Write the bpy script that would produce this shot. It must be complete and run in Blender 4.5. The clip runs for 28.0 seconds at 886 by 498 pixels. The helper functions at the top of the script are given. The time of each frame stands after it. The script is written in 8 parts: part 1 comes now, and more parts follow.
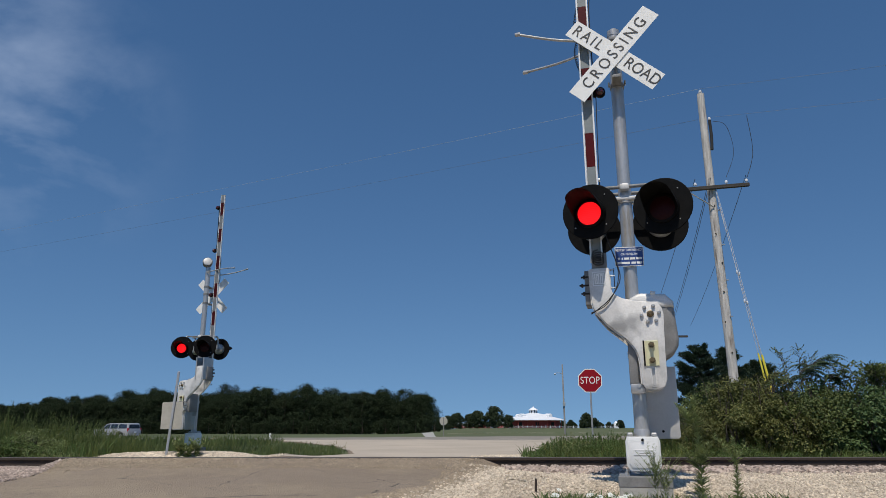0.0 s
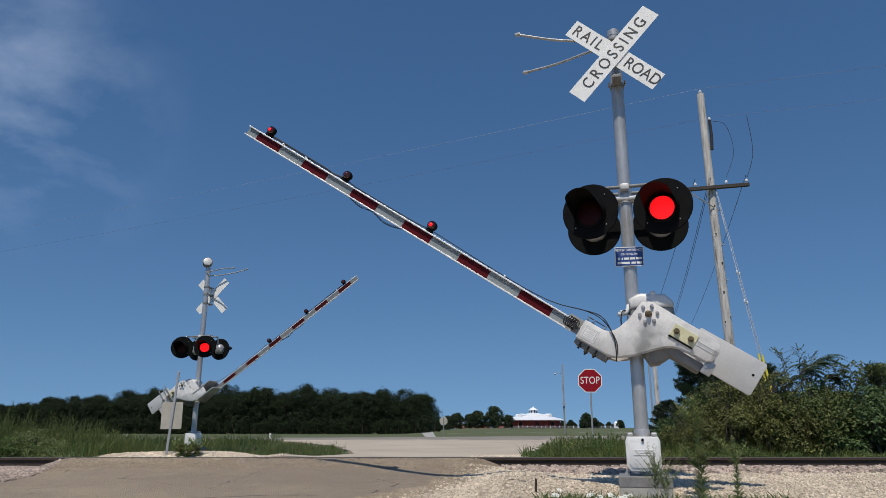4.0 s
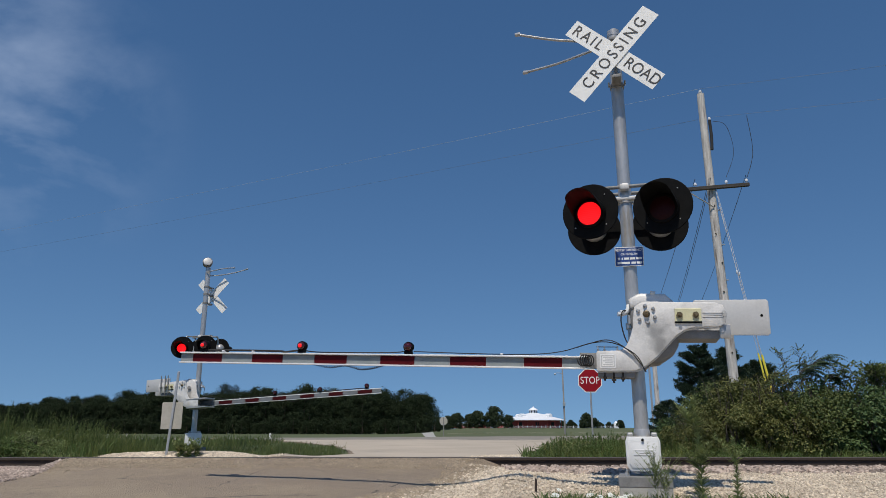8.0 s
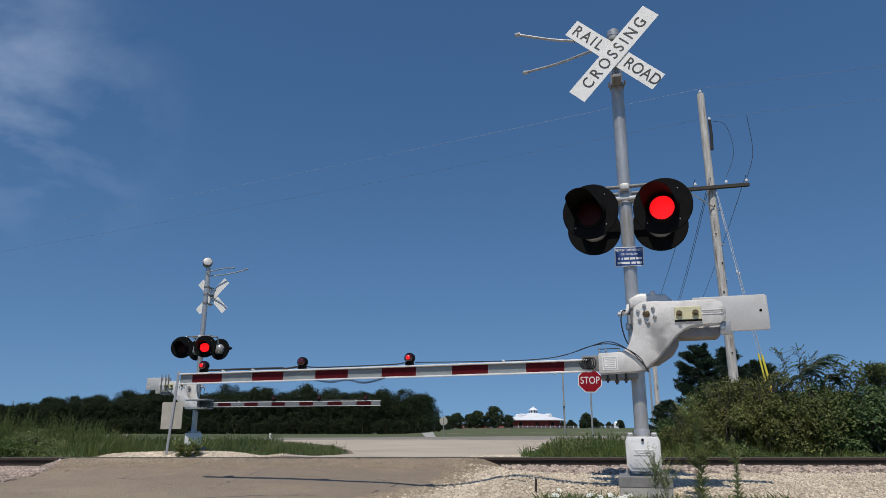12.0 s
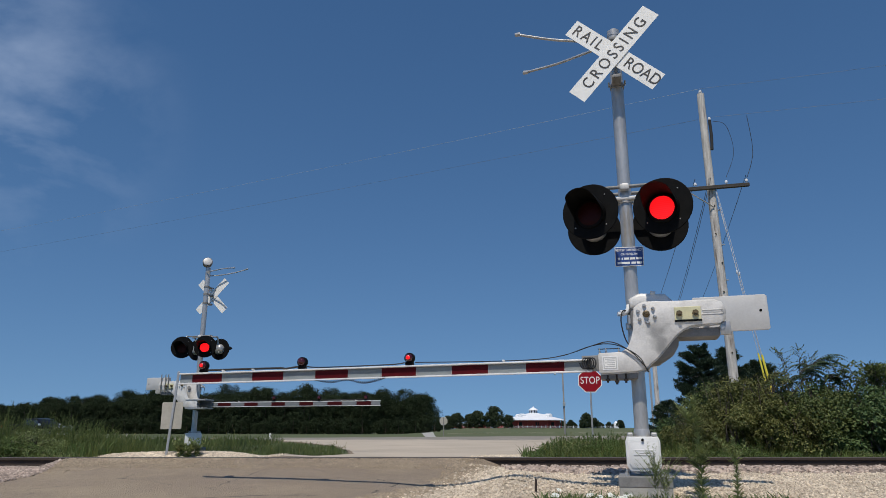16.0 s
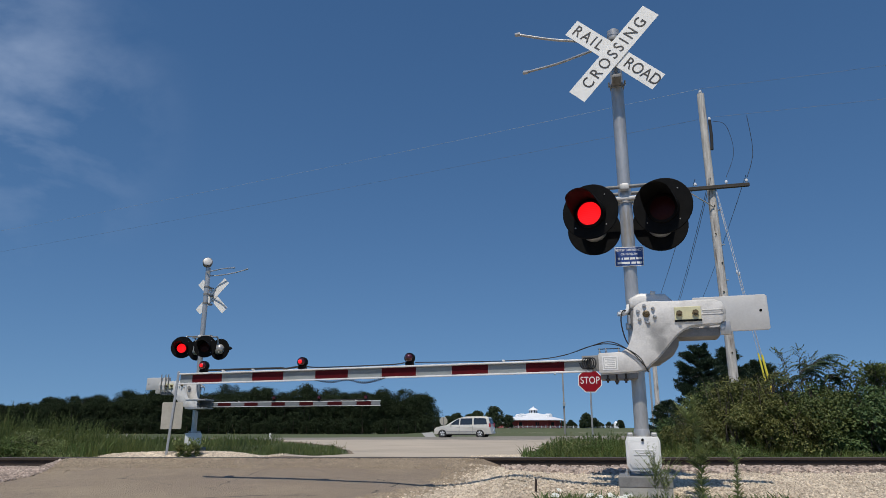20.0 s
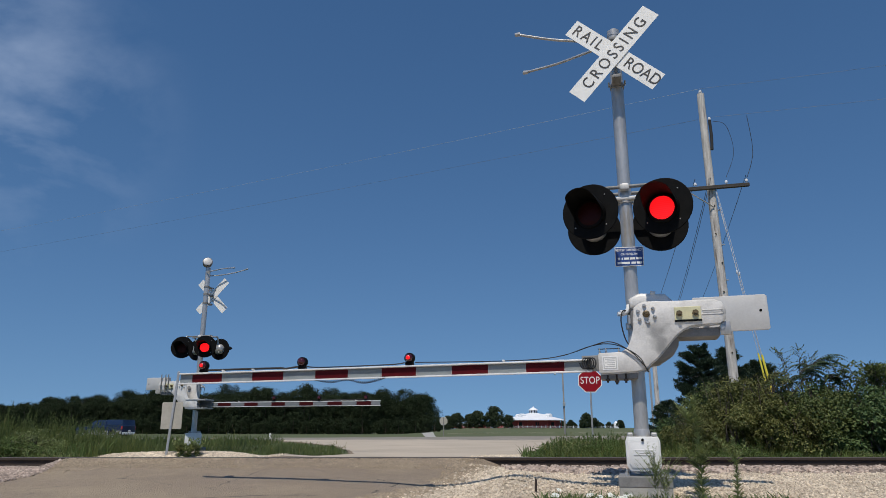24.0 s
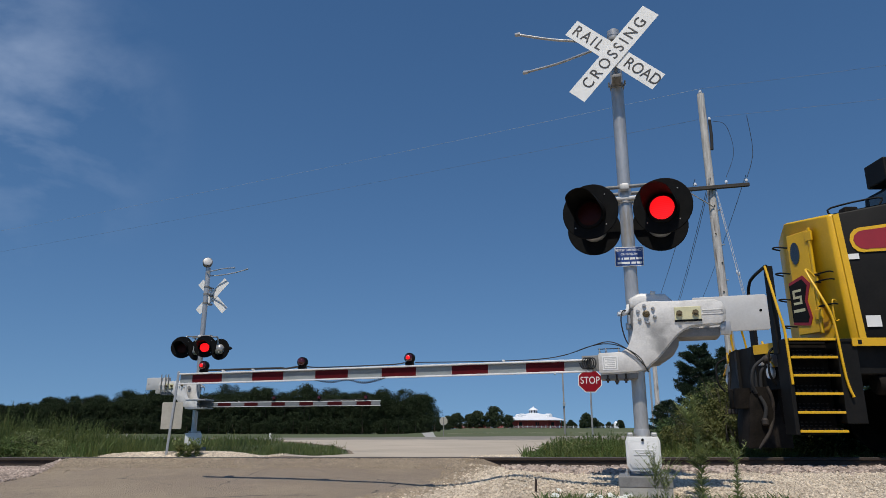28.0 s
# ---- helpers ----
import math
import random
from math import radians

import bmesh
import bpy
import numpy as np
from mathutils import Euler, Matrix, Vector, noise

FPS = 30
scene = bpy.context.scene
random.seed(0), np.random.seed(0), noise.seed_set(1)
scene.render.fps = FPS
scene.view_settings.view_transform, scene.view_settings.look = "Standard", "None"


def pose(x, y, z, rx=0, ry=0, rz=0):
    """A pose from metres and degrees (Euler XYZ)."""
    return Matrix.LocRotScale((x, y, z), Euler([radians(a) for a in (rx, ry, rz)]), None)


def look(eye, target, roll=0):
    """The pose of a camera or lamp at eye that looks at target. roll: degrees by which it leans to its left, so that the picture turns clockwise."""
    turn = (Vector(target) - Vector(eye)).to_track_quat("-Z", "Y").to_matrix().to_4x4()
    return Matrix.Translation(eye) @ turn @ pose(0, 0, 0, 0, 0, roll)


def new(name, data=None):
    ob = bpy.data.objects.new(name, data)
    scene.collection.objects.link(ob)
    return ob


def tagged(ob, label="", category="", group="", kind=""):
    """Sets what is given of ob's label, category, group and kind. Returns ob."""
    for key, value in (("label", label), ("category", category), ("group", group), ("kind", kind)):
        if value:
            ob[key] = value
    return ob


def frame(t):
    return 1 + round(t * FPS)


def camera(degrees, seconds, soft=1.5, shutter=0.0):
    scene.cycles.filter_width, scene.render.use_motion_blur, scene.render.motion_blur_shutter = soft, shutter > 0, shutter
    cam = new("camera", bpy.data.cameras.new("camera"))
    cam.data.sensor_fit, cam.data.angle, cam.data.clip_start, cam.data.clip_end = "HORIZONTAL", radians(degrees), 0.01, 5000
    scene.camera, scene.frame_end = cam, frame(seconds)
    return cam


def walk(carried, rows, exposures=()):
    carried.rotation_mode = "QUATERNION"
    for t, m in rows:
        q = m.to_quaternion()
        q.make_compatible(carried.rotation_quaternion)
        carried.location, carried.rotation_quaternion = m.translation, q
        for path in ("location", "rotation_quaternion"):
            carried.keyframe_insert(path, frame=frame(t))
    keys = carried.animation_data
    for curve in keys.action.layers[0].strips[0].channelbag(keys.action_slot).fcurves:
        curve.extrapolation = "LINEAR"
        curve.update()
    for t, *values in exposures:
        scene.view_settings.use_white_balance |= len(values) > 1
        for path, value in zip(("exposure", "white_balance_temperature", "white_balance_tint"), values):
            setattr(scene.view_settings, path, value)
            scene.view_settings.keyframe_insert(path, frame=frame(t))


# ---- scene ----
# camera: stands still, low beside the road
EYE = (0.0, 0.0, 0.43)
TILT = 14.78
cam = camera(66.31, 28.0, soft=0.85)
walk(cam, [(0.0, pose(*EYE, 90 + TILT, 0, 0)), (28.0, pose(*EYE, 90 + TILT, 0, 0))])

# daylight: high sun over the left shoulder, clear sky
TO_SUN = Vector((-0.147, -0.53, 1.0)).normalized()
world = bpy.data.worlds.new("sky")
scene.world = world
world.use_nodes = True
wn = world.node_tree.nodes
sky = wn.new("ShaderNodeTexSky")
sky.sky_type = "NISHITA"
sky.sun_disc = False
sky.sun_elevation = math.asin(TO_SUN.z)
sky.sun_rotation = math.atan2(TO_SUN.x, TO_SUN.y)
sky.altitude, sky.air_density, sky.dust_density, sky.ozone_density = 300, 1.0, 0.25, 1.9
wl = world.node_tree.links
# the haze layer lies low: the sky's colours are taken from a little above each direction
ways, lift, unit = wn.new("ShaderNodeTexCoord"), wn.new("ShaderNodeMapping"), wn.new("ShaderNodeVectorMath")
lift.inputs["Location"].default_value, lift.inputs["Scale"].default_value = (0, 0, 0.18), (1, 1, 0.79)
unit.operation = "NORMALIZE"
wl.new(ways.outputs["Generated"], lift.inputs["Vector"])
wl.new(lift.outputs["Vector"], unit.inputs[0])
wl.new(unit.outputs["Vector"], sky.inputs["Vector"])
wn["Background"].inputs["Strength"].default_value = 0.095
deep = wn.new("ShaderNodeHueSaturation")
deep.inputs["Saturation"].default_value = 1.21
wl.new(sky.outputs["Color"], deep.inputs["Color"])


def thin_cloud(colour):
    """Wisps of high cloud in one quarter of the sky, drawn out along the wind."""
    tc, mp, nz = wn.new("ShaderNodeTexCoord"), wn.new("ShaderNodeMapping"), wn.new("ShaderNodeTexNoise")
    mp.inputs["Scale"].default_value, mp.inputs["Rotation"].default_value = (2.2, 2.2, 3.6), (0, radians(12), 0)
    wl.new(tc.outputs["Generated"], mp.inputs["Vector"])
    nz.inputs["Scale"].default_value, nz.inputs["Detail"].default_value, nz.inputs["Distortion"].default_value = 2.6, 7, 0.25
    nz.inputs["Roughness"].default_value = 0.55
    wl.new(mp.outputs["Vector"], nz.inputs["Vector"])
    near, fall, shape, both, mix = (wn.new("ShaderNodeVectorMath"), wn.new("ShaderNodeMapRange"), wn.new("ShaderNodeMapRange"), wn.new("ShaderNodeMath"), wn.new("ShaderNodeMix"))
    near.operation = "DISTANCE"
    near.inputs[1].default_value = Vector((-0.68, 0.90, 0.465)).normalized()
    wl.new(tc.outputs["Generated"], near.inputs[0])
    fall.interpolation_type = "SMOOTHSTEP"
    fall.inputs["From Min"].default_value, fall.inputs["From Max"].default_value = 0.27, 0.02
    wl.new(near.outputs["Value"], fall.inputs["Value"])
    shape.inputs["From Min"].default_value, shape.inputs["From Max"].default_value = 0.42, 0.95
    wl.new(nz.outputs["Fac"], shape.inputs["Value"])
    both.operation = "MULTIPLY"
    wl.new(fall.outputs["Result"], both.inputs[0])
    wl.new(shape.outputs["Result"], both.inputs[1])
    mix.data_type = "RGBA"
    wl.new(both.outputs[0], mix.inputs["Factor"])
    wl.new(colour, mix.inputs["A"])
    mix.inputs["B"].default_value = (4.2, 5.2, 7.1, 1)
    return mix.outputs["Result"]


wl.new(thin_cloud(deep.outputs["Color"]), wn["Background"].inputs["Color"])
sun_data = bpy.data.lights.new("sun", "SUN")
sun_data.energy, sun_data.angle, sun_data.color = 3.6, radians(0.5), (1.0, 0.93, 0.82)
sun = new("sun", sun_data)
sun.matrix_world = look(TO_SUN * 200, (0, 0, 0))
scene.view_settings.exposure = 0.0

# road frame: the gates lie along ACROSS, the road runs along ALONG; the track runs along x
ACROSS = Vector((-0.9638, 0.2667, 0))
ALONG = Vector((0.2667, 0.9638, 0))
TRACK_Y, RAIL_Z, CANT = 11.42, 0.0, 0.055  # the far rail lies lower


# ---------------------------------------------------------------- materials
def mat(name, c1, c2=None, rough=0.6, metal=0.0, scale=8.0, fine=60.0, bump=0.0, spots=None, spot_at=0.62, each=0.0, coat=0.0,
        stretch=(1, 1, 1), spec=0.5, trans=0.0):
    """Two colours mixed by noise at two scales, bump, optional stains, optional variation from piece to piece."""
    m = bpy.data.materials.new(name)
    m.use_nodes = True
    n, l = m.node_tree.nodes, m.node_tree.links
    b = n["Principled BSDF"]
    b.inputs["Roughness"].default_value, b.inputs["Metallic"].default_value = rough, metal
    b.inputs["Coat Weight"].default_value, b.inputs["Specular IOR Level"].default_value = coat, spec
    b.inputs["Transmission Weight"].default_value = trans
    c2 = c2 or tuple(v * 0.75 for v in c1)
    tc, mp = n.new("ShaderNodeTexCoord"), n.new("ShaderNodeMapping")
    mp.inputs["Scale"].default_value = stretch
    l.new(tc.outputs["Object"], mp.inputs["Vector"])

    def noise_at(s, detail=4):
        t = n.new("ShaderNodeTexNoise")
        t.inputs["Scale"].default_value, t.inputs["Detail"].default_value = s, detail
        l.new(mp.outputs["Vector"], t.inputs["Vector"])
        return t

    big, small = noise_at(scale), noise_at(fine, 2)
    add = n.new("ShaderNodeMath")
    add.operation = "MULTIPLY_ADD"
    l.new(small.outputs["Fac"], add.inputs[0])
    add.inputs[1].default_value = 0.5
    l.new(big.outputs["Fac"], add.inputs[2])
    ramp = n.new("ShaderNodeValToRGB")
    ramp.color_ramp.elements[0].position, ramp.color_ramp.elements[1].position = 0.5, 1.0
    ramp.color_ramp.elements[0].color, ramp.color_ramp.elements[1].color = (*c1, 1), (*c2, 1)
    l.new(add.outputs[0], ramp.inputs["Fac"])
    out = ramp.outputs["Color"]
    if spots:
        st = noise_at(scale * 0.45, 6)
        sr = n.new("ShaderNodeValToRGB")
        sr.color_ramp.elements[0].position, sr.color_ramp.elements[1].position = spot_at, min(1, spot_at + 0.12)
        l.new(st.outputs["Fac"], sr.inputs["Fac"])
        mix = n.new("ShaderNodeMix")
        mix.data_type = "RGBA"
        l.new(sr.outputs["Color"], mix.inputs["Factor"])
        l.new(out, mix.inputs["A"])
        mix.inputs["B"].default_value = (*spots, 1)
        out = mix.outputs["Result"]
    if each:
        geo, hsv, mr = n.new("ShaderNodeNewGeometry"), n.new("ShaderNodeHueSaturation"), n.new("ShaderNodeMapRange")
        mr.inputs["To Min"].default_value, mr.inputs["To Max"].default_value = 1 - each, 1 + each
        l.new(geo.outputs["Random Per Island"], mr.inputs["Value"])
        l.new(mr.outputs["Result"], hsv.inputs["Value"])
        l.new(out, hsv.inputs["Color"])
        out = hsv.outputs["Color"]
    l.new(out, b.inputs["Base Color"])
    if bump:
        bp = n.new("ShaderNodeBump")
        bp.inputs["Strength"].default_value, bp.inputs["Distance"].default_value = min(1, bump), 0.02
        l.new(add.outputs[0], bp.inputs["Height"])
        l.new(bp.outputs["Normal"], b.inputs["Normal"])
    return m


def glow(name, colour, strength):
    """A light-giving dotted lens: rows of small diodes."""
    m = bpy.data.materials.new(name)
    m.use_nodes = True
    n, l = m.node_tree.nodes, m.node_tree.links
    b = n["Principled BSDF"]
    b.inputs["Base Color"].default_value = (*[v * 0.3 for v in colour], 1)
    b.inputs["Emission Color"].default_value = (*colour, 1)
    tc, wv, mr = n.new("ShaderNodeTexCoord"), n.new("ShaderNodeTexWave"), n.new("ShaderNodeMapRange")
    wv.bands_direction = "Y"
    wv.inputs["Scale"].default_value = 15
    wv.inputs["Distortion"].default_value = 1.5
    l.new(tc.outputs["Object"], wv.inputs["Vector"])
    mr.inputs["To Min"].default_value, mr.inputs["To Max"].default_value = strength * 0.35, strength
    l.new(wv.outputs["Fac"], mr.inputs["Value"])
    l.new(mr.outputs["Result"], b.inputs["Emission Strength"])
    return m


def leafy(name, c1, c2, rough=0.55, trans=0.35, spec=0.3):
    """Leaf surface: varies from leaf to leaf, lets some light through."""
    m = bpy.data.materials.new(name)
    m.use_nodes = True
    n, l = m.node_tree.nodes, m.node_tree.links
    b = n["Principled BSDF"]
    b.inputs["Roughness"].default_value = rough
    b.inputs["Specular IOR Level"].default_value = spec
    geo, ramp = n.new("ShaderNodeNewGeometry"), n.new("ShaderNodeValToRGB")
    ramp.color_ramp.elements[0].color, ramp.color_ramp.elements[1].color = (*c1, 1), (*c2, 1)
    l.new(geo.outputs["Random Per Island"], ramp.inputs["Fac"])
    tc, nz, hsv, mr = n.new("ShaderNodeTexCoord"), n.new("ShaderNodeTexNoise"), n.new("ShaderNodeHueSaturation"), n.new("ShaderNodeMapRange")
    nz.inputs["Scale"].default_value = 0.9
    l.new(tc.outputs["Object"], nz.inputs["Vector"])
    mr.inputs["From Min"].default_value, mr.inputs["From Max"].default_value = 0.3, 0.7
    mr.inputs["To Min"].default_value, mr.inputs["To Max"].default_value = 0.7, 1.3
    l.new(nz.outputs["Fac"], mr.inputs["Value"])
    l.new(mr.outputs["Result"], hsv.inputs["Value"])
    l.new(ramp.outputs["Color"], hsv.inputs["Color"])
    l.new(hsv.outputs["Color"], b.inputs["Base Color"])
    tr, mx = n.new("ShaderNodeBsdfTranslucent"), n.new("ShaderNodeMixShader")
    l.new(hsv.outputs["Color"], tr.inputs["Color"])
    mx.inputs["Fac"].default_value = trans
    l.new(b.outputs["BSDF"], mx.inputs[1])
    l.new(tr.outputs["BSDF"], mx.inputs[2])
    l.new(mx.outputs["Shader"], n["Material Output"].inputs["Surface"])
    return m


def cracked(name, c1, c2, dust, crack):
    """Worn asphalt: aggregate grain, blotches, dusty drifts and branching cracks."""
    m = mat(name, c1, c2, rough=0.92, scale=0.7, fine=9.0, spec=0.3)
    n, l = m.node_tree.nodes, m.node_tree.links
    b = n["Principled BSDF"]
    base = b.inputs["Base Color"].links[0].from_socket
    tc = n.new("ShaderNodeTexCoord")

    def tex(kind, s, **kw):
        t = n.new(kind)
        t.inputs["Scale"].default_value = s
        for k, v in kw.items():
            t.inputs[k].default_value = v
        return t

    def ranged(sock, a, b_, lo=0.0, hi=1.0):
        r = n.new("ShaderNodeMapRange")
        r.inputs["From Min"].default_value, r.inputs["From Max"].default_value = a, b_
        r.inputs["To Min"].default_value, r.inputs["To Max"].default_value = lo, hi
        l.new(sock, r.inputs["Value"])
        return r.outputs["Result"]

    def mixed(fac, a, colour):
        x = n.new("ShaderNodeMix")
        x.data_type = "RGBA"
        l.new(fac, x.inputs["Factor"])
        l.new(a, x.inputs["A"])
        x.inputs["B"].default_value = (*colour, 1)
        return x.outputs["Result"]

    bend = tex("ShaderNodeTexNoise", 1.6, Detail=5)
    l.new(tc.outputs["Object"], bend.inputs["Vector"])
    warp = n.new("ShaderNodeVectorMath")
    warp.operation = "MULTIPLY_ADD"
    l.new(bend.outputs["Color"], warp.inputs[0])
    warp.inputs[1].default_value = (0.7, 0.7, 0)
    l.new(tc.outputs["Object"], warp.inputs[2])
    drift = tex("ShaderNodeTexNoise", 0.35, Detail=6, Roughness=0.65)
    l.new(tc.outputs["Object"], drift.inputs["Vector"])
    out = mixed(ranged(drift.outputs["Fac"], 0.47, 0.66, 0, 0.85), base, dust)
    grain = tex("ShaderNodeTexVoronoi", 75.0, Randomness=1.0)
    l.new(tc.outputs["Object"], grain.inputs["Vector"])
    out = mixed(ranged(grain.outputs["Distance"], 0.30, 0.80, 0, 0.60), out, tuple(v * 0.45 for v in c2))
    cells = tex("ShaderNodeTexVoronoi", 0.55)
    cells.feature = "DISTANCE_TO_EDGE"
    l.new(warp.outputs["Vector"], cells.inputs["Vector"])
    gaps = n.new("ShaderNodeMath")
    gaps.operation = "MULTIPLY"
    l.new(ranged(cells.outputs["Distance"], 0.002, 0.007, 1, 0), gaps.inputs[0])
    l.new(ranged(bend.outputs["Fac"], 0.50, 0.60), gaps.inputs[1])
    out = mixed(gaps.outputs[0], out, crack)
    l.new(out, b.inputs["Base Color"])
    bp = n.new("ShaderNodeBump")
    bp.inputs["Strength"].default_value, bp.inputs["Distance"].default_value = 0.9, 0.018
    l.new(grain.outputs["Distance"], bp.inputs["Height"])
    l.new(bp.outputs["Normal"], b.inputs["Normal"])
    return m


def glass(name, tint=(0.02, 0.025, 0.03), rough=0.05):
    return mat(name, tint, tint, rough=rough, scale=2, fine=5, spec=0.8, coat=0.5)


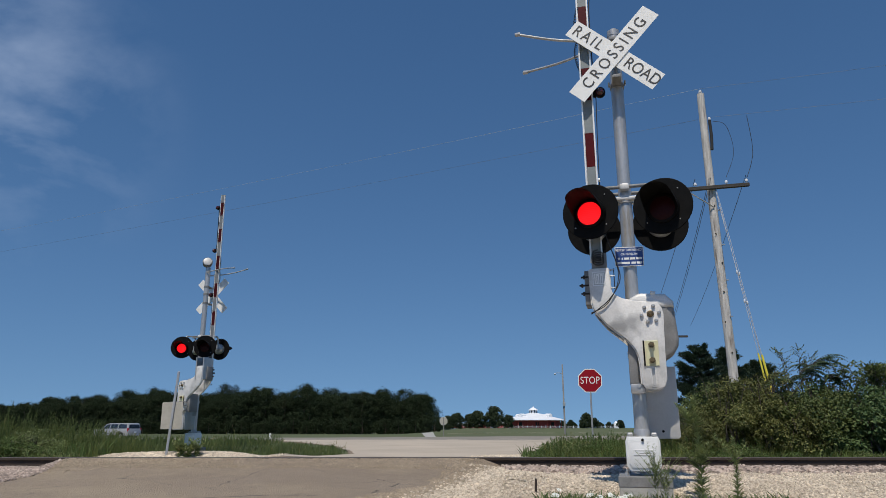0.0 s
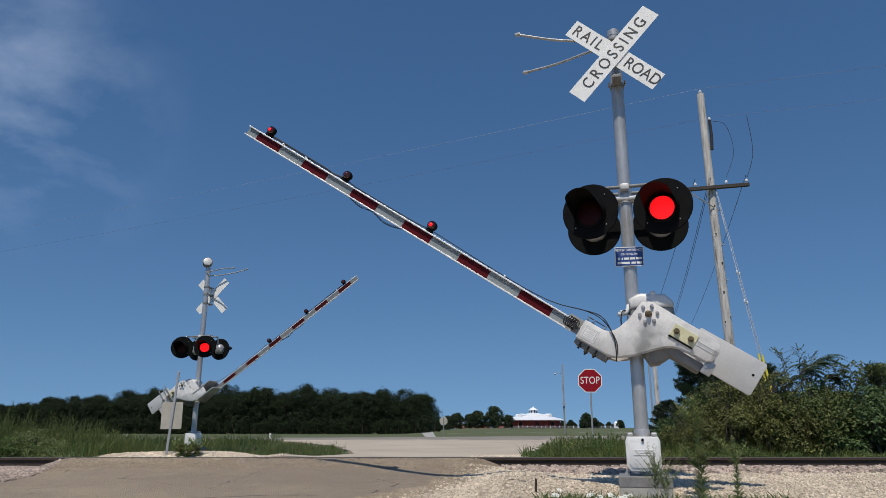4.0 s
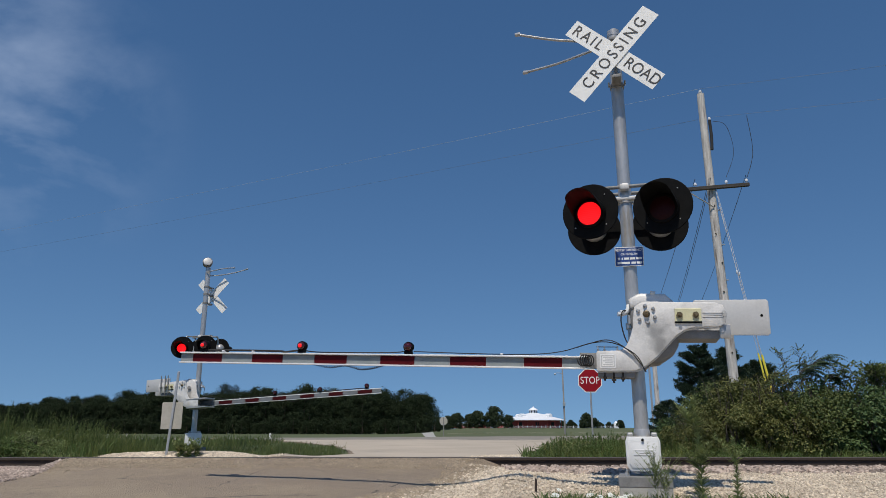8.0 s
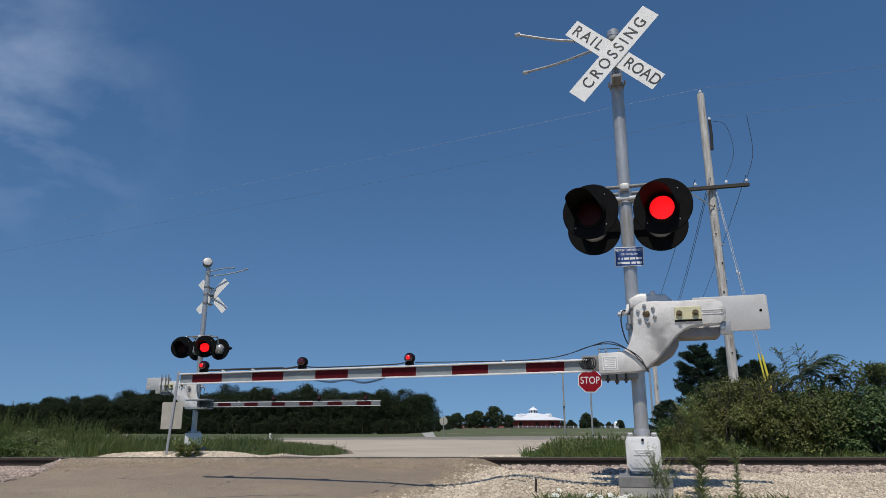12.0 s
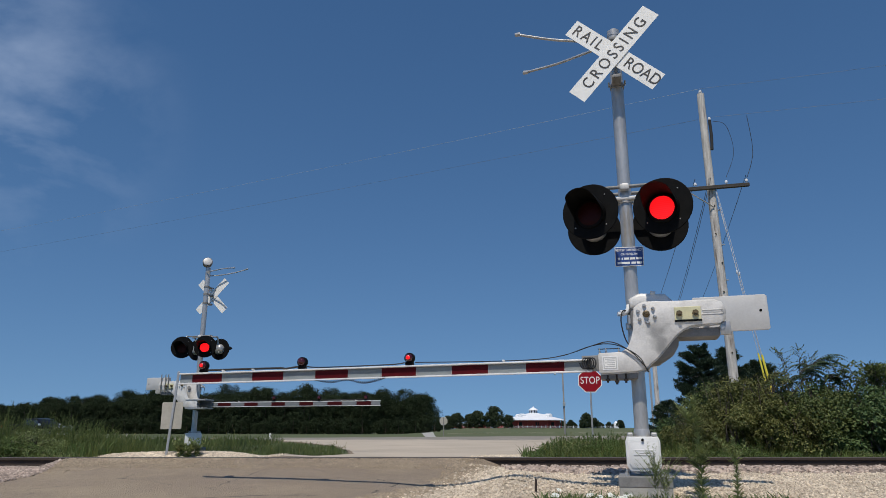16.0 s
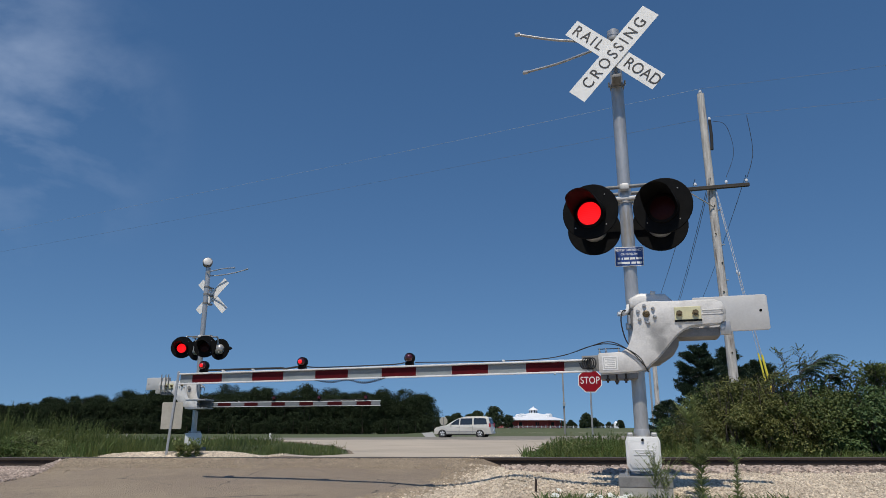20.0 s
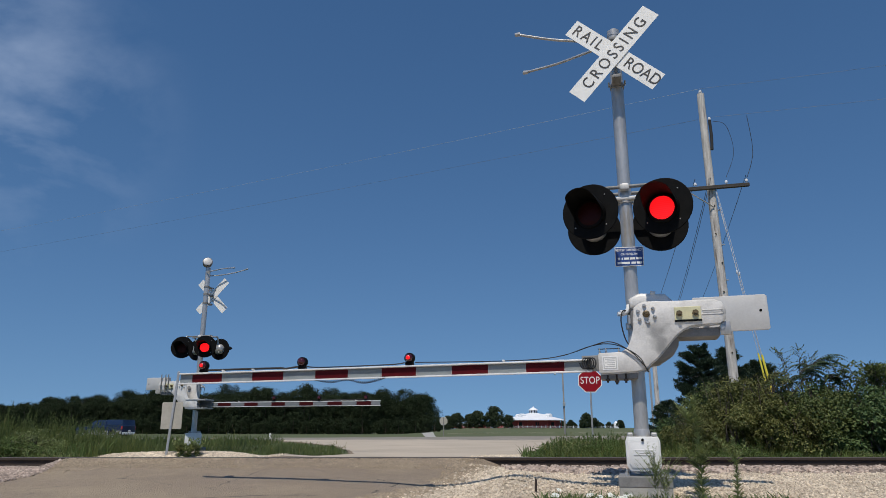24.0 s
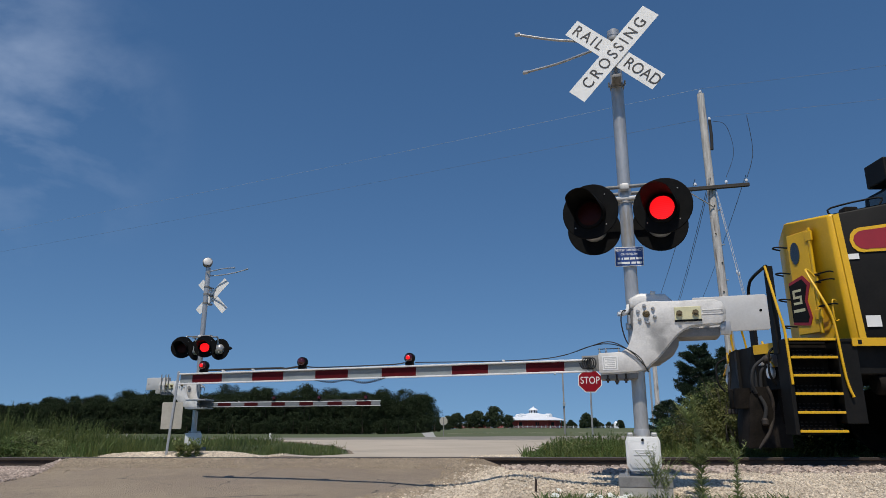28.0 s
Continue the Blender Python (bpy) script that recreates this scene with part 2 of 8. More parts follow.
M = {
    "galv": mat("galvanised_steel", (0.52, 0.512, 0.50), (0.36, 0.355, 0.35), rough=0.34, metal=0.45, scale=5, fine=40, bump=0.05, spots=(0.30, 0.31, 0.32), stretch=(1, 1, 0.3)),
    "cast": mat("cast_aluminium", (0.74, 0.72, 0.69), (0.55, 0.535, 0.51), rough=0.5, metal=0.12, scale=7, fine=60, bump=0.15, spots=(0.33, 0.325, 0.315), spot_at=0.57),
    # dull grey parts; dark enough to carry shade on mechanism housing and adapter
    "housing": mat("grey_cast_with_shade", (0.24, 0.237, 0.232), (0.16, 0.158, 0.154), rough=0.6, scale=8, fine=60, bump=0.15),
    "brass": mat("tarnished_brass", (0.20, 0.15, 0.08), (0.10, 0.075, 0.045), rough=0.45, metal=0.5, scale=20),
    "plate": mat("painted_steel_plate", (0.54, 0.535, 0.525), (0.46, 0.455, 0.445), rough=0.48, metal=0.1, scale=4, fine=50, bump=0.03),
    "white_paint": mat("white_enamel", (0.80, 0.80, 0.79), (0.68, 0.68, 0.67), rough=0.4, scale=6, fine=70, bump=0.03),
    "alu_edge": mat("bright_aluminium_edge", (0.90, 0.89, 0.87), (0.78, 0.77, 0.75), rough=0.34, metal=0.15, scale=9, fine=60),
    "sign_white": mat("white_sign_sheeting", (0.84, 0.83, 0.80), (0.76, 0.75, 0.72), rough=0.45, scale=3, fine=90),
    "sign_black": mat("black_sign_ink", (0.02, 0.02, 0.022), (0.03, 0.03, 0.03), rough=0.5),
    "sign_red": mat("red_sign_sheeting", (0.30, 0.010, 0.018), (0.24, 0.008, 0.015), spec=0.15, rough=0.45, scale=5),
    "sign_blue": mat("blue_sign_sheeting", (0.02, 0.062, 0.25), (0.016, 0.05, 0.20), rough=0.4, scale=9),
    "sign_back": mat("bare_aluminium_sign_back", (0.46, 0.43, 0.36), (0.36, 0.335, 0.28), rough=0.55, metal=0.0, scale=4, fine=30),
    "stripe_red": mat("red_gate_sheeting", (0.0905, 0.005, 0.008), (0.062, 0.004, 0.006), spec=0.12, rough=0.5, scale=6, fine=50),
    "stripe_white": mat("grey_white_gate_sheeting", (0.25, 0.275, 0.28), (0.20, 0.22, 0.225), spec=0.25, rough=0.45, scale=6, fine=50),
    # shaded-down copies of the stripe colours, so the far arm looks dimmer
    "back_red": mat("dimmed_red_back_sheeting", (0.06, 0.005, 0.007), (0.04, 0.004, 0.005), spec=0.12, rough=0.6, scale=6, fine=50),
    "back_white": mat("dimmed_grey_back_sheeting", (0.20, 0.215, 0.225), (0.15, 0.16, 0.17), spec=0.2, rough=0.6, scale=6, fine=50),
    "black": mat("black_enamel", (0.005, 0.005, 0.005), (0.009, 0.009, 0.009), rough=0.6, scale=10, fine=80, bump=0.03, spec=0.07),
    "rubber": mat("black_rubber", (0.014, 0.014, 0.015), (0.025, 0.025, 0.025), rough=0.8, scale=12),
    "lens": mat("dark_red_lens", (0.020, 0.003, 0.003), (0.03, 0.004, 0.004), rough=0.4, scale=40, fine=120, bump=0.1, spec=0.12),
    "lit": glow("lit_red_lens", (1.0, 0.008, 0.012), 1.5),
    "lamp_red": mat("red_lamp_glass", (0.07, 0.004, 0.006), (0.04, 0.003, 0.004), rough=0.12, scale=30, coat=0.6),
    "yellow_tag": mat("pale_yellow_tag", (0.66, 0.63, 0.40), (0.55, 0.52, 0.33), rough=0.5, scale=10),
    "concrete": mat("weathered_concrete", (0.42, 0.41, 0.38), (0.30, 0.29, 0.27), rough=0.85, scale=6, fine=60, bump=0.3),
    "wood_pole": mat("weathered_pole_wood", (0.66, 0.63, 0.585), (0.38, 0.35, 0.32), rough=0.85, scale=5, fine=50, bump=0.5, stretch=(4, 4, 0.45), spots=(0.20, 0.165, 0.14), spot_at=0.56),
    "pole_grey": mat("weathered_grey_pole", (0.26, 0.25, 0.24), (0.17, 0.165, 0.16), rough=0.8, scale=1.5, fine=20, stretch=(4, 4, 0.4)),
    "wood_dark": mat("dark_creosoted_wood", (0.07, 0.06, 0.05), (0.04, 0.035, 0.03), rough=0.9, scale=6, fine=40, bump=0.3, stretch=(0.3, 4, 4)),
    "wire": mat("dark_cable", (0.03, 0.03, 0.03), rough=0.6),
    "wire_pale": mat("galvanised_strand", (0.55, 0.57, 0.6), (0.45, 0.47, 0.5), rough=0.4, metal=0.5),
    "wire_old": mat("weathered_line_wire", (0.16, 0.20, 0.26), (0.12, 0.15, 0.2), rough=0.6),
    "guy_yellow": mat("yellow_plastic_guard", (0.75, 0.62, 0.05), (0.65, 0.55, 0.05), rough=0.4),
    "rail": mat("rusty_rail_steel", (0.035, 0.027, 0.022), (0.06, 0.04, 0.03), rough=0.75, metal=0.2, scale=5, fine=60, bump=0.2),
    "rail_top": mat("polished_rail_head", (0.17, 0.15, 0.13), (0.11, 0.098, 0.085), rough=0.55, metal=0.3, scale=3, fine=50, stretch=(0.2, 3, 3)),
    "tie": mat("creosoted_tie", (0.075, 0.06, 0.05), (0.045, 0.038, 0.033), rough=0.9, scale=6, fine=40, bump=0.4),
    "asphalt": cracked("worn_grey_asphalt", (0.385, 0.308, 0.232), (0.29, 0.23, 0.172), (0.51, 0.41, 0.285), (0.09, 0.078, 0.066)),
    "highway": mat("highway_asphalt", (0.25, 0.225, 0.19), (0.205, 0.183, 0.155), rough=0.9, scale=0.2, fine=8, spots=(0.36, 0.315, 0.25), spot_at=0.58),
    "apron": mat("pale_worn_apron", (0.48, 0.41, 0.325), (0.37, 0.318, 0.252), rough=0.92, scale=0.35, fine=14, bump=0.3, spots=(0.27, 0.235, 0.19), spot_at=0.6),
    "stone_road": mat("dusty_road_chip", (0.42, 0.34, 0.245), (0.29, 0.232, 0.165), rough=0.95, scale=3, fine=60, each=0.25),
    "gravel": mat("tan_limestone_gravel", (0.49, 0.415, 0.32), (0.35, 0.29, 0.22), rough=0.95, scale=2.0, fine=45, bump=0.8),
    "stone_tan": mat("tan_limestone_chip", (0.68, 0.585, 0.46), (0.46, 0.385, 0.295), rough=0.9, scale=3, fine=60, each=0.3),
    "stone_pink": mat("pink_quartzite_stone", (0.46, 0.372, 0.312), (0.27, 0.21, 0.172), rough=0.85, scale=3, fine=60, each=0.45),
    "grass_soil": mat("mown_grass_ground", (0.10, 0.13, 0.035), (0.16, 0.16, 0.06), rough=0.95, scale=0.15, fine=3, bump=0.4, spots=(0.20, 0.18, 0.08), spot_at=0.6),
    "field": mat("green_field", (0.060, 0.082, 0.027), (0.105, 0.112, 0.043), rough=0.95, scale=0.05, fine=0.6, stretch=(0.3, 2.0, 1)),
    "weed": leafy("weed_leaf", (0.07, 0.12, 0.03), (0.15, 0.20, 0.065)),
    "weed_pale": leafy("pale_weed_leaf", (0.15, 0.20, 0.07), (0.29, 0.33, 0.14)),
    "grass": leafy("grass_blade", (0.078, 0.115, 0.024), (0.195, 0.215, 0.066), trans=0.4),
    "grass_deep": leafy("deep_green_blade", (0.058, 0.092, 0.024), (0.14, 0.165, 0.055), trans=0.35),
    "grass_dry": leafy("dry_grass_head", (0.16, 0.17, 0.06), (0.26, 0.23, 0.10), trans=0.4),
    "bush": leafy("bramble_leaf", (0.065, 0.10, 0.027), (0.165, 0.195, 0.066)),
    "bush_warm": leafy("yellowing_bramble_leaf", (0.078, 0.10, 0.027), (0.215, 0.215, 0.07)),
    "bush_cool": leafy("bluish_shrub_leaf", (0.055, 0.10, 0.036), (0.13, 0.185, 0.07)),
    "spray": leafy("sumac_leaf", (0.035, 0.065, 0.028), (0.085, 0.125, 0.052), spec=0.5, rough=0.4),
    "pine": leafy("pine_needles", (0.020, 0.038, 0.022), (0.042, 0.068, 0.036), trans=0.15),
    "forest": leafy("forest_leaf", (0.026, 0.037, 0.019), (0.036, 0.050, 0.026), trans=0.2, rough=0.95, spec=0.05),
    "field_leaf": leafy("field_tree_leaf", (0.035, 0.050, 0.028), (0.055, 0.072, 0.038), trans=0.15, rough=0.95, spec=0.05),
    "bark": mat("brown_bark", (0.10, 0.08, 0.06), (0.06, 0.05, 0.04), rough=0.9, scale=6, fine=50, bump=0.5, stretch=(3, 3, 0.5)),
    "flower": mat("white_petals", (0.75, 0.76, 0.72), (0.62, 0.64, 0.58), rough=0.7),
    "loco_yellow": mat("yellow_locomotive_paint", (0.80, 0.46, 0.01), (0.68, 0.38, 0.008), rough=0.35, scale=3, fine=30, bump=0.03, spots=(0.52, 0.30, 0.02), spot_at=0.64, coat=0.2),
    "loco_black": mat("black_locomotive_paint", (0.008, 0.0078, 0.0075), (0.014, 0.013, 0.012), spec=0.15, rough=0.55, scale=3, fine=30, bump=0.04, spots=(0.02, 0.018, 0.016)),
    "loco_red": mat("red_locomotive_stripe", (0.33, 0.02, 0.03), (0.27, 0.018, 0.025), rough=0.4, scale=3),
    "grime": mat("grimy_running_gear", (0.009, 0.008, 0.007), (0.022, 0.018, 0.015), spec=0.08, rough=0.85, scale=6, fine=40, bump=0.3),
    "worn": mat("worn_plow_steel", (0.055, 0.046, 0.040), (0.026, 0.022, 0.019), rough=0.65, spec=0.2, scale=5, fine=30, bump=0.2, spots=(0.09, 0.07, 0.055), spot_at=0.6),
    "glass": glass("dark_window_glass"),
    "tyre": mat("tyre_rubber", (0.018, 0.018, 0.018), (0.03, 0.03, 0.03), rough=0.85),
    "chrome": mat("bright_alloy", (0.78, 0.79, 0.80), (0.68, 0.69, 0.70), rough=0.3, metal=0.25),
    "head_lamp": mat("clear_lamp_lens", (0.75, 0.77, 0.8), (0.6, 0.62, 0.65), rough=0.1, coat=1.0),
    "tail_lamp": mat("red_lamp_lens", (0.40, 0.015, 0.015), (0.3, 0.01, 0.01), rough=0.15, coat=1.0),
    "roof_white": mat("white_metal_roof", (0.80, 0.82, 0.84), (0.70, 0.72, 0.75), rough=0.5, scale=0.3, fine=4),
    "barn_red": mat("red_barn_board", (0.36, 0.045, 0.04), (0.28, 0.035, 0.03), rough=0.7, scale=0.5, fine=6),
    # near-black with the shade of barn openings and truck beds in its colour
    "dark_gap": mat("shaded_interior", (0.03, 0.025, 0.025), rough=0.9),
}
for key, c in (("silver", (0.34, 0.345, 0.35)), ("pewter", (0.60, 0.58, 0.53)), ("white", (0.78, 0.79, 0.80)), ("black", (0.005, 0.005, 0.006)), ("charcoal", (0.009, 0.009, 0.013)), ("navy", (0.015, 0.03, 0.075))):
    M["car_" + key] = mat(key + "_car_paint", c, tuple(v * 0.92 for v in c), rough=0.3, metal=0.0, scale=2, fine=200, coat=0.25 if max(c) < 0.2 else 0.6, spec=0.15 if max(c) < 0.2 else 0.4)


# ---------------------------------------------------------------- mesh helpers
def mesh_of(bm, material, smooth=None):
    me = bpy.data.meshes.new("mesh")
    bm.normal_update()
    if smooth is not None:
        for f in bm.faces:
            f.smooth = True
        for e in bm.edges:
            e.smooth = len(e.link_faces) == 2 and e.calc_face_angle(0) < radians(smooth)
    bm.to_mesh(me)
    bm.free()
    for k in (material if isinstance(material, (list, tuple)) else [material]):
        me.materials.append(M[k])
    return me


def part(name, bm, material, parent, label="", smooth=None, at=None):
    ob = new(name, bm if isinstance(bm, bpy.types.Mesh) else mesh_of(bm, material, smooth))
    if parent is not None:
        ob.parent = parent
    if at is not None:
        ob.matrix_basis = at
    return tagged(ob, label)


def thing(name, label, category, m=None, group="", kind=""):
    ob = new(name)
    ob.empty_display_size = 0.2
    if m is not None:
        ob.matrix_basis = m
    return tagged(ob, label, category, group, kind)


def box(bm, x0, x1, y0, y1, z0, z1, bevel=0.0, m=None, taper=1.0):
    """A box, with its top drawn in by taper, its edges bevelled."""
    cx, cy = (x0 + x1) / 2, (y0 + y1) / 2
    vs = []
    for z, k in ((z0, 1.0), (z1, taper)):
        for x, y in ((x0, y0), (x1, y0), (x1, y1), (x0, y1)):
            v = Vector((cx + (x - cx) * k, cy + (y - cy) * k, z))
            vs.append(bm.verts.new(m @ v if m else v))
    fs = [bm.faces.new([vs[i] for i in q]) for q in ((3, 2, 1, 0), (4, 5, 6, 7), (0, 1, 5, 4), (1, 2, 6, 5), (2, 3, 7, 6), (3, 0, 4, 7))]
    if bevel:
        es = list({e for f in fs for e in f.edges})
        bmesh.ops.bevel(bm, geom=es, offset=bevel, segments=2, profile=0.5, affect="EDGES")
    return bm


def tube(bm, p, q, r, r2=None, n=10, caps=True):
    """A round bar from p to q."""
    p, q = Vector(p), Vector(q)
    r2 = r if r2 is None else r2
    ax = (q - p).normalized()
    u = ax.orthogonal().normalized()
    v = ax.cross(u)
    a = [bm.verts.new(p + (u * math.cos(t) + v * math.sin(t)) * r) for t in [2 * math.pi * i / n for i in range(n)]]
    b = [bm.verts.new(q + (u * math.cos(t) + v * math.sin(t)) * r2) for t in [2 * math.pi * i / n for i in range(n)]]
    for i in range(n):
        bm.faces.new((a[i], a[(i + 1) % n], b[(i + 1) % n], b[i]))
    if caps:
        bm.faces.new(a[::-1])
        bm.faces.new(b)
    return bm


def pipe(bm, pts, r, n=8):
    """A bent round bar through the points."""
    pts = [Vector(p) for p in pts]
    rings = []
    u = None
    for i, p in enumerate(pts):
        d = (pts[min(i + 1, len(pts) - 1)] - pts[max(i - 1, 0)]).normalized()
        u = d.orthogonal().normalized() if u is None else (u - d * u.dot(d)).normalized()
        v = d.cross(u)
        rr = r[i] if isinstance(r, (list, tuple)) else r
        rings.append([bm.verts.new(p + (u * math.cos(t) + v * math.sin(t)) * rr) for t in [2 * math.pi * k / n for k in range(n)]])
    for a, b in zip(rings, rings[1:]):
        for k in range(n):
            bm.faces.new((a[k], a[(k + 1) % n], b[(k + 1) % n], b[k]))
    bm.faces.new(rings[0][::-1])
    bm.faces.new(rings[-1])
    return bm


def slab(bm, outline, y0, y1, bevel=0.0):
    """A plate with an outline in x and z, between two depths in y."""
    a = [bm.verts.new((x, y0, z)) for x, z in outline]
    b = [bm.verts.new((x, y1, z)) for x, z in outline]
    n = len(a)
    faces = [bm.faces.new(a), bm.faces.new(b[::-1])]
    for i in range(n):
        faces.append(bm.faces.new((a[i], b[i], b[(i + 1) % n], a[(i + 1) % n])))
    bmesh.ops.recalc_face_normals(bm, faces=faces)
    if bevel:
        es = [e for f in faces[:2] for e in f.edges]
        bmesh.ops.bevel(bm, geom=es, offset=bevel, segments=2, profile=0.5, affect="EDGES")
    return bm


def turned(bm, profile, m=None, n=20, a0=0.0, a1=2 * math.pi):
    """Turns a profile of (radius, height) round the local z axis, then moves it by m."""
    full = abs(a1 - a0 - 2 * math.pi) < 1e-6
    k = n if full else n + 1
    rings = []
    for r, z in profile:
        ring = []
        for i in range(k):
            t = a0 + (a1 - a0) * i / n
            v = Vector((r * math.cos(t), r * math.sin(t), z))
            ring.append(bm.verts.new(m @ v if m else v))
        rings.append(ring)
    for a, b in zip(rings, rings[1:]):
        for i in range(n):
            j = (i + 1) % k
            bm.faces.new((a[i], a[j], b[j], b[i]))
    return bm


def closed(profile, m=None, n=20):
    bm = bmesh.new()
    turned(bm, [(1e-4, profile[0][1]), *profile, (1e-4, profile[-1][1])], m, n)
    bmesh.ops.remove_doubles(bm, verts=bm.verts, dist=2e-4)
    bmesh.ops.recalc_face_normals(bm, faces=bm.faces)
    return bm


def smooth_line(pts, n=6):
    """Points along a smooth line through pts."""
    pts = [Vector(p) for p in pts]
    out = []
    for i in range(len(pts) - 1):
        p0, p1, p2, p3 = pts[max(i - 1, 0)], pts[i], pts[i + 1], pts[min(i + 2, len(pts) - 1)]
        for k in range(n):
            t = k / n
            out.append(0.5 * (2 * p1 + (p2 - p0) * t + (2 * p0 - 5 * p1 + 4 * p2 - p3) * t * t + (3 * p1 - p0 - 3 * p2 + p3) * t ** 3))
    return out + [pts[-1]]


def letters(text, size, material, parent, m, label="", depth=0.002, spacing=1.0, width=1.0, bold=0.012):
    """Raised lettering in the built-in font, centred, in the local x y plane of m."""
    cu = bpy.data.curves.new("letters", "FONT")
    cu.body, cu.size, cu.align_x, cu.align_y, cu.extrude = text, size, "CENTER", "CENTER", depth
    cu.space_character, cu.offset = spacing, size * bold
    tmp = bpy.data.objects.new("tmp", cu)
    me = bpy.data.meshes.new_from_object(tmp)
    bpy.data.objects.remove(tmp)
    me.transform(Matrix.Diagonal((width, 1, 1, 1)))
    me.materials.clear()
    me.materials.append(M[material])
    ob = new("lettering", me)
    ob.parent = parent
    ob.matrix_basis = m
    return tagged(ob, label)
# ---------------------------------------------------------------- ground, roads, track
def lerp_table(table, v):
    if v <= table[0][0]:
        return table[0][1]
    for (a, p), (b, q) in zip(table, table[1:]):
        if v <= b:
            return p + (q - p) * (v - a) / (b - a)
    return table[-1][1]


def ease(a, b, v):
    t = min(1, max(0, (v - a) / (b - a)))
    return t * t * (3 - 2 * t)


LEFT_EDGE = [(-60, -24), (4, -5.6), (7, -5.2), (8.0, -5.3), (9.0, -5.32), (9.8, -5.45), (10.5, -5.62), (12.4, -4.9), (12.9, -3.2), (16.5, -2.1), (24, -3.6), (32, -6.4), (44, -13)]
RIGHT_EDGE = [(-60, -18), (4, -0.95), (6.6, -0.10), (8.5, 0.52), (10.5, 1.02), (12.6, 1.25), (17, 1.95), (22, 3.3), (30, 6.5), (44, 17)]
ROAD_RISE = [(-60, -0.55), (2, -0.33), (6, -0.24), (8, -0.215), (9.0, -0.175), (9.55, -0.130), (9.68, -0.100), (10.3, -0.024), (10.75, -0.024), (11.5, -0.055), (12.6, -0.092), (14, -0.135), (17, -0.18), (30, -0.235), (45, -0.24), (60, -0.33), (90, -0.5), (2500, -2)]
OFF_RISE = [(-60, -0.6), (4, -0.30), (6.6, -0.255), (7.2, -0.215), (8.0, -0.165), (9.2, -0.168), (9.9, -0.145), (10.25, -0.14), (10.5, -0.2), (12.7, -0.27), (13.6, -0.29), (17, -0.29), (30, -0.285), (45, -0.28), (60, -0.36), (80, -0.55), (150, -0.95), (250, -1.7), (2500, -4)]
FAR_RIGHT = [(-60, -0.6), (45, -0.28), (60, -0.36), (80, -0.42), (200, -0.1), (400, 0.35), (2500, 0.4)]


def gz(x, y):
    """Height of the ground."""
    cut = 0.64 * math.exp(-((y - 10.25) / 0.55) ** 2)  # the crossing panel ends short at the near rail
    side = 0.7 - 0.5 * math.exp(-((y - 10.3) / 1.1) ** 2)
    on = ease(-side, 0.1, x - lerp_table(LEFT_EDGE, y)) * ease(-0.7 + 0.8 * cut, 0.1, lerp_table(RIGHT_EDGE, y) - cut - x) * (1 - ease(40, 46, y))
    off = lerp_table(OFF_RISE, y)
    if y > 60:
        k = ease(-18, 8, x - (y - 60) * 0.02)
        off = off * (1 - k) + lerp_table(FAR_RIGHT, y) * k
    z = on * lerp_table(ROAD_RISE, y) + (1 - on) * off
    z += 0.006 * max(-40, min(25, x)) * ease(38, 46, y) * (1 - ease(66, 82, y))
    z += 0.035 * (1 - on) * noise.noise((x * 0.6, y * 0.6, 0)) * (0 if 9.6 < y < 13.2 else 1)
    # heaped gravel beyond the far rail
    d = ((x + 5.1) / 2.0) ** 4 + ((y - 13.75) / 0.65) ** 2
    # gravel ridge along the asphalt edge
    z += 0.085 * math.exp(-((x - 0.78) / 0.42) ** 2 - ((y - 8.3) / 1.0) ** 2) - 0.03 * math.exp(-((x + 0.15) / 0.35) ** 2 - ((y - 8.0) / 1.2) ** 2)
    return z + 0.25 * math.exp(-d * 1.2) + 0.01 * noise.noise((x * 0.8, y * 0.8, 4))


def sheet(name, us, vs, place, material, label, category, lift=0.0, thick=0.0):
    """A sheet over the ground, from two rows of parameters."""
    bm = bmesh.new()
    grid = []
    for v in vs:
        row = []
        for u in us:
            x, y = place(u, v)
            row.append(bm.verts.new((x, y, gz(x, y) + lift)))
        grid.append(row)
    for a, b in zip(grid, grid[1:]):
        for i in range(len(us) - 1):
            bm.faces.new((a[i], a[i + 1], b[i + 1], b[i]))
    for f in bm.faces:
        f.smooth = True
    ob = part(name, bm, material, None)
    return tagged(ob, label, category, kind="structure")


def steps(*spans):
    out = []
    for a, b, n in spans:
        out += [a + (b - a) * i / n for i in range(n)]
    return out + [spans[-1][1]]


sheet("ground", steps((-2500, -300, 8), (-300, -40, 26), (-40, -10, 30), (-10, 12, 110), (12, 60, 40), (60, 300, 24), (300, 2500, 8)),
      steps((-200, -10, 10), (-10, 4, 20), (4, 18, 100), (18, 70, 60), (70, 300, 40), (300, 3500, 10)),
      lambda u, v: (u, v), "field", "rough green meadow and verge grass running to the horizon", "ground")


def wob(v, k):
    return 0.16 * noise.noise((v * 0.9, k, 2.5)) + 0.07 * noise.noise((v * 4.0, k, 7.5))


def road_place(u, v):
    a, b = lerp_table(LEFT_EDGE, v) + wob(v, 1.0), lerp_table(RIGHT_EDGE, v) + wob(v, 9.0)
    return a + (b - a) * u, v


sheet("road", steps((0, 1, 40)), steps((-60, 3, 12), (3, 18, 120), (18, 45, 40)), road_place, "asphalt",
      "worn cracked grey asphalt side road over the railway", "road", lift=0.012)
sheet("road_apron", steps((0, 1, 24)), steps((13.2, 18, 24), (18, 44, 36)), lambda u, v: road_place(0.02 + 0.96 * u, v), "apron",
      "pale dusty pavement between the railway and the highway", "road", lift=0.018)
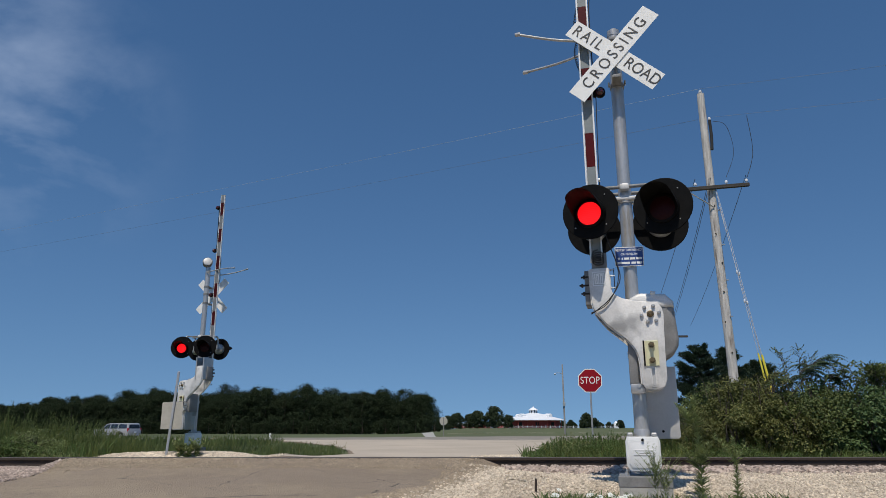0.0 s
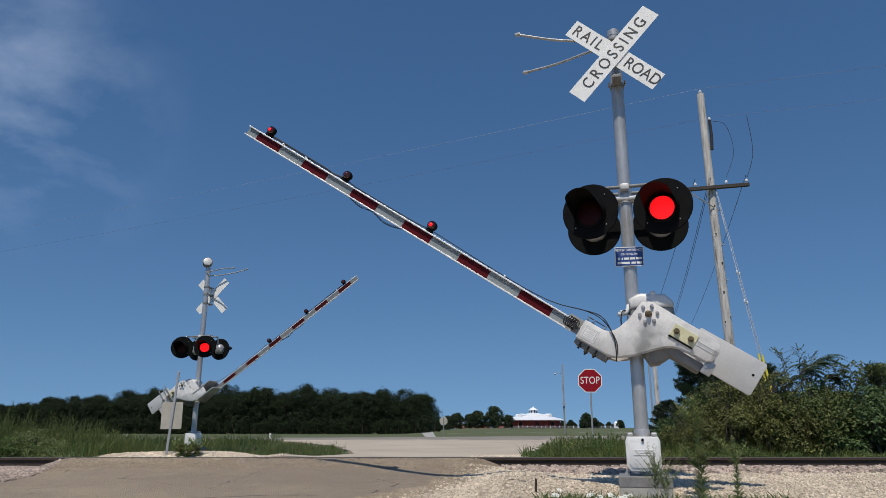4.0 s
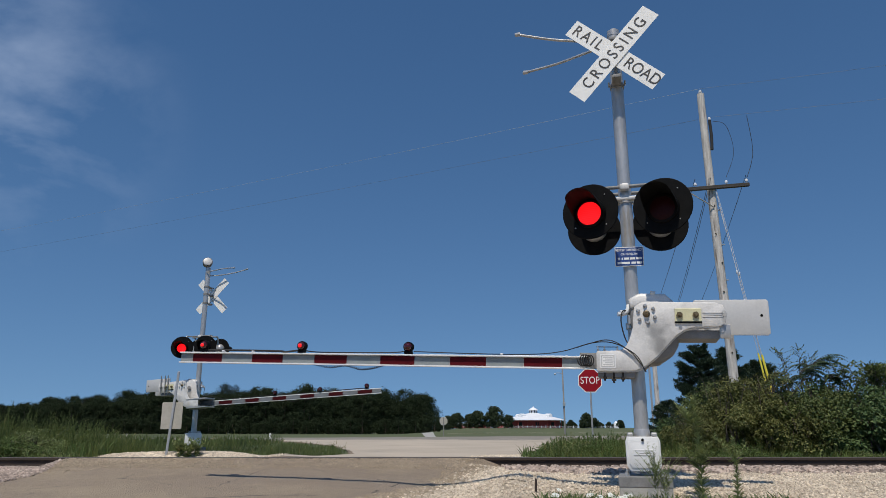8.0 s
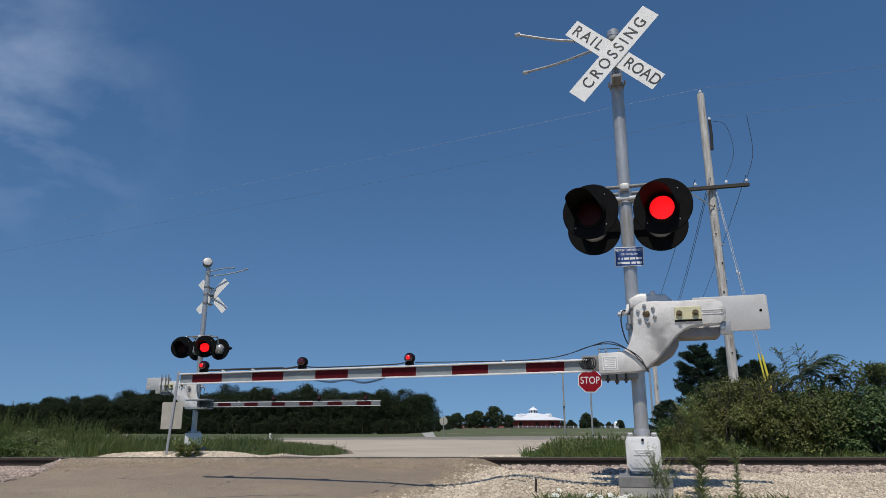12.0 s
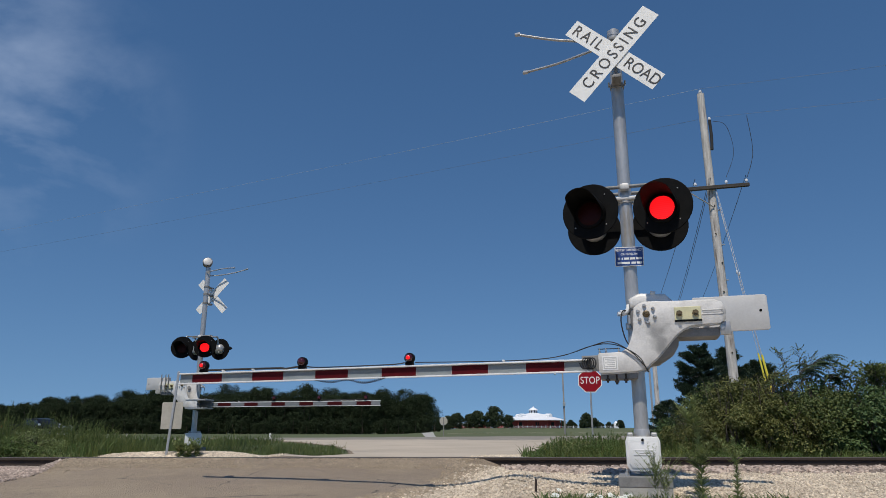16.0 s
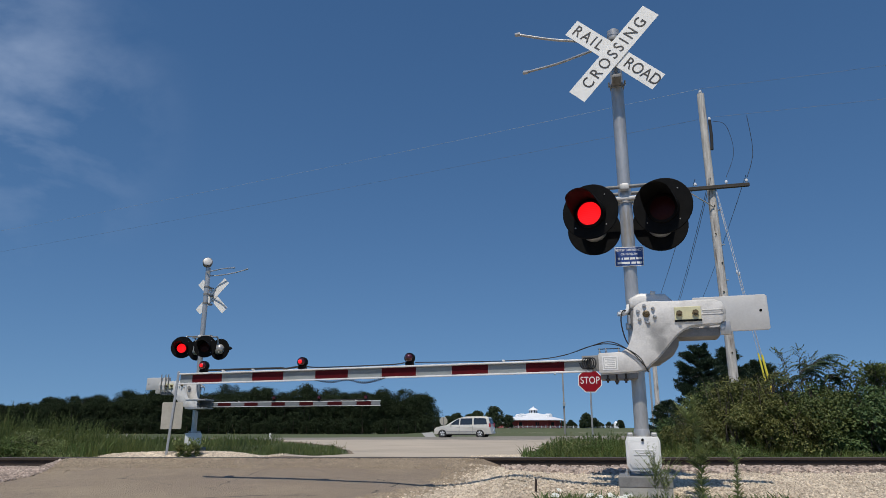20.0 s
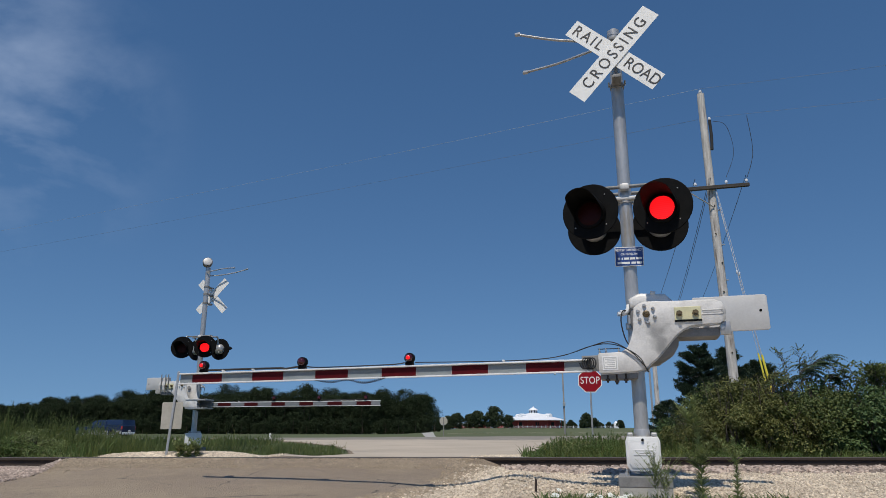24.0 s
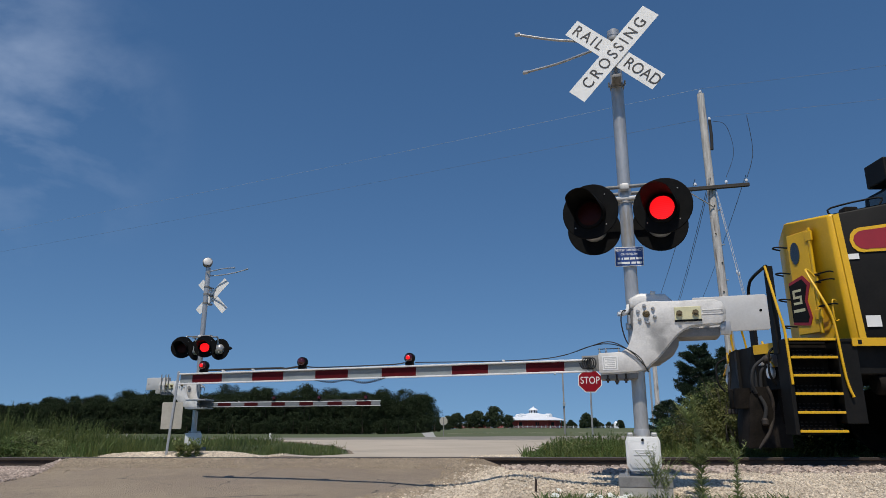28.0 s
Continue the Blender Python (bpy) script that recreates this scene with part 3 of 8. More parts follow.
HIGHWAY = Vector((0, 52, 0))


def highway_place(u, v):
    p = HIGHWAY + ACROSS * v - ACROSS.cross(Vector((0, 0, 1))) * u
    return p.x, p.y


sheet("road_highway", steps((-13, 12, 10)), steps((-500, -60, 20), (-60, 90, 75), (90, 500, 20)), highway_place, "highway",
      "sunlit grey highway crossing behind the railway", "road", lift=0.02)


def gravel_place(side):
    def place(u, v):
        e = (lerp_table(RIGHT_EDGE, v) + wob(v, 9.0) - 0.25) if side > 0 else (lerp_table(LEFT_EDGE, v) + wob(v, 1.0) + 0.25)
        return e + side * u * (9.5 + 0.6 * noise.noise((v, 3, 3))), v
    return place


sheet("gravel_shoulder", steps((0, 1, 60)), steps((-8, 1, 10), (1, 13.3, 80)), gravel_place(1), "gravel",
      "tan crushed limestone shoulder beside the track", "gravel", lift=0.006)
sheet("gravel_shoulder", steps((0, 1, 60)), steps((5, 13.3, 60)), gravel_place(-1), "gravel",
      "tan crushed limestone bed under the track", "gravel", lift=0.006)
sheet("gravel_heap", steps((-7.0, -3.1, 40)), steps((12.75, 14.5, 20)), lambda u, v: (u + wob(v, 3) + (v - 13) * 0.25, v + wob(u, 5) * 0.6), "gravel",
      "low heap of pale gravel beside the far rail", "gravel", lift=0.008)


def stones(name, material, label, count, where, size, seed, parent=None):
    """Many loose stones, each an uneven little block, as one part."""
    rnd = random.Random(seed)
    verts, faces = [], []
    base = [(-1, -1, -0.5), (1, -1, -0.6), (1.1, 1, -0.5), (-1, 0.9, -0.6), (-0.6, -0.7, 0.7), (0.8, -0.5, 0.55), (0.6, 0.8, 0.7), (-0.7, 0.6, 0.5)]
    quads = [(0, 1, 5, 4), (1, 2, 6, 5), (2, 3, 7, 6), (3, 0, 4, 7), (4, 5, 6, 7)]
    for _ in range(count):
        x, y = where(rnd)
        s = size * rnd.uniform(0.45, 1.25)
        q = Euler((rnd.uniform(-0.5, 0.5), rnd.uniform(-0.5, 0.5), rnd.uniform(0, 6.28))).to_matrix()
        o = Vector((x, y, gz(x, y) + 0.012 + s * 0.22))
        k = len(verts)
        verts += [o + q @ Vector((a * s * 0.55 * rnd.uniform(0.7, 1.2), b * s * 0.5 * rnd.uniform(0.7, 1.2), c * s * 0.55 * rnd.uniform(0.7, 1.2))) for a, b, c in base]
        faces += [tuple(k + i for i in f) for f in quads]
    me = bpy.data.meshes.new(name)
    me.from_pydata(verts, [], faces)
    me.materials.append(M[material])
    return tagged(new(name, me), label, "stones", kind="stuff")


def right_gravel(rnd):
    y = 4.6 + (9.9 - 4.6) * rnd.random() ** 0.8
    return lerp_table(RIGHT_EDGE, y) + rnd.uniform(0, 1) * 8.4, y


def right_ballast(rnd):
    return 0.85 + 12.2 * rnd.random() ** 1.15, 9.85 + rnd.gauss(0, 0.30)


def left_ballast(rnd):
    y = 8.2 + 2.1 * rnd.random() ** 0.8
    return lerp_table(LEFT_EDGE, y) + 0.12 - 2.5 * rnd.random() - 0.15 * max(0, y - 9.7) + 0.08 * noise.noise((y * 3, 1, 1)), y


def heap_stones(rnd):
    return -5.1 + rnd.uniform(-1, 1) * rnd.uniform(1.2, 2.15), 13.5 + rnd.gauss(0, 0.35)


def road_edge_stones(rnd):
    y = 5 + 5.4 * rnd.random()
    return lerp_table(RIGHT_EDGE, y) + 0.05 + rnd.gauss(0, 0.22), y


def road_grit(rnd):
    # thins out over the asphalt
    y = 5 + 5.5 * rnd.random()
    return lerp_table(RIGHT_EDGE, y) + 0.25 - 1.0 * rnd.random() ** 1.8 + 0.3 * noise.noise((y * 1.5, 2, 2)), y


def far_edge_stones(rnd):
    y = 12.7 + 2.6 * rnd.random() ** 1.3
    return lerp_table(RIGHT_EDGE, y) + rnd.gauss(-0.05, 0.32), y


stones("loose_gravel", "stone_tan", "scattered tan limestone chips beside the road", 42000, right_gravel, 0.021, 1)
stones("loose_gravel", "stone_tan", "tan chips spilled along the asphalt edge", 5000, road_edge_stones, 0.026, 2)
stones("road_grit", "stone_road", "fine grit strewn over the asphalt edge", 11000, road_grit, 0.017, 7)
stones("loose_gravel", "stone_tan", "tan chips at the road edge beyond the rails", 2600, far_edge_stones, 0.03, 8)
stones("track_ballast", "stone_pink", "pinkish crushed quartzite ballast along the rail", 5200, right_ballast, 0.064, 3)
stones("track_ballast", "stone_pink", "pinkish crushed quartzite ballast along the rail", 14000, left_ballast, 0.04, 4)
def apron_stones(rnd):
    u = rnd.random()
    x = -6.0 + 3.0 * u ** 1.3
    return x, 10.45 - abs(rnd.gauss(0, 0.6)) * (1.15 - u) - 0.1 * rnd.random()


def lip_stones(rnd):
    # the broken band between the smooth asphalt and the near rail
    y = 9.62 + 0.98 * rnd.random()
    return -5.6 + 7.0 * rnd.random(), y


def far_pale(rnd):
    return 1.5 + 1.7 * rnd.random(), 12.75 + 1.2 * rnd.random() ** 1.4


stones("lip_gravel", "stone_road", "fine chips bedded in the broken crossing edge", 6000, lip_stones, 0.014, 9)
stones("loose_gravel", "stone_tan", "pale chips beyond the far rail", 3600, far_pale, 0.03, 10)
stones("apron_gravel", "stone_road", "tan chips washed over the crossing's edge", 2600, apron_stones, 0.02, 6)
stones("heap_gravel", "stone_tan", "pale gravel on the heap by the far rail", 8000, heap_stones, 0.036, 5)


def rail_mesh(x0, x1):
    prof = [(-0.070, -0.186), (0.070, -0.186), (0.070, -0.174), (0.012, -0.150), (0.009, -0.050), (0.036, -0.038), (0.036, -0.008), (0.030, 0.0), (-0.030, 0.0), (-0.036, -0.008), (-0.036, -0.038), (-0.009, -0.050), (-0.012, -0.150), (-0.070, -0.174)]
    bm = bmesh.new()
    a = [bm.verts.new((x0, y, z)) for y, z in prof]
    b = [bm.verts.new((x1, y, z)) for y, z in prof]
    n = len(a)
    bm.faces.new(a[::-1])
    bm.faces.new(b)
    for i in range(n):
        f = bm.faces.new((a[i], a[(i + 1) % n], b[(i + 1) % n], b[i]))
        f.material_index = 1 if i == 7 else 0
    return mesh_of(bm, ["rail", "rail_top"])


track = thing("railway_track", "rusty steel rails on creosoted ties in ballast", "track", pose(0, TRACK_Y, RAIL_Z), kind="structure")
for yy in (-0.753, 0.753):
    for x0, x1 in ((-260, -9.15), (-9.135, 8.20), (8.215, 300)):
        r = part("rail", rail_mesh(x0, x1), None, track, at=pose(0, yy, -CANT if yy > 0 else 0))
        for xj in (8.2,) if x0 < 0 < x1 else ():
            bm = box(bmesh.new(), xj - 0.45, xj + 0.45, yy - 0.045, yy - 0.013, -0.155 - (CANT if yy > 0 else 0), -0.045 - (CANT if yy > 0 else 0), bevel=0.006)
            bar = part("joint_bar", bm, "rail", track, "rusty bolted joint bar")
            for k in range(6):
                bm = bmesh.new()
                tube(bm, (xj - 0.37 + k * 0.148, yy - 0.068, -0.1), (xj - 0.37 + k * 0.148, yy - 0.042, -0.1), 0.017, n=6)
                part("bolt", bm, "rail", bar)
bm = box(bmesh.new(), -0.115, 0.115, -1.3, 1.3, -0.36, -0.19, bevel=0.012)
tie_mesh = mesh_of(bm, "tie")
for i in range(-40, 42):
    if not -6.2 < i * 0.53 < 1.5:
        part("tie", tie_mesh, None, track, at=pose(i * 0.53 + 0.02 * math.sin(i * 3.1), 0, -0.03, -2.1, 0, 0.8 * math.sin(i * 1.7)))
# solid strips for the flangeway grooves, the groove's shade put into their colour
for k, yy in enumerate((-0.69, 0.69)):
    bm = box(bmesh.new(), -6.1, 0.45 if yy < 0 else 1.15, yy - 0.035, yy + 0.035, -0.1 - (CANT if yy > 0 else 0), -0.02 - (CANT if yy > 0 else 0))
    part("flangeway_strip", bm, "rubber", track, "dark strip painted as the shaded flangeway groove")
# ---------------------------------------------------------------- crossing signals and gates
def flasher(parent, x, y, z, facing, yaw=0.0):
    """A flashing light: black round background, hood, dark red lens, lit panel that comes forward when it flashes. facing: 1 to +y."""
    m = pose(x, y, z, 0, 0, (0 if facing > 0 else 180) + yaw) @ pose(0, 0, 0, -90, 0, 0)  # local z looks out
    bg = part("light_background", closed([(0.298, -0.012), (0.305, -0.004), (0.305, 0.004), (0.298, 0.010)], n=40), "black", parent, "round black signal background", 40, at=m)
    bm = bmesh.new()
    n = 26
    rows = []
    for i in range(n + 1):
        t = radians(-215 + 250 * i / n)
        c, s = math.cos(t), math.sin(t)
        reach = 0.43 - 0.35 * ease(-0.65, 0.25, s)
        rows.append([Vector((0.172 * c, 0.172 * s, 0.008)), Vector((0.166 * c, 0.166 * s, reach)), Vector((0.162 * c, 0.162 * s, reach)), Vector((0.166 * c, 0.166 * s, 0.008))])
    vs = [[bm.verts.new(p) for p in r] for r in rows]
    for a, b in zip(vs, vs[1:]):
        for k in range(3):
            bm.faces.new((a[k], a[k + 1], b[k + 1], b[k]))
    bm.faces.new(vs[0])
    bm.faces.new(vs[-1][::-1])
    low = pose(0, 0.032, 0)
    part("hood", bm, "black", bg, smooth=40, at=low)
    part("lens_ring", closed([(0.156, 0.008), (0.154, 0.030), (0.128, 0.034)], n=32), "black", bg, smooth=40, at=low)
    part("lens", closed([(0.128, 0.026), (0.128, 0.034), (0.10, 0.042), (0.05, 0.047)], n=32), "lens", bg, "dark red domed lens", 50, at=low)
    lit = part("lit_panel", closed([(0.126, 0.0), (0.126, 0.004), (0.10, 0.011), (0.05, 0.016)], n=32), "lit", bg, "red light panel", 50, at=low)
    part("lamp_housing", closed([(0.15, -0.012), (0.15, -0.06), (0.12, -0.12), (0.07, -0.15)], n=24), "galv", bg, "silver lamp housing", 40)
    for k in range(4):
        t = radians(45 + 90 * k)
        part("screw", closed([(0.007, 0.0), (0.007, 0.016), (0.004, 0.018)], pose(0.235 * math.cos(t), 0.235 * math.sin(t), 0), 8), "galv", bg)
    return lit


LIT = {"left": [], "right": []}      # lit panels of the signals, by their phase
ARM_LIT = {"left": [], "right": []}  # and of the gate lamps


def crossing_signal(name_label, m, blades, cross_z, facing_lamps, bell, lamp_yaw, yaw_side):
    sig = thing("crossing_signal", name_label, "railway signal", m, group="crossing signals")
    # footing, junction base, mast
    bm = box(bmesh.new(), -0.25, 0.25, -0.25, 0.25, -0.42, -0.05, bevel=0.015)
    part("footing", bm, "concrete", sig, "grey concrete footing")
    bm = box(bmesh.new(), -0.255, 0.255, -0.255, 0.255, -0.13, -0.03, bevel=0.006)
    part("footing_collar", bm, "housing", sig, "dull galvanised collar")
    for sx in (-1, 1):
        for sy in (-1, 1):
            bm = bmesh.new()
            tube(bm, (sx * 0.17, sy * 0.17, -0.04), (sx * 0.17, sy * 0.17, 0.02), 0.014, n=8)
            tube(bm, (sx * 0.17, sy * 0.17, -0.03), (sx * 0.17, sy * 0.17, -0.008), 0.026, n=6)
            part("anchor_bolt", bm, "galv", sig)
    bm = bmesh.new()
    slab(bm, [(-0.168, 0.07), (-0.13, 0.012), (0.13, 0.012), (0.168, 0.07), (0.168, 0.30), (0.15, 0.345), (-0.15, 0.345), (-0.168, 0.30)], -0.15, 0.15, 0.018)
    base = part("junction_box", bm, "white_paint", sig, "white cast junction box at the mast foot", 40)
    bm = bmesh.new()
    slab(bm, [(-0.142, 0.09), (-0.11, 0.045), (0.11, 0.045), (0.142, 0.09), (0.142, 0.30), (-0.142, 0.30)], 0.15, 0.162, 0.008)
    part("access_door", bm, "white_paint", base, smooth=40)
    part("name_plate", box(bmesh.new(), -0.095, 0.095, 0.162, 0.168, 0.165, 0.225, bevel=0.004), "white_paint", base)
    for k in range(2):
        part("text_bar", box(bmesh.new(), -0.08, 0.08 - 0.04 * k, 0.168, 0.1695, 0.208 - 0.022 * k, 0.212 - 0.022 * k), "housing", base)
    part("lock_knob", closed([(0.014, 0.0), (0.014, 0.02), (0.008, 0.024)], pose(0, 0.16, 0.315, -90, 0, 0), 12), "black", base)
    for sx in (-1, 1):
        part("clamp_bolt", box(bmesh.new(), sx * 0.115 - 0.03, sx * 0.115 + 0.03, -0.05, 0.13, 0.345, 0.385, bevel=0.012), "galv", base)
    bm = bmesh.new()
    turned(bm, [(0.0705, 0.30), (0.0705, 4.96)], n=28)
    part("mast", bm, "galv", sig, "galvanised steel mast pipe", 60)
    part("mast_cap", closed([(0.074, 4.93), (0.074, 5.0), (0.045, 5.025)], n=24), "galv", sig, smooth=40)
    part("mast_collar", closed([(0.079, 0.345), (0.079, 0.40), (0.0725, 0.42)], n=24), "galv", sig, smooth=40)
    # crossbuck, facing +y
    W, tilt = blades[2:]
    front = 0.30
    for text, ang, dy, split in (("CROSSING", 45 + tilt, 0.012, False), ("RAIL", -45 + tilt, 0.0, True)):
        L = blades[1] if split else blades[0]
        bm = box(bmesh.new(), -L / 2, L / 2, -W / 2, W / 2, -0.002, 0.002, bevel=0.0006)
        blade = part("crossbuck_blade", bm, ["sign_white"], sig, "white blade lettered in black", at=pose(0.01, front + dy, cross_z, 90, 0, 180) @ pose(0, 0, 0, 0, 0, ang))
        if split:
            letters("RAIL", W * 0.86, "sign_black", blade, pose(-L * 0.30, 0, 0.0035), width=0.86, spacing=1.32, bold=0.0)
            letters("ROAD", W * 0.86, "sign_black", blade, pose(L * 0.32, 0, 0.0035), width=0.86, spacing=1.0, bold=0.0)
        else:
            letters("CROSSING", W * 0.86, "sign_black", blade, pose(0.01, 0, 0.0035), width=0.86, spacing=1.42, bold=0.0)
    for dz in (-0.26, 0.0, 0.22):
        bm = bmesh.new()
        turned(bm, [(0.071, cross_z + dz - 0.025), (0.082, cross_z + dz - 0.025), (0.082, cross_z + dz + 0.025), (0.071, cross_z + dz + 0.025)], n=20)
        box(bm, -0.05, 0.05, 0.06, 0.285, cross_z + dz - 0.02, cross_z + dz + 0.02, bevel=0.005)
        part("crossbuck_bracket", bm, "housing", sig, "dull clamp", smooth=40)
    for sx in (-1, 1):
        bm = bmesh.new()
        tube(bm, (sx * 0.09, 0.03, cross_z - 0.26), (sx * 0.09, 0.125, cross_z - 0.26), 0.011, n=6)
        part("bracket_bolt", bm, "galv", sig)
    # fork that steadies the raised gate
    for sy, end in ((1, (1.10, 0.29, 4.975)), (-1, (1.12, -0.42, 4.86))):
        bm = bmesh.new()
        pipe(bm, smooth_line([(0.0, 0.09 * sy, 4.84 - 0.04 * sy), (0.30, 0.17 * sy, 4.85 - 0.03 * sy), (0.70, end[1] * 0.8, 4.875), end], 5), 0.016, 8)
        part("gate_fork", bm, "galv", sig, smooth=60)
        part("fork_tip", closed([(0.024, -0.03), (0.024, 0.03), (0.015, 0.035)], pose(*end) @ pose(0, 0, 0, 0, 90, 0), 10), "galv", sig)
    # light arms
    bm = bmesh.new()
    tube(bm, (-0.40, 0.12, 3.0), (0.40, 0.12, 3.0), 0.021, n=10)
    part("light_crossarm", bm, "housing", sig, "dull grey lamp arm", smooth=50)
    bm = bmesh.new()
    tube(bm, (-0.40, -0.12, 3.0), (0.40, -0.12, 3.0), 0.021, n=10)
    part("light_crossarm", bm, "housing", sig, "dull grey lamp arm", smooth=50)
    bm = box(bmesh.new(), -0.05, 0.05, -0.15, 0.15, 2.965, 3.035, bevel=0.012)
    part("crossarm_clamp", bm, "cast", sig, smooth=40)
    bm = box(bmesh.new(), -0.15, 0.15, -0.10, 0.10, 2.86, 2.90, bevel=0.012)
    turned(bm, [(0.071, 2.84), (0.09, 2.84), (0.09, 2.92), (0.071, 2.92)], n=20)
    part("wire_clamp", bm, "cast", sig, smooth=40)
    for facing, pairs in facing_lamps:
        for x, phase in pairs:
            y = facing * 0.36
            bm = bmesh.new()
            pipe(bm, smooth_line([(x, facing * 0.12, 3.0), (x, facing * 0.20, 2.99), (x, facing * 0.24, 2.88), (x, facing * 0.24, 2.64)], 4), 0.022, 8)
            part("light_bracket", bm, "galv", sig, smooth=60)
            lit = flasher(sig, x, y, 2.67, facing, lamp_yaw if facing == yaw_side else 0)
            LIT[phase].append(lit)
    # mechanism housing, bolted to the mast, its grey darkened for the plate's shade
    px_, pz_ = -0.165, 1.575
    bm = bmesh.new()
    slab(bm, [(px_ + 0.20, pz_ - 0.12), (px_ + 0.20, pz_ + 0.16), (px_ + 0.10, pz_ + 0.215), (px_ - 0.16, pz_ + 0.20), (px_ - 0.235, pz_ + 0.12), (px_ - 0.265, pz_ - 0.26), (px_ - 0.255, pz_ - 0.34), (px_ - 0.21, pz_ - 0.41), (px_ - 0.14, pz_ - 0.46), (px_ - 0.06, pz_ - 0.51), (px_ + 0.03, pz_ - 0.52), (px_ + 0.09, pz_ - 0.42)], -0.175, 0.150, 0.035)
    mech = part("mechanism_housing", bm, "housing", sig, "cast gate mechanism housing on the mast", 50)
    bm = bmesh.new()
    slab(bm, [(px_ + 0.205, pz_ + 0.06), (px_ + 0.205, pz_ + 0.165), (px_ + 0.10, pz_ + 0.222), (px_ - 0.16, pz_ + 0.206), (px_ - 0.242, pz_ + 0.12), (px_ - 0.242, pz_ + 0.06)], -0.18, 0.168, 0.03)
    part("housing_lid", bm, "cast", mech, "pale cast housing lid", 50)
    bm = bmesh.new()
    slab(bm, [(px_ - 0.02, pz_ + 0.19), (px_ - 0.07, pz_ + 0.19), (px_ - 0.07, pz_ + 0.235), (px_ - 0.02, pz_ + 0.24)], -0.15, 0.168, 0.008)
    part("housing_latch", bm, "cast", mech, smooth=40)
    for sy in (-0.2, 0.2):
        part("pivot_shaft", closed([(0.05, -0.03), (0.05, 0.03)], pose(-0.126, sy, 1.563, 90, 0, 0), 16), "galv", mech, smooth=40)
    for dz in (-0.1, -0.4):
        bm = bmesh.new()
        turned(bm, [(0.071, pz_ + dz - 0.03), (0.088, pz_ + dz - 0.03), (0.088, pz_ + dz + 0.03), (0.071, pz_ + dz + 0.03)], n=20)
        part("mast_clamp", bm, "galv", sig, smooth=40)
    for dz in (0.03,):
        bm = bmesh.new()
        tube(bm, (0.05, 0.06, pz_ + dz), (0.15, 0.09, pz_ + dz - 0.01), 0.016, n=10)
        tube(bm, (0.105, 0.075, pz_ + dz), (0.135, 0.085, pz_ + dz), 0.034, n=8)
        tube(bm, (0.140, 0.085, pz_ + dz - 0.008), (0.160, 0.092, pz_ + dz - 0.010), 0.026, n=6)
        part("conduit_fitting", bm, "chrome", sig, "bright conduit fitting", 40)
        bm = pipe(bmesh.new(), smooth_line([(0.045, 0.085, pz_ + 0.11), (0.05, 0.095, pz_ + 0.07), (0.07, 0.095, pz_ + 0.035), (0.10, 0.09, pz_ + 0.028)], 4), 0.026, 10)
        part("conduit_elbow", bm, "white_paint", sig, "white conduit elbow", 60)
        bm = pipe(bmesh.new(), [(0.035, 0.095, pz_ + 0.0), (0.04, 0.10, pz_ - 0.09)], 0.022, 10)
        part("conduit_sleeve", bm, "galv", sig, smooth=60)
        bm = bmesh.new()
        pipe(bm, smooth_line([(0.05, 0.10, pz_ + 0.05), (0.11, 0.13, pz_ + 0.04), (0.13, 0.13, pz_ - 0.08), (0.10, 0.12, pz_ - 0.24), (0.06, 0.10, pz_ - 0.32)], 5), 0.007, 6)
        part("motor_cable", bm, "rubber", sig, "thin black cable from the mechanism", 60)
    if bell:
        part("bell_neck", closed([(0.045, 4.95), (0.045, 5.09)], n=14), "galv", sig)
        bell_at = pose(-0.01, -0.05, 5.17, 75, 0, 35)
        drum = part("bell", closed([(0.09, -0.09), (0.135, -0.07), (0.142, 0.05), (0.13, 0.07)], bell_at, 24), "housing", sig, "round grey warning bell on the mast top", 50)
        part("bell_face", closed([(0.118, 0.07), (0.118, 0.078), (0.07, 0.092)], bell_at, 24), "plate", drum, "pale bell face", 50)
    return sig


PLATE = [(0.130, 0.02), (0.120, 0.115), (0.06, 0.158), (0.0, 0.172), (-0.165, 0.166), (-0.40, 0.160), (-0.66, 0.158), (-0.735, 0.13), (-0.77, 0.04), (-0.755, -0.05), (-0.705, -0.085), (-0.52, -0.09), (-0.43, -0.10), (-0.36, -0.125), (-0.30, -0.165), (-0.243, -0.22), (-0.0875, -0.395), (0.03, -0.49), (0.08, -0.52), (0.146, -0.537), (0.496, -0.547), (0.51, -0.535), (0.51, -0.35), (0.496, -0.340), (0.29, -0.336), (0.243, -0.318), (0.205, -0.28), (0.175, -0.22), (0.14, -0.10)]
ARM_N = -0.449
DROP = 0.042  # the pivot sits this far above the plates' middle line


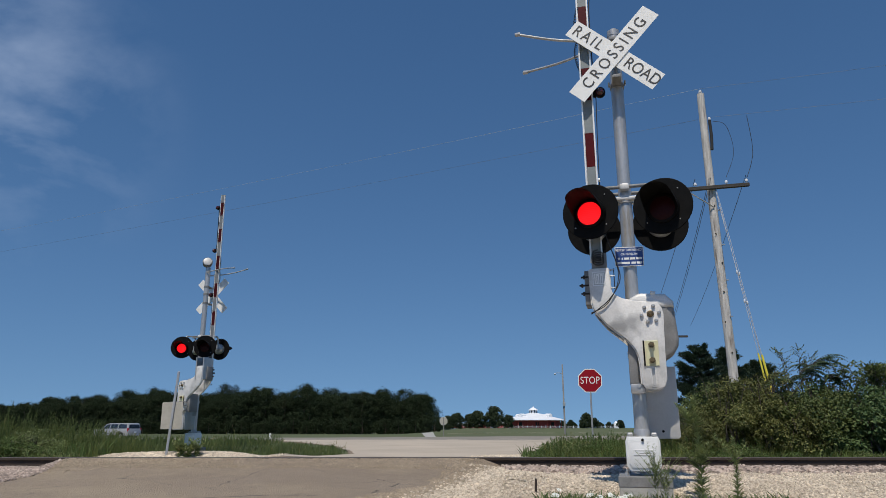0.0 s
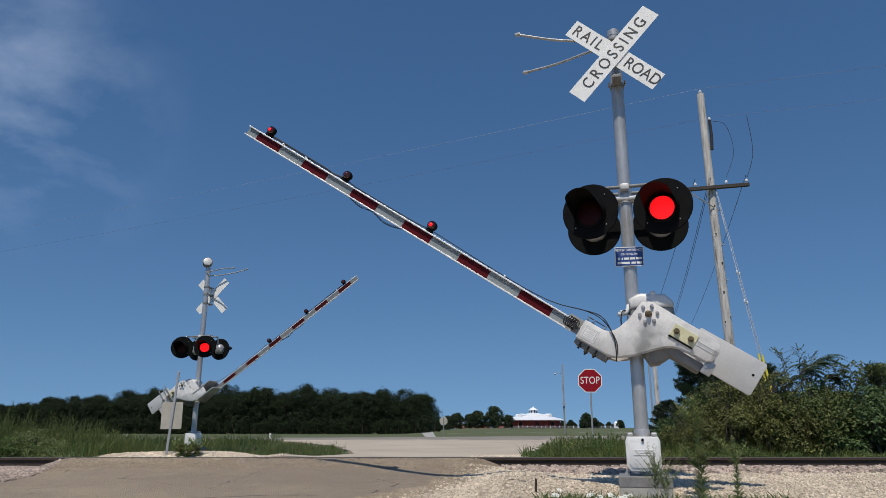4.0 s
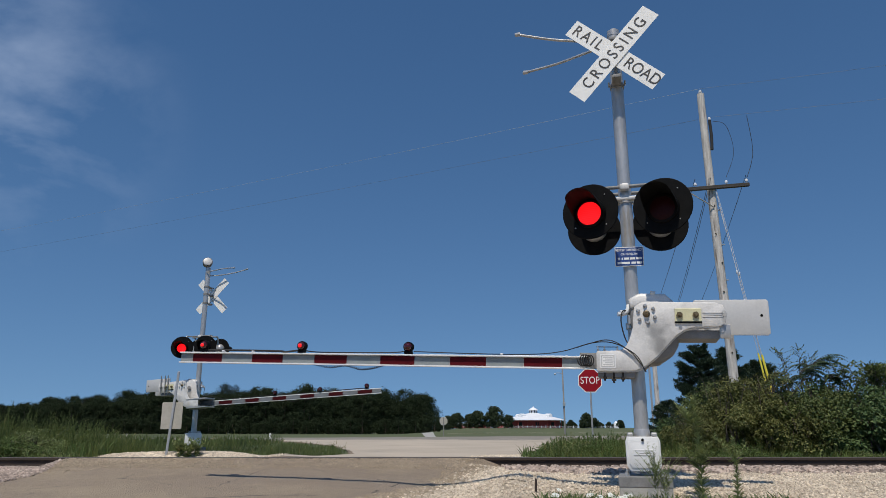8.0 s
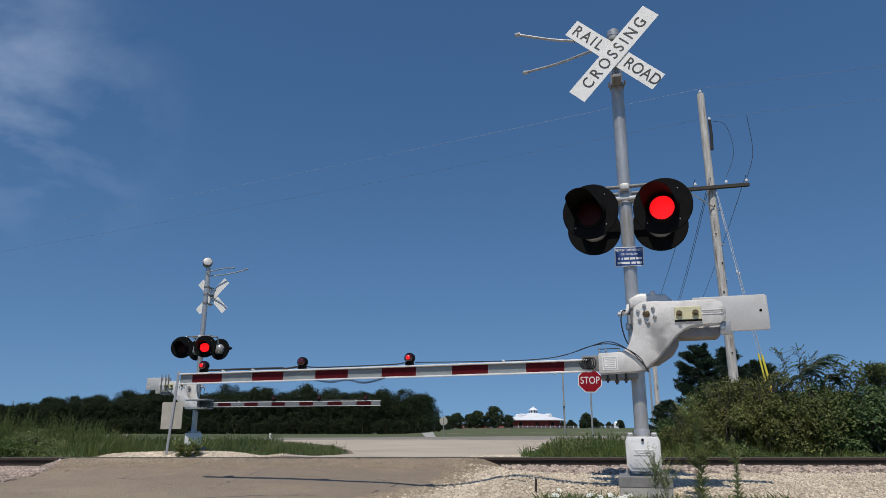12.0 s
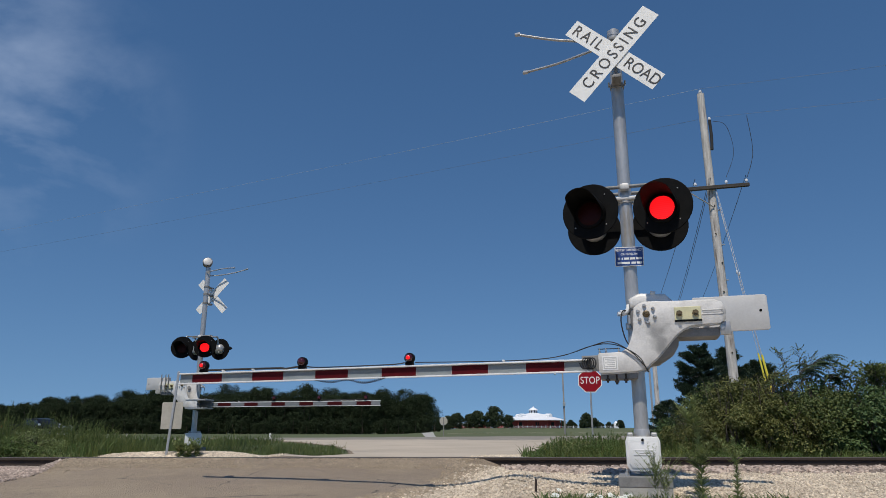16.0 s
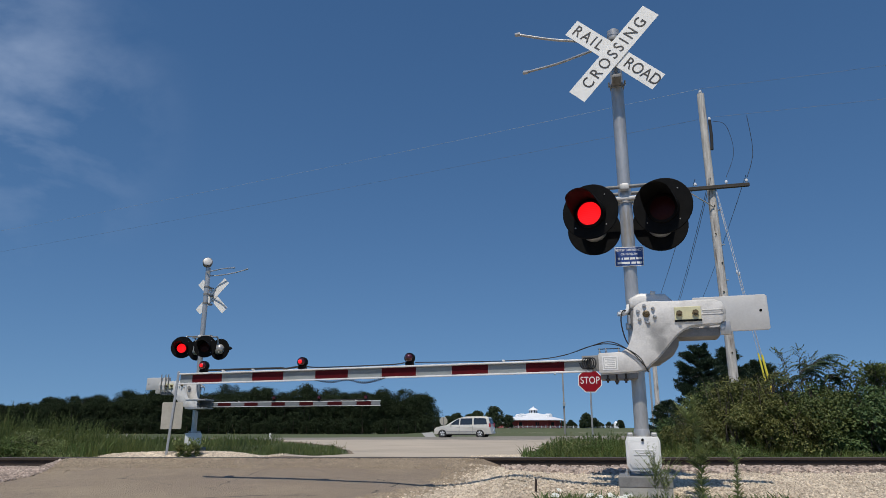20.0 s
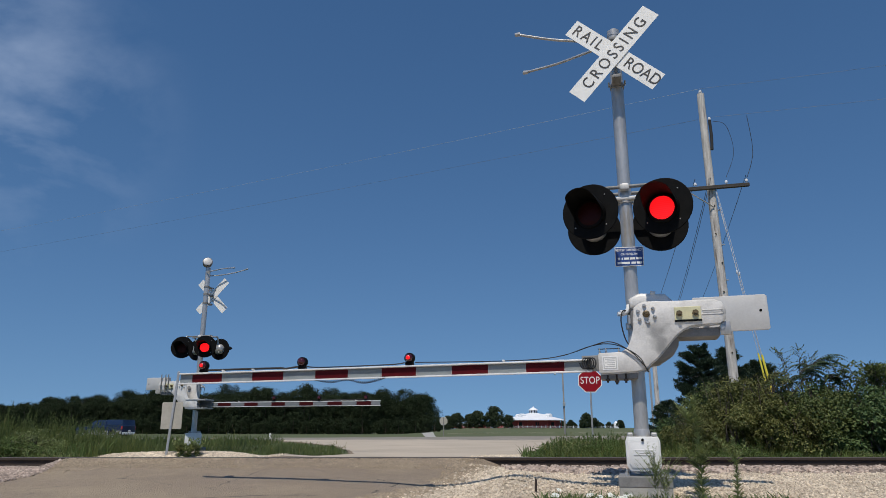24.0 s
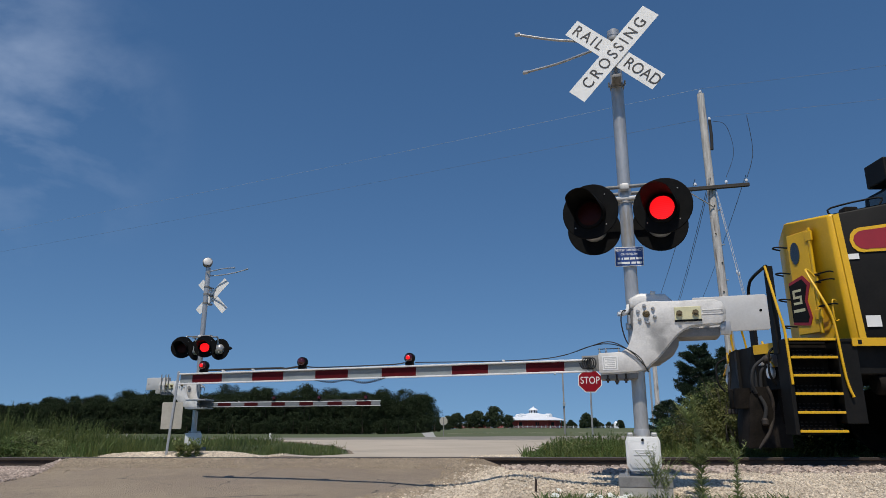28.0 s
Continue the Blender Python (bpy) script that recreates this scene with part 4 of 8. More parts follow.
def gate(label, m, span, far=False):
    """The swinging gate: origin at the pivot, x along the arm, z up when it lies level, y towards its outer plate."""
    g = thing("crossing_gate", label, "crossing gate", m, group="crossing gates")
    # outer and inner support plates
    for y0, y1, name in ((0.0, 0.022, "support_plate"), (-0.45, -0.428, "support_plate")):
        bm = slab(bmesh.new(), PLATE, y0, y1, 0.006)
        pl = part(name, bm, "cast", g, "pale cast support plate", 35)
        sgn = 1 if y0 > -0.1 else -1
        yy = y1 if sgn > 0 else y0
        part("hub", closed([(0.036, 0.0), (0.036, 0.008), (0.030, 0.012), (0.026, 0.014), (0.022, 0.045), (0.014, 0.055)], pose(0, yy, 0, -90 * sgn, 0, 0), 24), "brass", pl, "tarnished hub bolt", smooth=40)
        for k in range(6):
            t = radians(60 * k + 22)
            part("hub_bolt", closed([(0.019, 0.0), (0.019, 0.016), (0.012, 0.026)], pose(0.088 * math.cos(t), yy, 0.088 * math.sin(t), -90 * sgn, 0, 0), 12), "galv", pl, smooth=40)
        # stiffening rib along the lower edge
        bm = bmesh.new()
        rib = PLATE[10:21]
        for (xa, za), (xb, zb) in zip(rib, rib[1:]):
            a, b = Vector((xa, 0, za)), Vector((xb, 0, zb))
            lo, hi = (y0 - 0.045, y0) if sgn > 0 else (y1, y1 + 0.045)
            vs = [bm.verts.new((p.x, yv, p.z)) for p, yv in ((a, lo), (b, lo), (b, hi), (a, hi))]
            bm.faces.new(vs)
        bmesh.ops.remove_doubles(bm, verts=bm.verts, dist=1e-4)
        bmesh.ops.solidify(bm, geom=list(bm.faces), thickness=0.012)
        part("rib", bm, "cast", pl, smooth=40)
        # counterweight
        for xa, xb in ((-0.42, -1.165),) if far else ((-0.50, -1.242),) if sgn < 0 else ():
            bm = bmesh.new()
            lo, hi = (y0 - 0.034, y0 - 0.002) if sgn > 0 or not far else (y1 + 0.002, y1 + 0.034)
            up = 0.0 if sgn > 0 else 0.075
            low = up if far else 0.033
            slab(bm, [(xa, -0.145 + low), (xa, 0.185 + up), (xa - 0.02, 0.19 + up), (xb + 0.02, 0.19 + up), (xb, 0.17 + up), (xb, -0.125 + low), (xb + 0.02, -0.145 + low)], lo, hi, 0.006)
            cw = part("counterweight", bm, "plate", g, "grey steel counterweight plate", 35)
            part("lifting_hole", closed([(0.014, 0.0), (0.014, 0.003)], pose(xb + 0.075, hi if sgn > 0 or not far else lo, 0.02 + up, -90 * sgn if far else -90, 0, 0), 12), "black", cw)
        for zs in (0.012, 0.052):
            part("slot_rib", box(bmesh.new(), -0.735, -0.54, *((yy, yy + 0.006) if sgn > 0 else (yy - 0.006, yy)), zs - 0.006, zs + 0.006, bevel=0.002), "cast", pl)
        part("slot_rib", box(bmesh.new(), -0.741, -0.729, *((yy, yy + 0.006) if sgn > 0 else (yy - 0.006, yy)), 0.012, 0.052, bevel=0.002), "cast", pl)
        part("slot_gap", box(bmesh.new(), -0.72, -0.55, *((yy + 0.003, yy + 0.005) if sgn > 0 else (yy - 0.005, yy - 0.003)), 0.024, 0.041), "plate", pl)
        part("clamp_tag", box(bmesh.new(), -0.53, -0.275, *((yy, yy + 0.012) if sgn > 0 else (yy - 0.012, yy)), -0.038, 0.095, bevel=0.004), "yellow_tag", pl, "pale yellow clamp plate")
        part("clamp_edge", box(bmesh.new(), -0.532, -0.273, *((yy, yy + 0.016) if sgn > 0 else (yy - 0.016, yy)), -0.055, -0.04), "black", pl)
        for xc in (-0.32, -0.475):
            bm = bmesh.new()
            tube(bm, (xc, yy, 0.028), (xc, yy + sgn * 0.075, 0.028), 0.016, n=8)
            tube(bm, (xc, yy + sgn * 0.012, 0.028), (xc, yy + sgn * 0.035, 0.028), 0.032, n=6)
            part("clamp_bolt", bm, "brass", pl, "tarnished clamp bolt")
    # cross members between the plates
    bm = box(bmesh.new(), -0.70, -0.22, -0.40, -0.05, -0.205, -0.115, bevel=0.012)
    part("cross_channel", bm, "housing", g, "dull grey channel between the plates", 40)
    bm = box(bmesh.new(), -0.80, -0.70, -0.05, -0.02, -0.20, -0.06, bevel=0.01)
    tube(bm, (-0.72, -0.06, -0.12), (-0.72, -0.01, -0.12), 0.022, n=8)
    part("channel_lug", bm, "galv", g, smooth=40)
    for xc, zc, r in ((0.30, -0.44, 0.03), (-0.62, -0.02, 0.03)):
        bm = bmesh.new()
        tube(bm, (xc, -0.43, zc), (xc, 0.0, zc), r, n=10)
        part("cross_member", bm, "galv", g, smooth=50)
    # arm adapter; the shade under the arm root is put into its grey
    bm = box(bmesh.new(), 0.13, 0.50, -0.30, -0.025, ARM_N - 0.155, ARM_N - 0.098, bevel=0.006)
    box(bm, 0.16, 0.50, -0.30, 0.0, ARM_N + 0.09, ARM_N + 0.102, bevel=0.004)
    box(bm, 0.30, 0.68, -0.05, 0.0, ARM_N - 0.07, ARM_N + 0.09, bevel=0.004)
    part("arm_adapter", bm, "housing", g, "arm adapter in grey darkened for shade", 40)
    decal = part("decal", box(bmesh.new(), 0.318, 0.472, 0.022, 0.025, ARM_N - 0.066, ARM_N + 0.074, bevel=0.001), "white_paint", g, "pale maker's plate with faint print")
    part("decal_field", box(bmesh.new(), 0.329, 0.461, 0.025, 0.026, ARM_N - 0.056, ARM_N + 0.064), "plate", decal)
    part("decal_field", box(bmesh.new(), 0.338, 0.452, 0.026, 0.027, ARM_N - 0.047, ARM_N + 0.055), "sign_white", decal)
    for k in range(5):
        part("text_bar", box(bmesh.new(), 0.346, 0.444 - 0.02 * (k % 2), 0.027, 0.0278, ARM_N - 0.036 + 0.019 * k, ARM_N - 0.027 + 0.019 * k), "plate", decal)
    # hold-down rods over the arm root
    for xr in (0.30, 0.43, 0.495):
        bm = bmesh.new()
        tube(bm, (xr, -0.03, ARM_N + 0.10), (xr, -0.03, ARM_N + 0.165), 0.006, n=6)
        tube(bm, (xr, -0.03, ARM_N + 0.118), (xr, -0.03, ARM_N + 0.130), 0.014, n=6)
        part("hold_down_rod", bm, "galv", g)
    bm = bmesh.new()
    tube(bm, (0.29, -0.03, ARM_N + 0.155), (0.51, -0.03, ARM_N + 0.155), 0.005, n=6)
    part("hold_down_bar", bm, "rubber", g)
    for k, zc in enumerate((ARM_N - 0.175, ARM_N - 0.19, ARM_N - 0.17)):
        bm = bmesh.new()
        tube(bm, (0.25 + 0.09 * k, -0.03, zc - 0.02), (0.25 + 0.09 * k, -0.03, ARM_N - 0.07), 0.012, n=6)
        tube(bm, (0.25 + 0.09 * k, -0.03, zc), (0.25 + 0.09 * k, -0.03, zc + 0.02), 0.024, n=6)
        part("shear_bolt", bm, "worn", g, "worn shear bolt")
    if far:
        for xr in (-0.66, -0.53, -0.44):
            bm = bmesh.new()
            tube(bm, (xr, -0.475, -0.16), (xr, -0.475, 0.34), 0.013, n=8)
            tube(bm, (xr, -0.475, 0.02), (xr, -0.475, 0.05), 0.030, n=6)
            part("weight_rod", bm, "housing", g, "dull threaded rod", 40)
        for z0 in (ARM_N + 0.085, ARM_N - 0.135):
            part("adapter_bar", box(bmesh.new(), 0.15, 0.74, -0.46, -0.02, z0, z0 + 0.032, bevel=0.005), "galv", g, "galvanised adapter bar")
    # arm: a channel with bright flanges and striped sheeting in its face
    h = 0.059
    ARM_Z = ARM_N - 0.014
    bm = bmesh.new()
    box(bm, 0.58, span, -0.012, -0.004, ARM_Z - h, ARM_Z + h)
    for s in (-1, 1):
        box(bm, 0.58, span, -0.012, 0.034, ARM_Z + s * h - 0.0075, ARM_Z + s * h + 0.0075, bevel=0.002)
    arm = part("arm_channel", bm, "alu_edge", g, "white aluminium channel arm")
    s0, pitch = 0.8604, 0.4064
    x = 0.60
    k = 0
    while x < span - 0.01:
        e = min(span, s0 + pitch * k)
        part("stripe", box(bmesh.new(), x + 0.001, e - 0.001, -0.004, -0.001, ARM_Z - h + 0.011, ARM_Z + h - 0.011), "stripe_white" if k % 2 == 0 else "stripe_red", arm,
             "greyish white reflective stripe" if k % 2 == 0 else "dark red reflective stripe")
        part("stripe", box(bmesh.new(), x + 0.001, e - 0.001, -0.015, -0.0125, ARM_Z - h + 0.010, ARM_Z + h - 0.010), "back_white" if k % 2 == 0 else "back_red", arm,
             "dimmed grey back stripe" if k % 2 == 0 else "dimmed red back stripe")
        x, k = e, k + 1
        if k == 12:
            part("stripe", box(bmesh.new(), x + 0.001, span - 0.001, -0.004, -0.001, ARM_Z - h + 0.011, ARM_Z + h - 0.011), "stripe_white", arm, "greyish white reflective stripe")
            part("stripe", box(bmesh.new(), x + 0.001, span - 0.001, -0.015, -0.0125, ARM_Z - h + 0.010, ARM_Z + h - 0.010), "back_white", arm, "dimmed grey back stripe")
            break
    # lamps along the arm
    top = ARM_Z + h + 0.01
    for xl, phase in ((2.56, "right"), (3.87, "left"), (5.18, None)):
        bm = box(bmesh.new(), xl - 0.045, xl + 0.045, -0.03, 0.03, top, top + 0.035, bevel=0.006)
        turned(bm, [(0.054, -0.02), (0.054, 0.02)], pose(xl, 0, top + 0.08, 90, 0, 0), 20)
        lamp = part("arm_lamp", bm, "black", g, "small red gate lamp", 40)
        for sy in (1, -1):
            part("lamp_glass", closed([(0.047, 0.0), (0.045, 0.022), (0.032, 0.042), (0.014, 0.05)], pose(xl, sy * 0.016, top + 0.08, -90 * sy, 0, 0), 18), "lamp_red", lamp, "red domed lamp glass", 50)
        part("hood_rim", closed([(0.055, -0.03), (0.058, 0.0), (0.055, 0.03)], pose(xl, 0, top + 0.08, 90, 0, 0), 20), "black", lamp, smooth=40)
        lit = part("lit_panel", closed([(0.024, 0.0), (0.021, 0.006), (0.011, 0.010)], n=14), "lit", lamp, "red lamp light", 50, at=pose(xl, 0.0, top + 0.08, -90, 0, 0))
        if phase:
            ARM_LIT[phase].append(lit)
        else:
            lit.matrix_basis = pose(xl, 0.060, top + 0.08, -90, 0, 0)
    # cable along the top, hanging loop below, coil at the root
    bm = bmesh.new()
    pipe(bm, smooth_line([(0.03, 0.045, ARM_N - 0.10), (0.10, 0.045, ARM_N + 0.05), (0.25, 0.04, top + 0.10), (0.40, 0.03, top + 0.145), (0.58, 0.01, top + 0.13), (0.85, 0.0, top + 0.05), (1.15, 0.0, top + 0.015), (1.7, 0.0, top + 0.012), (2.5, 0.0, top + 0.03)], 6), 0.005, 6)
    pipe(bm, smooth_line([(2.62, 0, top + 0.03), (2.8, 0, top + 0.015), (3.6, 0.01, top + 0.01), (3.84, 0, top + 0.03)], 5), 0.007, 6)
    pipe(bm, smooth_line([(3.92, 0, top + 0.03), (4.1, 0, top + 0.01), (4.2, 0, top + 0.02), (5.12, 0, top + 0.025)], 5), 0.012, 6)
    part("arm_cable", bm, "rubber", g, "black cable tied along the arm", 60)
    bm = bmesh.new()
    low = ARM_N - h - 0.01
    line = smooth_line([(2.85, 0.01, low), (2.97, 0.012, low - 0.035), (3.12, 0.012, low - 0.05), (3.3, 0.012, low - 0.012), (3.5, 0.012, low - 0.035), (3.7, 0.01, low)], 44)
    pipe(bm, [Vector(q) + Vector((0, 0.011 * math.cos(i * 0.9), 0.011 * math.sin(i * 0.9))) for i, q in enumerate(line)], 0.005, 5)
    part("hanging_cable", bm, "rubber", g, "coiled black cord hanging below the arm", 60)
    bm = bmesh.new()
    pipe(bm, [(0.60 - 0.035 + 0.09 * i / 60 + 0.040 * math.cos(i * 0.42), 0.04 + 0.05 * i / 60, ARM_N + 0.005 + 0.056 * math.sin(i * 0.42)) for i in range(61)], 0.0068, 6)
    part("cable_coil", bm, "rubber", g, "coiled black cable", 60)
    bm = bmesh.new()
    pipe(bm, smooth_line([(0.72, 0.005, top + 0.085), (0.58, 0.02, top + 0.128), (0.42, 0.05, ARM_N + 0.218), (0.30, 0.05, ARM_N + 0.19), (0.16, 0.05, ARM_N + 0.09), (0.07, 0.045, ARM_N - 0.02), (0.02, 0.03, ARM_N - 0.10)], 6), 0.0055, 6)
    part("looped_cable", bm, "rubber", g, "thin black cable looped over the plate", 60)
    for xc in (1.5, 2.85, 3.3, 3.7, 4.5, 4.9):
        bm = box(bmesh.new(), xc - 0.012, xc + 0.012, -0.016, 0.038, ARM_N - h - 0.014, ARM_N - h - 0.010) if xc in (2.85, 3.3, 3.7) else box(bmesh.new(), xc - 0.012, xc + 0.012, -0.016, 0.038, top, top + 0.02, bevel=0.004)
        part("cable_clip", bm, "alu_edge", g)
    for o in g.children:
        o.location.z -= DROP
        for q in o.children:
            if q.name.split(".")[0] in ("hub", "hub_bolt"):
                q.location.z += DROP
    return g


NEAR_TURN, FAR_TURN = 164.53, -15.47
near_mast, far_mast = (2.03, 7.17), (-6.88, 19.38)
near_signal = crossing_signal("galvanised crossing signal with crossbuck and paired red lights", pose(*near_mast, 0, 0, 0, NEAR_TURN), (1.30, 1.235, 0.22, 2.7), 4.535,
                              ((1, ((-0.37, "right"), (0.37, "left"))), (-1, ((-0.37, "left"), (0.37, "right")))), False, -13, 1)
far_signal = crossing_signal("galvanised crossing signal with bell, crossbuck seen from behind", pose(*far_mast, -0.05, 0, 0, FAR_TURN), (1.26, 1.26, 0.225, 0), 4.23,
                             ((1, ((-0.37, "right"), (0.37, "left"))), (-1, ((-0.37, "left"), (0.37, "right")))), True, 22, -1)
near_gate = gate("red and white striped crossing gate with counterweights", pose(2.094, 6.93, 1.563, 0, 0, NEAR_TURN), 5.50)
far_gate = gate("red and white striped crossing gate beyond the track", pose(-6.97, 19.21, 1.55, 0, 0, FAR_TURN), 5.57, True)

# blue notice on the near mast
notice = thing("blue_notice", "small blue emergency notice with white print on the mast", "sign", near_signal.matrix_basis @ pose(0.0, 0.085, 2.215, 90, 0, 180) @ pose(0, 0, 0, 0, 0, -1.5))
part("panel", box(bmesh.new(), -0.15, 0.15, -0.107, 0.107, 0, 0.004, bevel=0.001), "sign_white", notice, "white border")
face = part("face", box(bmesh.new(), -0.142, 0.142, -0.099, 0.099, 0.004, 0.0055), "sign_blue", notice, "blue sheeting")
letters("REPORT EMERGENCY", 0.034, "sign_white", face, pose(0, 0.072, 0.0065), depth=0.0008, width=0.86)
letters("OR PROBLEM", 0.034, "sign_white", face, pose(0, 0.026, 0.0065), depth=0.0008, width=0.86)
for zz, segs in ((-0.022, ((-0.12, -0.095), (-0.08, -0.065), (-0.055, -0.005), (0.005, 0.06), (0.07, 0.13))), (-0.07, ((-0.125, 0.005), (0.02, 0.065), (0.075, 0.13)))):
    for a, b in segs:
        part("text_bar", box(bmesh.new(), a, b, zz - 0.012, zz + 0.012, 0.0055, 0.007), "sign_white", face)


# ---------------------------------------------------------------- movements
GATE_NEAR = [(0.0, 90.0), (0.5, 89.7), (0.75, 87.8), (0.9, 86.0), (1.0, 84.6), (1.25, 80.6), (1.5, 74.9), (1.75, 69.0), (2.0, 62.9), (2.5, 53.9), (3.0, 46.43), (3.5, 39.86), (4.5, 28.3), (5.5, 17.9), (6.0, 13.35), (6.5, 9.3), (7.0, 5.6), (7.4, 3.0), (7.55, 2.65),
             (8.0, 2.2), (8.5, 1.6), (9.0, 1.0), (9.5, 0.4), (10.0, -0.3), (10.35, -0.54), (28.0, -0.54)]
GATE_FAR = [(0.0, 90.5), (0.5, 89.9), (0.75, 88.2), (1.0, 85.0), (1.5, 73.2), (2.0, 61.7), (2.5, 53.0), (3.0, 46.7), (3.5, 40.7), (4.5, 30.7), (5.5, 21.2), (6.0, 16.8), (6.5, 12.9), (7.0, 9.3), (7.5, 6.0), (8.0, 3.2), (8.5, 2.65), (9.0, 2.2), (9.5, 1.75), (10.0, 1.3), (10.5, 0.9), (11.0, 0.55), (12.0, 0.0), (28.0, 0.0)]
PERIOD, FIRST = 1.097, 0.03


def flashes(lit, phase, base, off, on, turn_at):
    """Keys a lit panel: forward while its lamp burns, back behind the lens while it is dark."""
    rows = []
    starts = [FIRST + PERIOD * k for k in range(-1, 27)]
    switch = []
    for s in starts:
        switch += [(s, phase == "left"), (s + turn_at * PERIOD, phase == "right")]
    state = None
    for t, burning in switch:
        if t <= 0.04:
            state = burning
            continue
        if not rows:
            rows.append((0.0, base @ (on if state else off)))
        if t > 27.98:
            break
        rows += [(t - 0.034, base @ (on if state else off)), (t, base @ (on if burning else off))]
        state = burning
    rows.append((28.0, base @ (on if state else off)))
    walk(lit, rows)


def motions():
    for g, m, table, play in ((near_gate, near_gate.matrix_basis.copy(), GATE_NEAR, 0.04), (far_gate, far_gate.matrix_basis.copy(), GATE_FAR, 0.0)):
        # the worn bearing lets the raised gate settle back a little
        walk(g, [(t, m @ pose(-play * math.sin(radians(a)), 0, 0, 0, -a, 0)) for t, a in table])
    for phase in ("left", "right"):
        for lit in LIT[phase]:
            flashes(lit, phase, lit.matrix_basis.copy(), pose(0, 0, 0.009), pose(0, 0, 0.045), 0.465)
        for lit in ARM_LIT[phase]:
            flashes(lit, phase, lit.matrix_basis.copy(), pose(0, 0, 0.0), pose(0, 0, 0.069), 0.44)
    for mover in MOVERS:
        walk(*mover)


MOVERS = []
# ---------------------------------------------------------------- poles, wires and signs
def utility_pole():
    p = thing("utility_pole", "weathered wooden utility pole with a dark crossarm", "utility pole", pose(8.37, 20.0, -0.35))
    bm = bmesh.new()
    pipe(bm, [(0.09, 0, 0), (0.07, 0, 3), (0.02, 0.01, 6), (-0.01, 0, 9), (-0.02, 0, 11.25)], [0.14, 0.135, 0.128, 0.12, 0.112], 18)
    part("pole", bm, "wood_pole", p, "weathered grey-brown wooden shaft", 60)
    part("crossarm", box(bmesh.new(), -1.35, 1.12, -0.06, 0.06, -0.055, 0.055, bevel=0.01), "wood_dark", p, "dark creosoted crossarm", at=pose(0.0, -0.18, 7.98, 0, -5, 0))
    for xx in (-1.2, -0.55, 0.42, 1.05):
        part("insulator", closed([(0.02, 0.0), (0.02, 0.06), (0.045, 0.07), (0.05, 0.11), (0.03, 0.15)], pose(xx, -0.18, 8.02 + xx * 0.087), 12), "head_lamp", p, "glassy insulator", 50)
    part("insulator", closed([(0.02, 0.0), (0.02, 0.06), (0.05, 0.07), (0.045, 0.13)], pose(-0.02, 0, 11.25), 12), "head_lamp", p, "pale insulator on the pole top", 50)
    bm = bmesh.new()
    pipe(bm, smooth_line([(0.10, -0.15, 9.25), (0.13, -0.15, 9.7), (0.12, -0.15, 10.25)], 4), 0.05, 8)
    part("cut_out", bm, "rubber", p, "black fused cut-out on the pole", 60)
    part("insulator", closed([(0.04, 0.0), (0.05, 0.04), (0.03, 0.09)], pose(0.12, -0.15, 10.27), 12), "head_lamp", p, "pale insulator", 50)
    bm = bmesh.new()
    tube(bm, (-0.9, -0.2, 7.9), (-0.02, -0.14, 7.35), 0.018, n=6)
    part("brace", bm, "galv", p)
    for k in range(9):
        part("step_bolt", box(bmesh.new(), 0.10, 0.19, -0.14, -0.11, 3.4 + k * 0.55, 3.43 + k * 0.55), "galv", p) if k % 2 else None
    # knots and checks in the wood
    for k in range(7):
        part("knot", closed([(0.028, 0.0), (0.02, 0.008)], pose(0.06 * math.sin(k * 2.1), -0.15 + 0.004 * k, 2.0 + k * 0.9, 90, 0, 0), 8), "wood_dark", p)
    return p


utility_pole()


def wire(name, label, pts, r, material="wire"):
    bm = bmesh.new()
    pipe(bm, pts, r, 5)
    return tagged(part(name, bm, material, None, smooth=60), label, "cable")


def sagging(a, b, sag, n=24):
    a, b = Vector(a), Vector(b)
    return [a.lerp(b, i / n) - Vector((0, 0, 4 * sag * (i / n) * (1 - i / n))) for i in range(n + 1)]


POLE = Vector((8.37, 20.0, 0))
for k, (z, left, right, dx) in enumerate(((11.1, (-62, 55.5, 12.6), (44, 2.5, 9.35), 0.0), (10.08, (-62, 55.5, 10.6), (44, 2.5, 8.3), 0.2))):
    wire("overhead_wire", "thin pale overhead line from the wooden pole", sagging((POLE.x + dx, POLE.y, z), left, 0.6 if k == 0 else 0.35), 0.0045, "wire_old" if k else "wire_pale")
    wire("overhead_wire", "thin pale overhead line from the wooden pole", sagging((POLE.x + dx, POLE.y, z), right, 0.5), 0.0045, "wire_old")
for xx, b in ((-0.55, (12.88, 42.0, 6.74)), (-0.1, (14.13, 42.0, 6.6)), (-0.05, (14.28, 42.0, 6.74)), (1.05, (15.4, 42.0, 6.6))):
    wire("service_wire", "dark service wire running to the next pole", sagging((POLE.x + xx, POLE.y - 0.2, 7.95 + xx * 0.087), b, 0.25), 0.009)
wire("jumper_wire", "thin jumper wire on the pole", smooth_line([(POLE.x + 1.05, 19.8, 7.9), (POLE.x + 1.35, 19.8, 8.8), (POLE.x + 1.3, 19.8, 10.05)], 8), 0.009)
wire("jumper_wire", "thin jumper wire on the pole", smooth_line([(POLE.x + 0.42, 19.8, 7.95), (POLE.x + 0.75, 19.8, 8.8), (POLE.x + 0.6, 19.8, 9.7), (POLE.x + 0.25, 19.9, 9.9)], 8), 0.007)
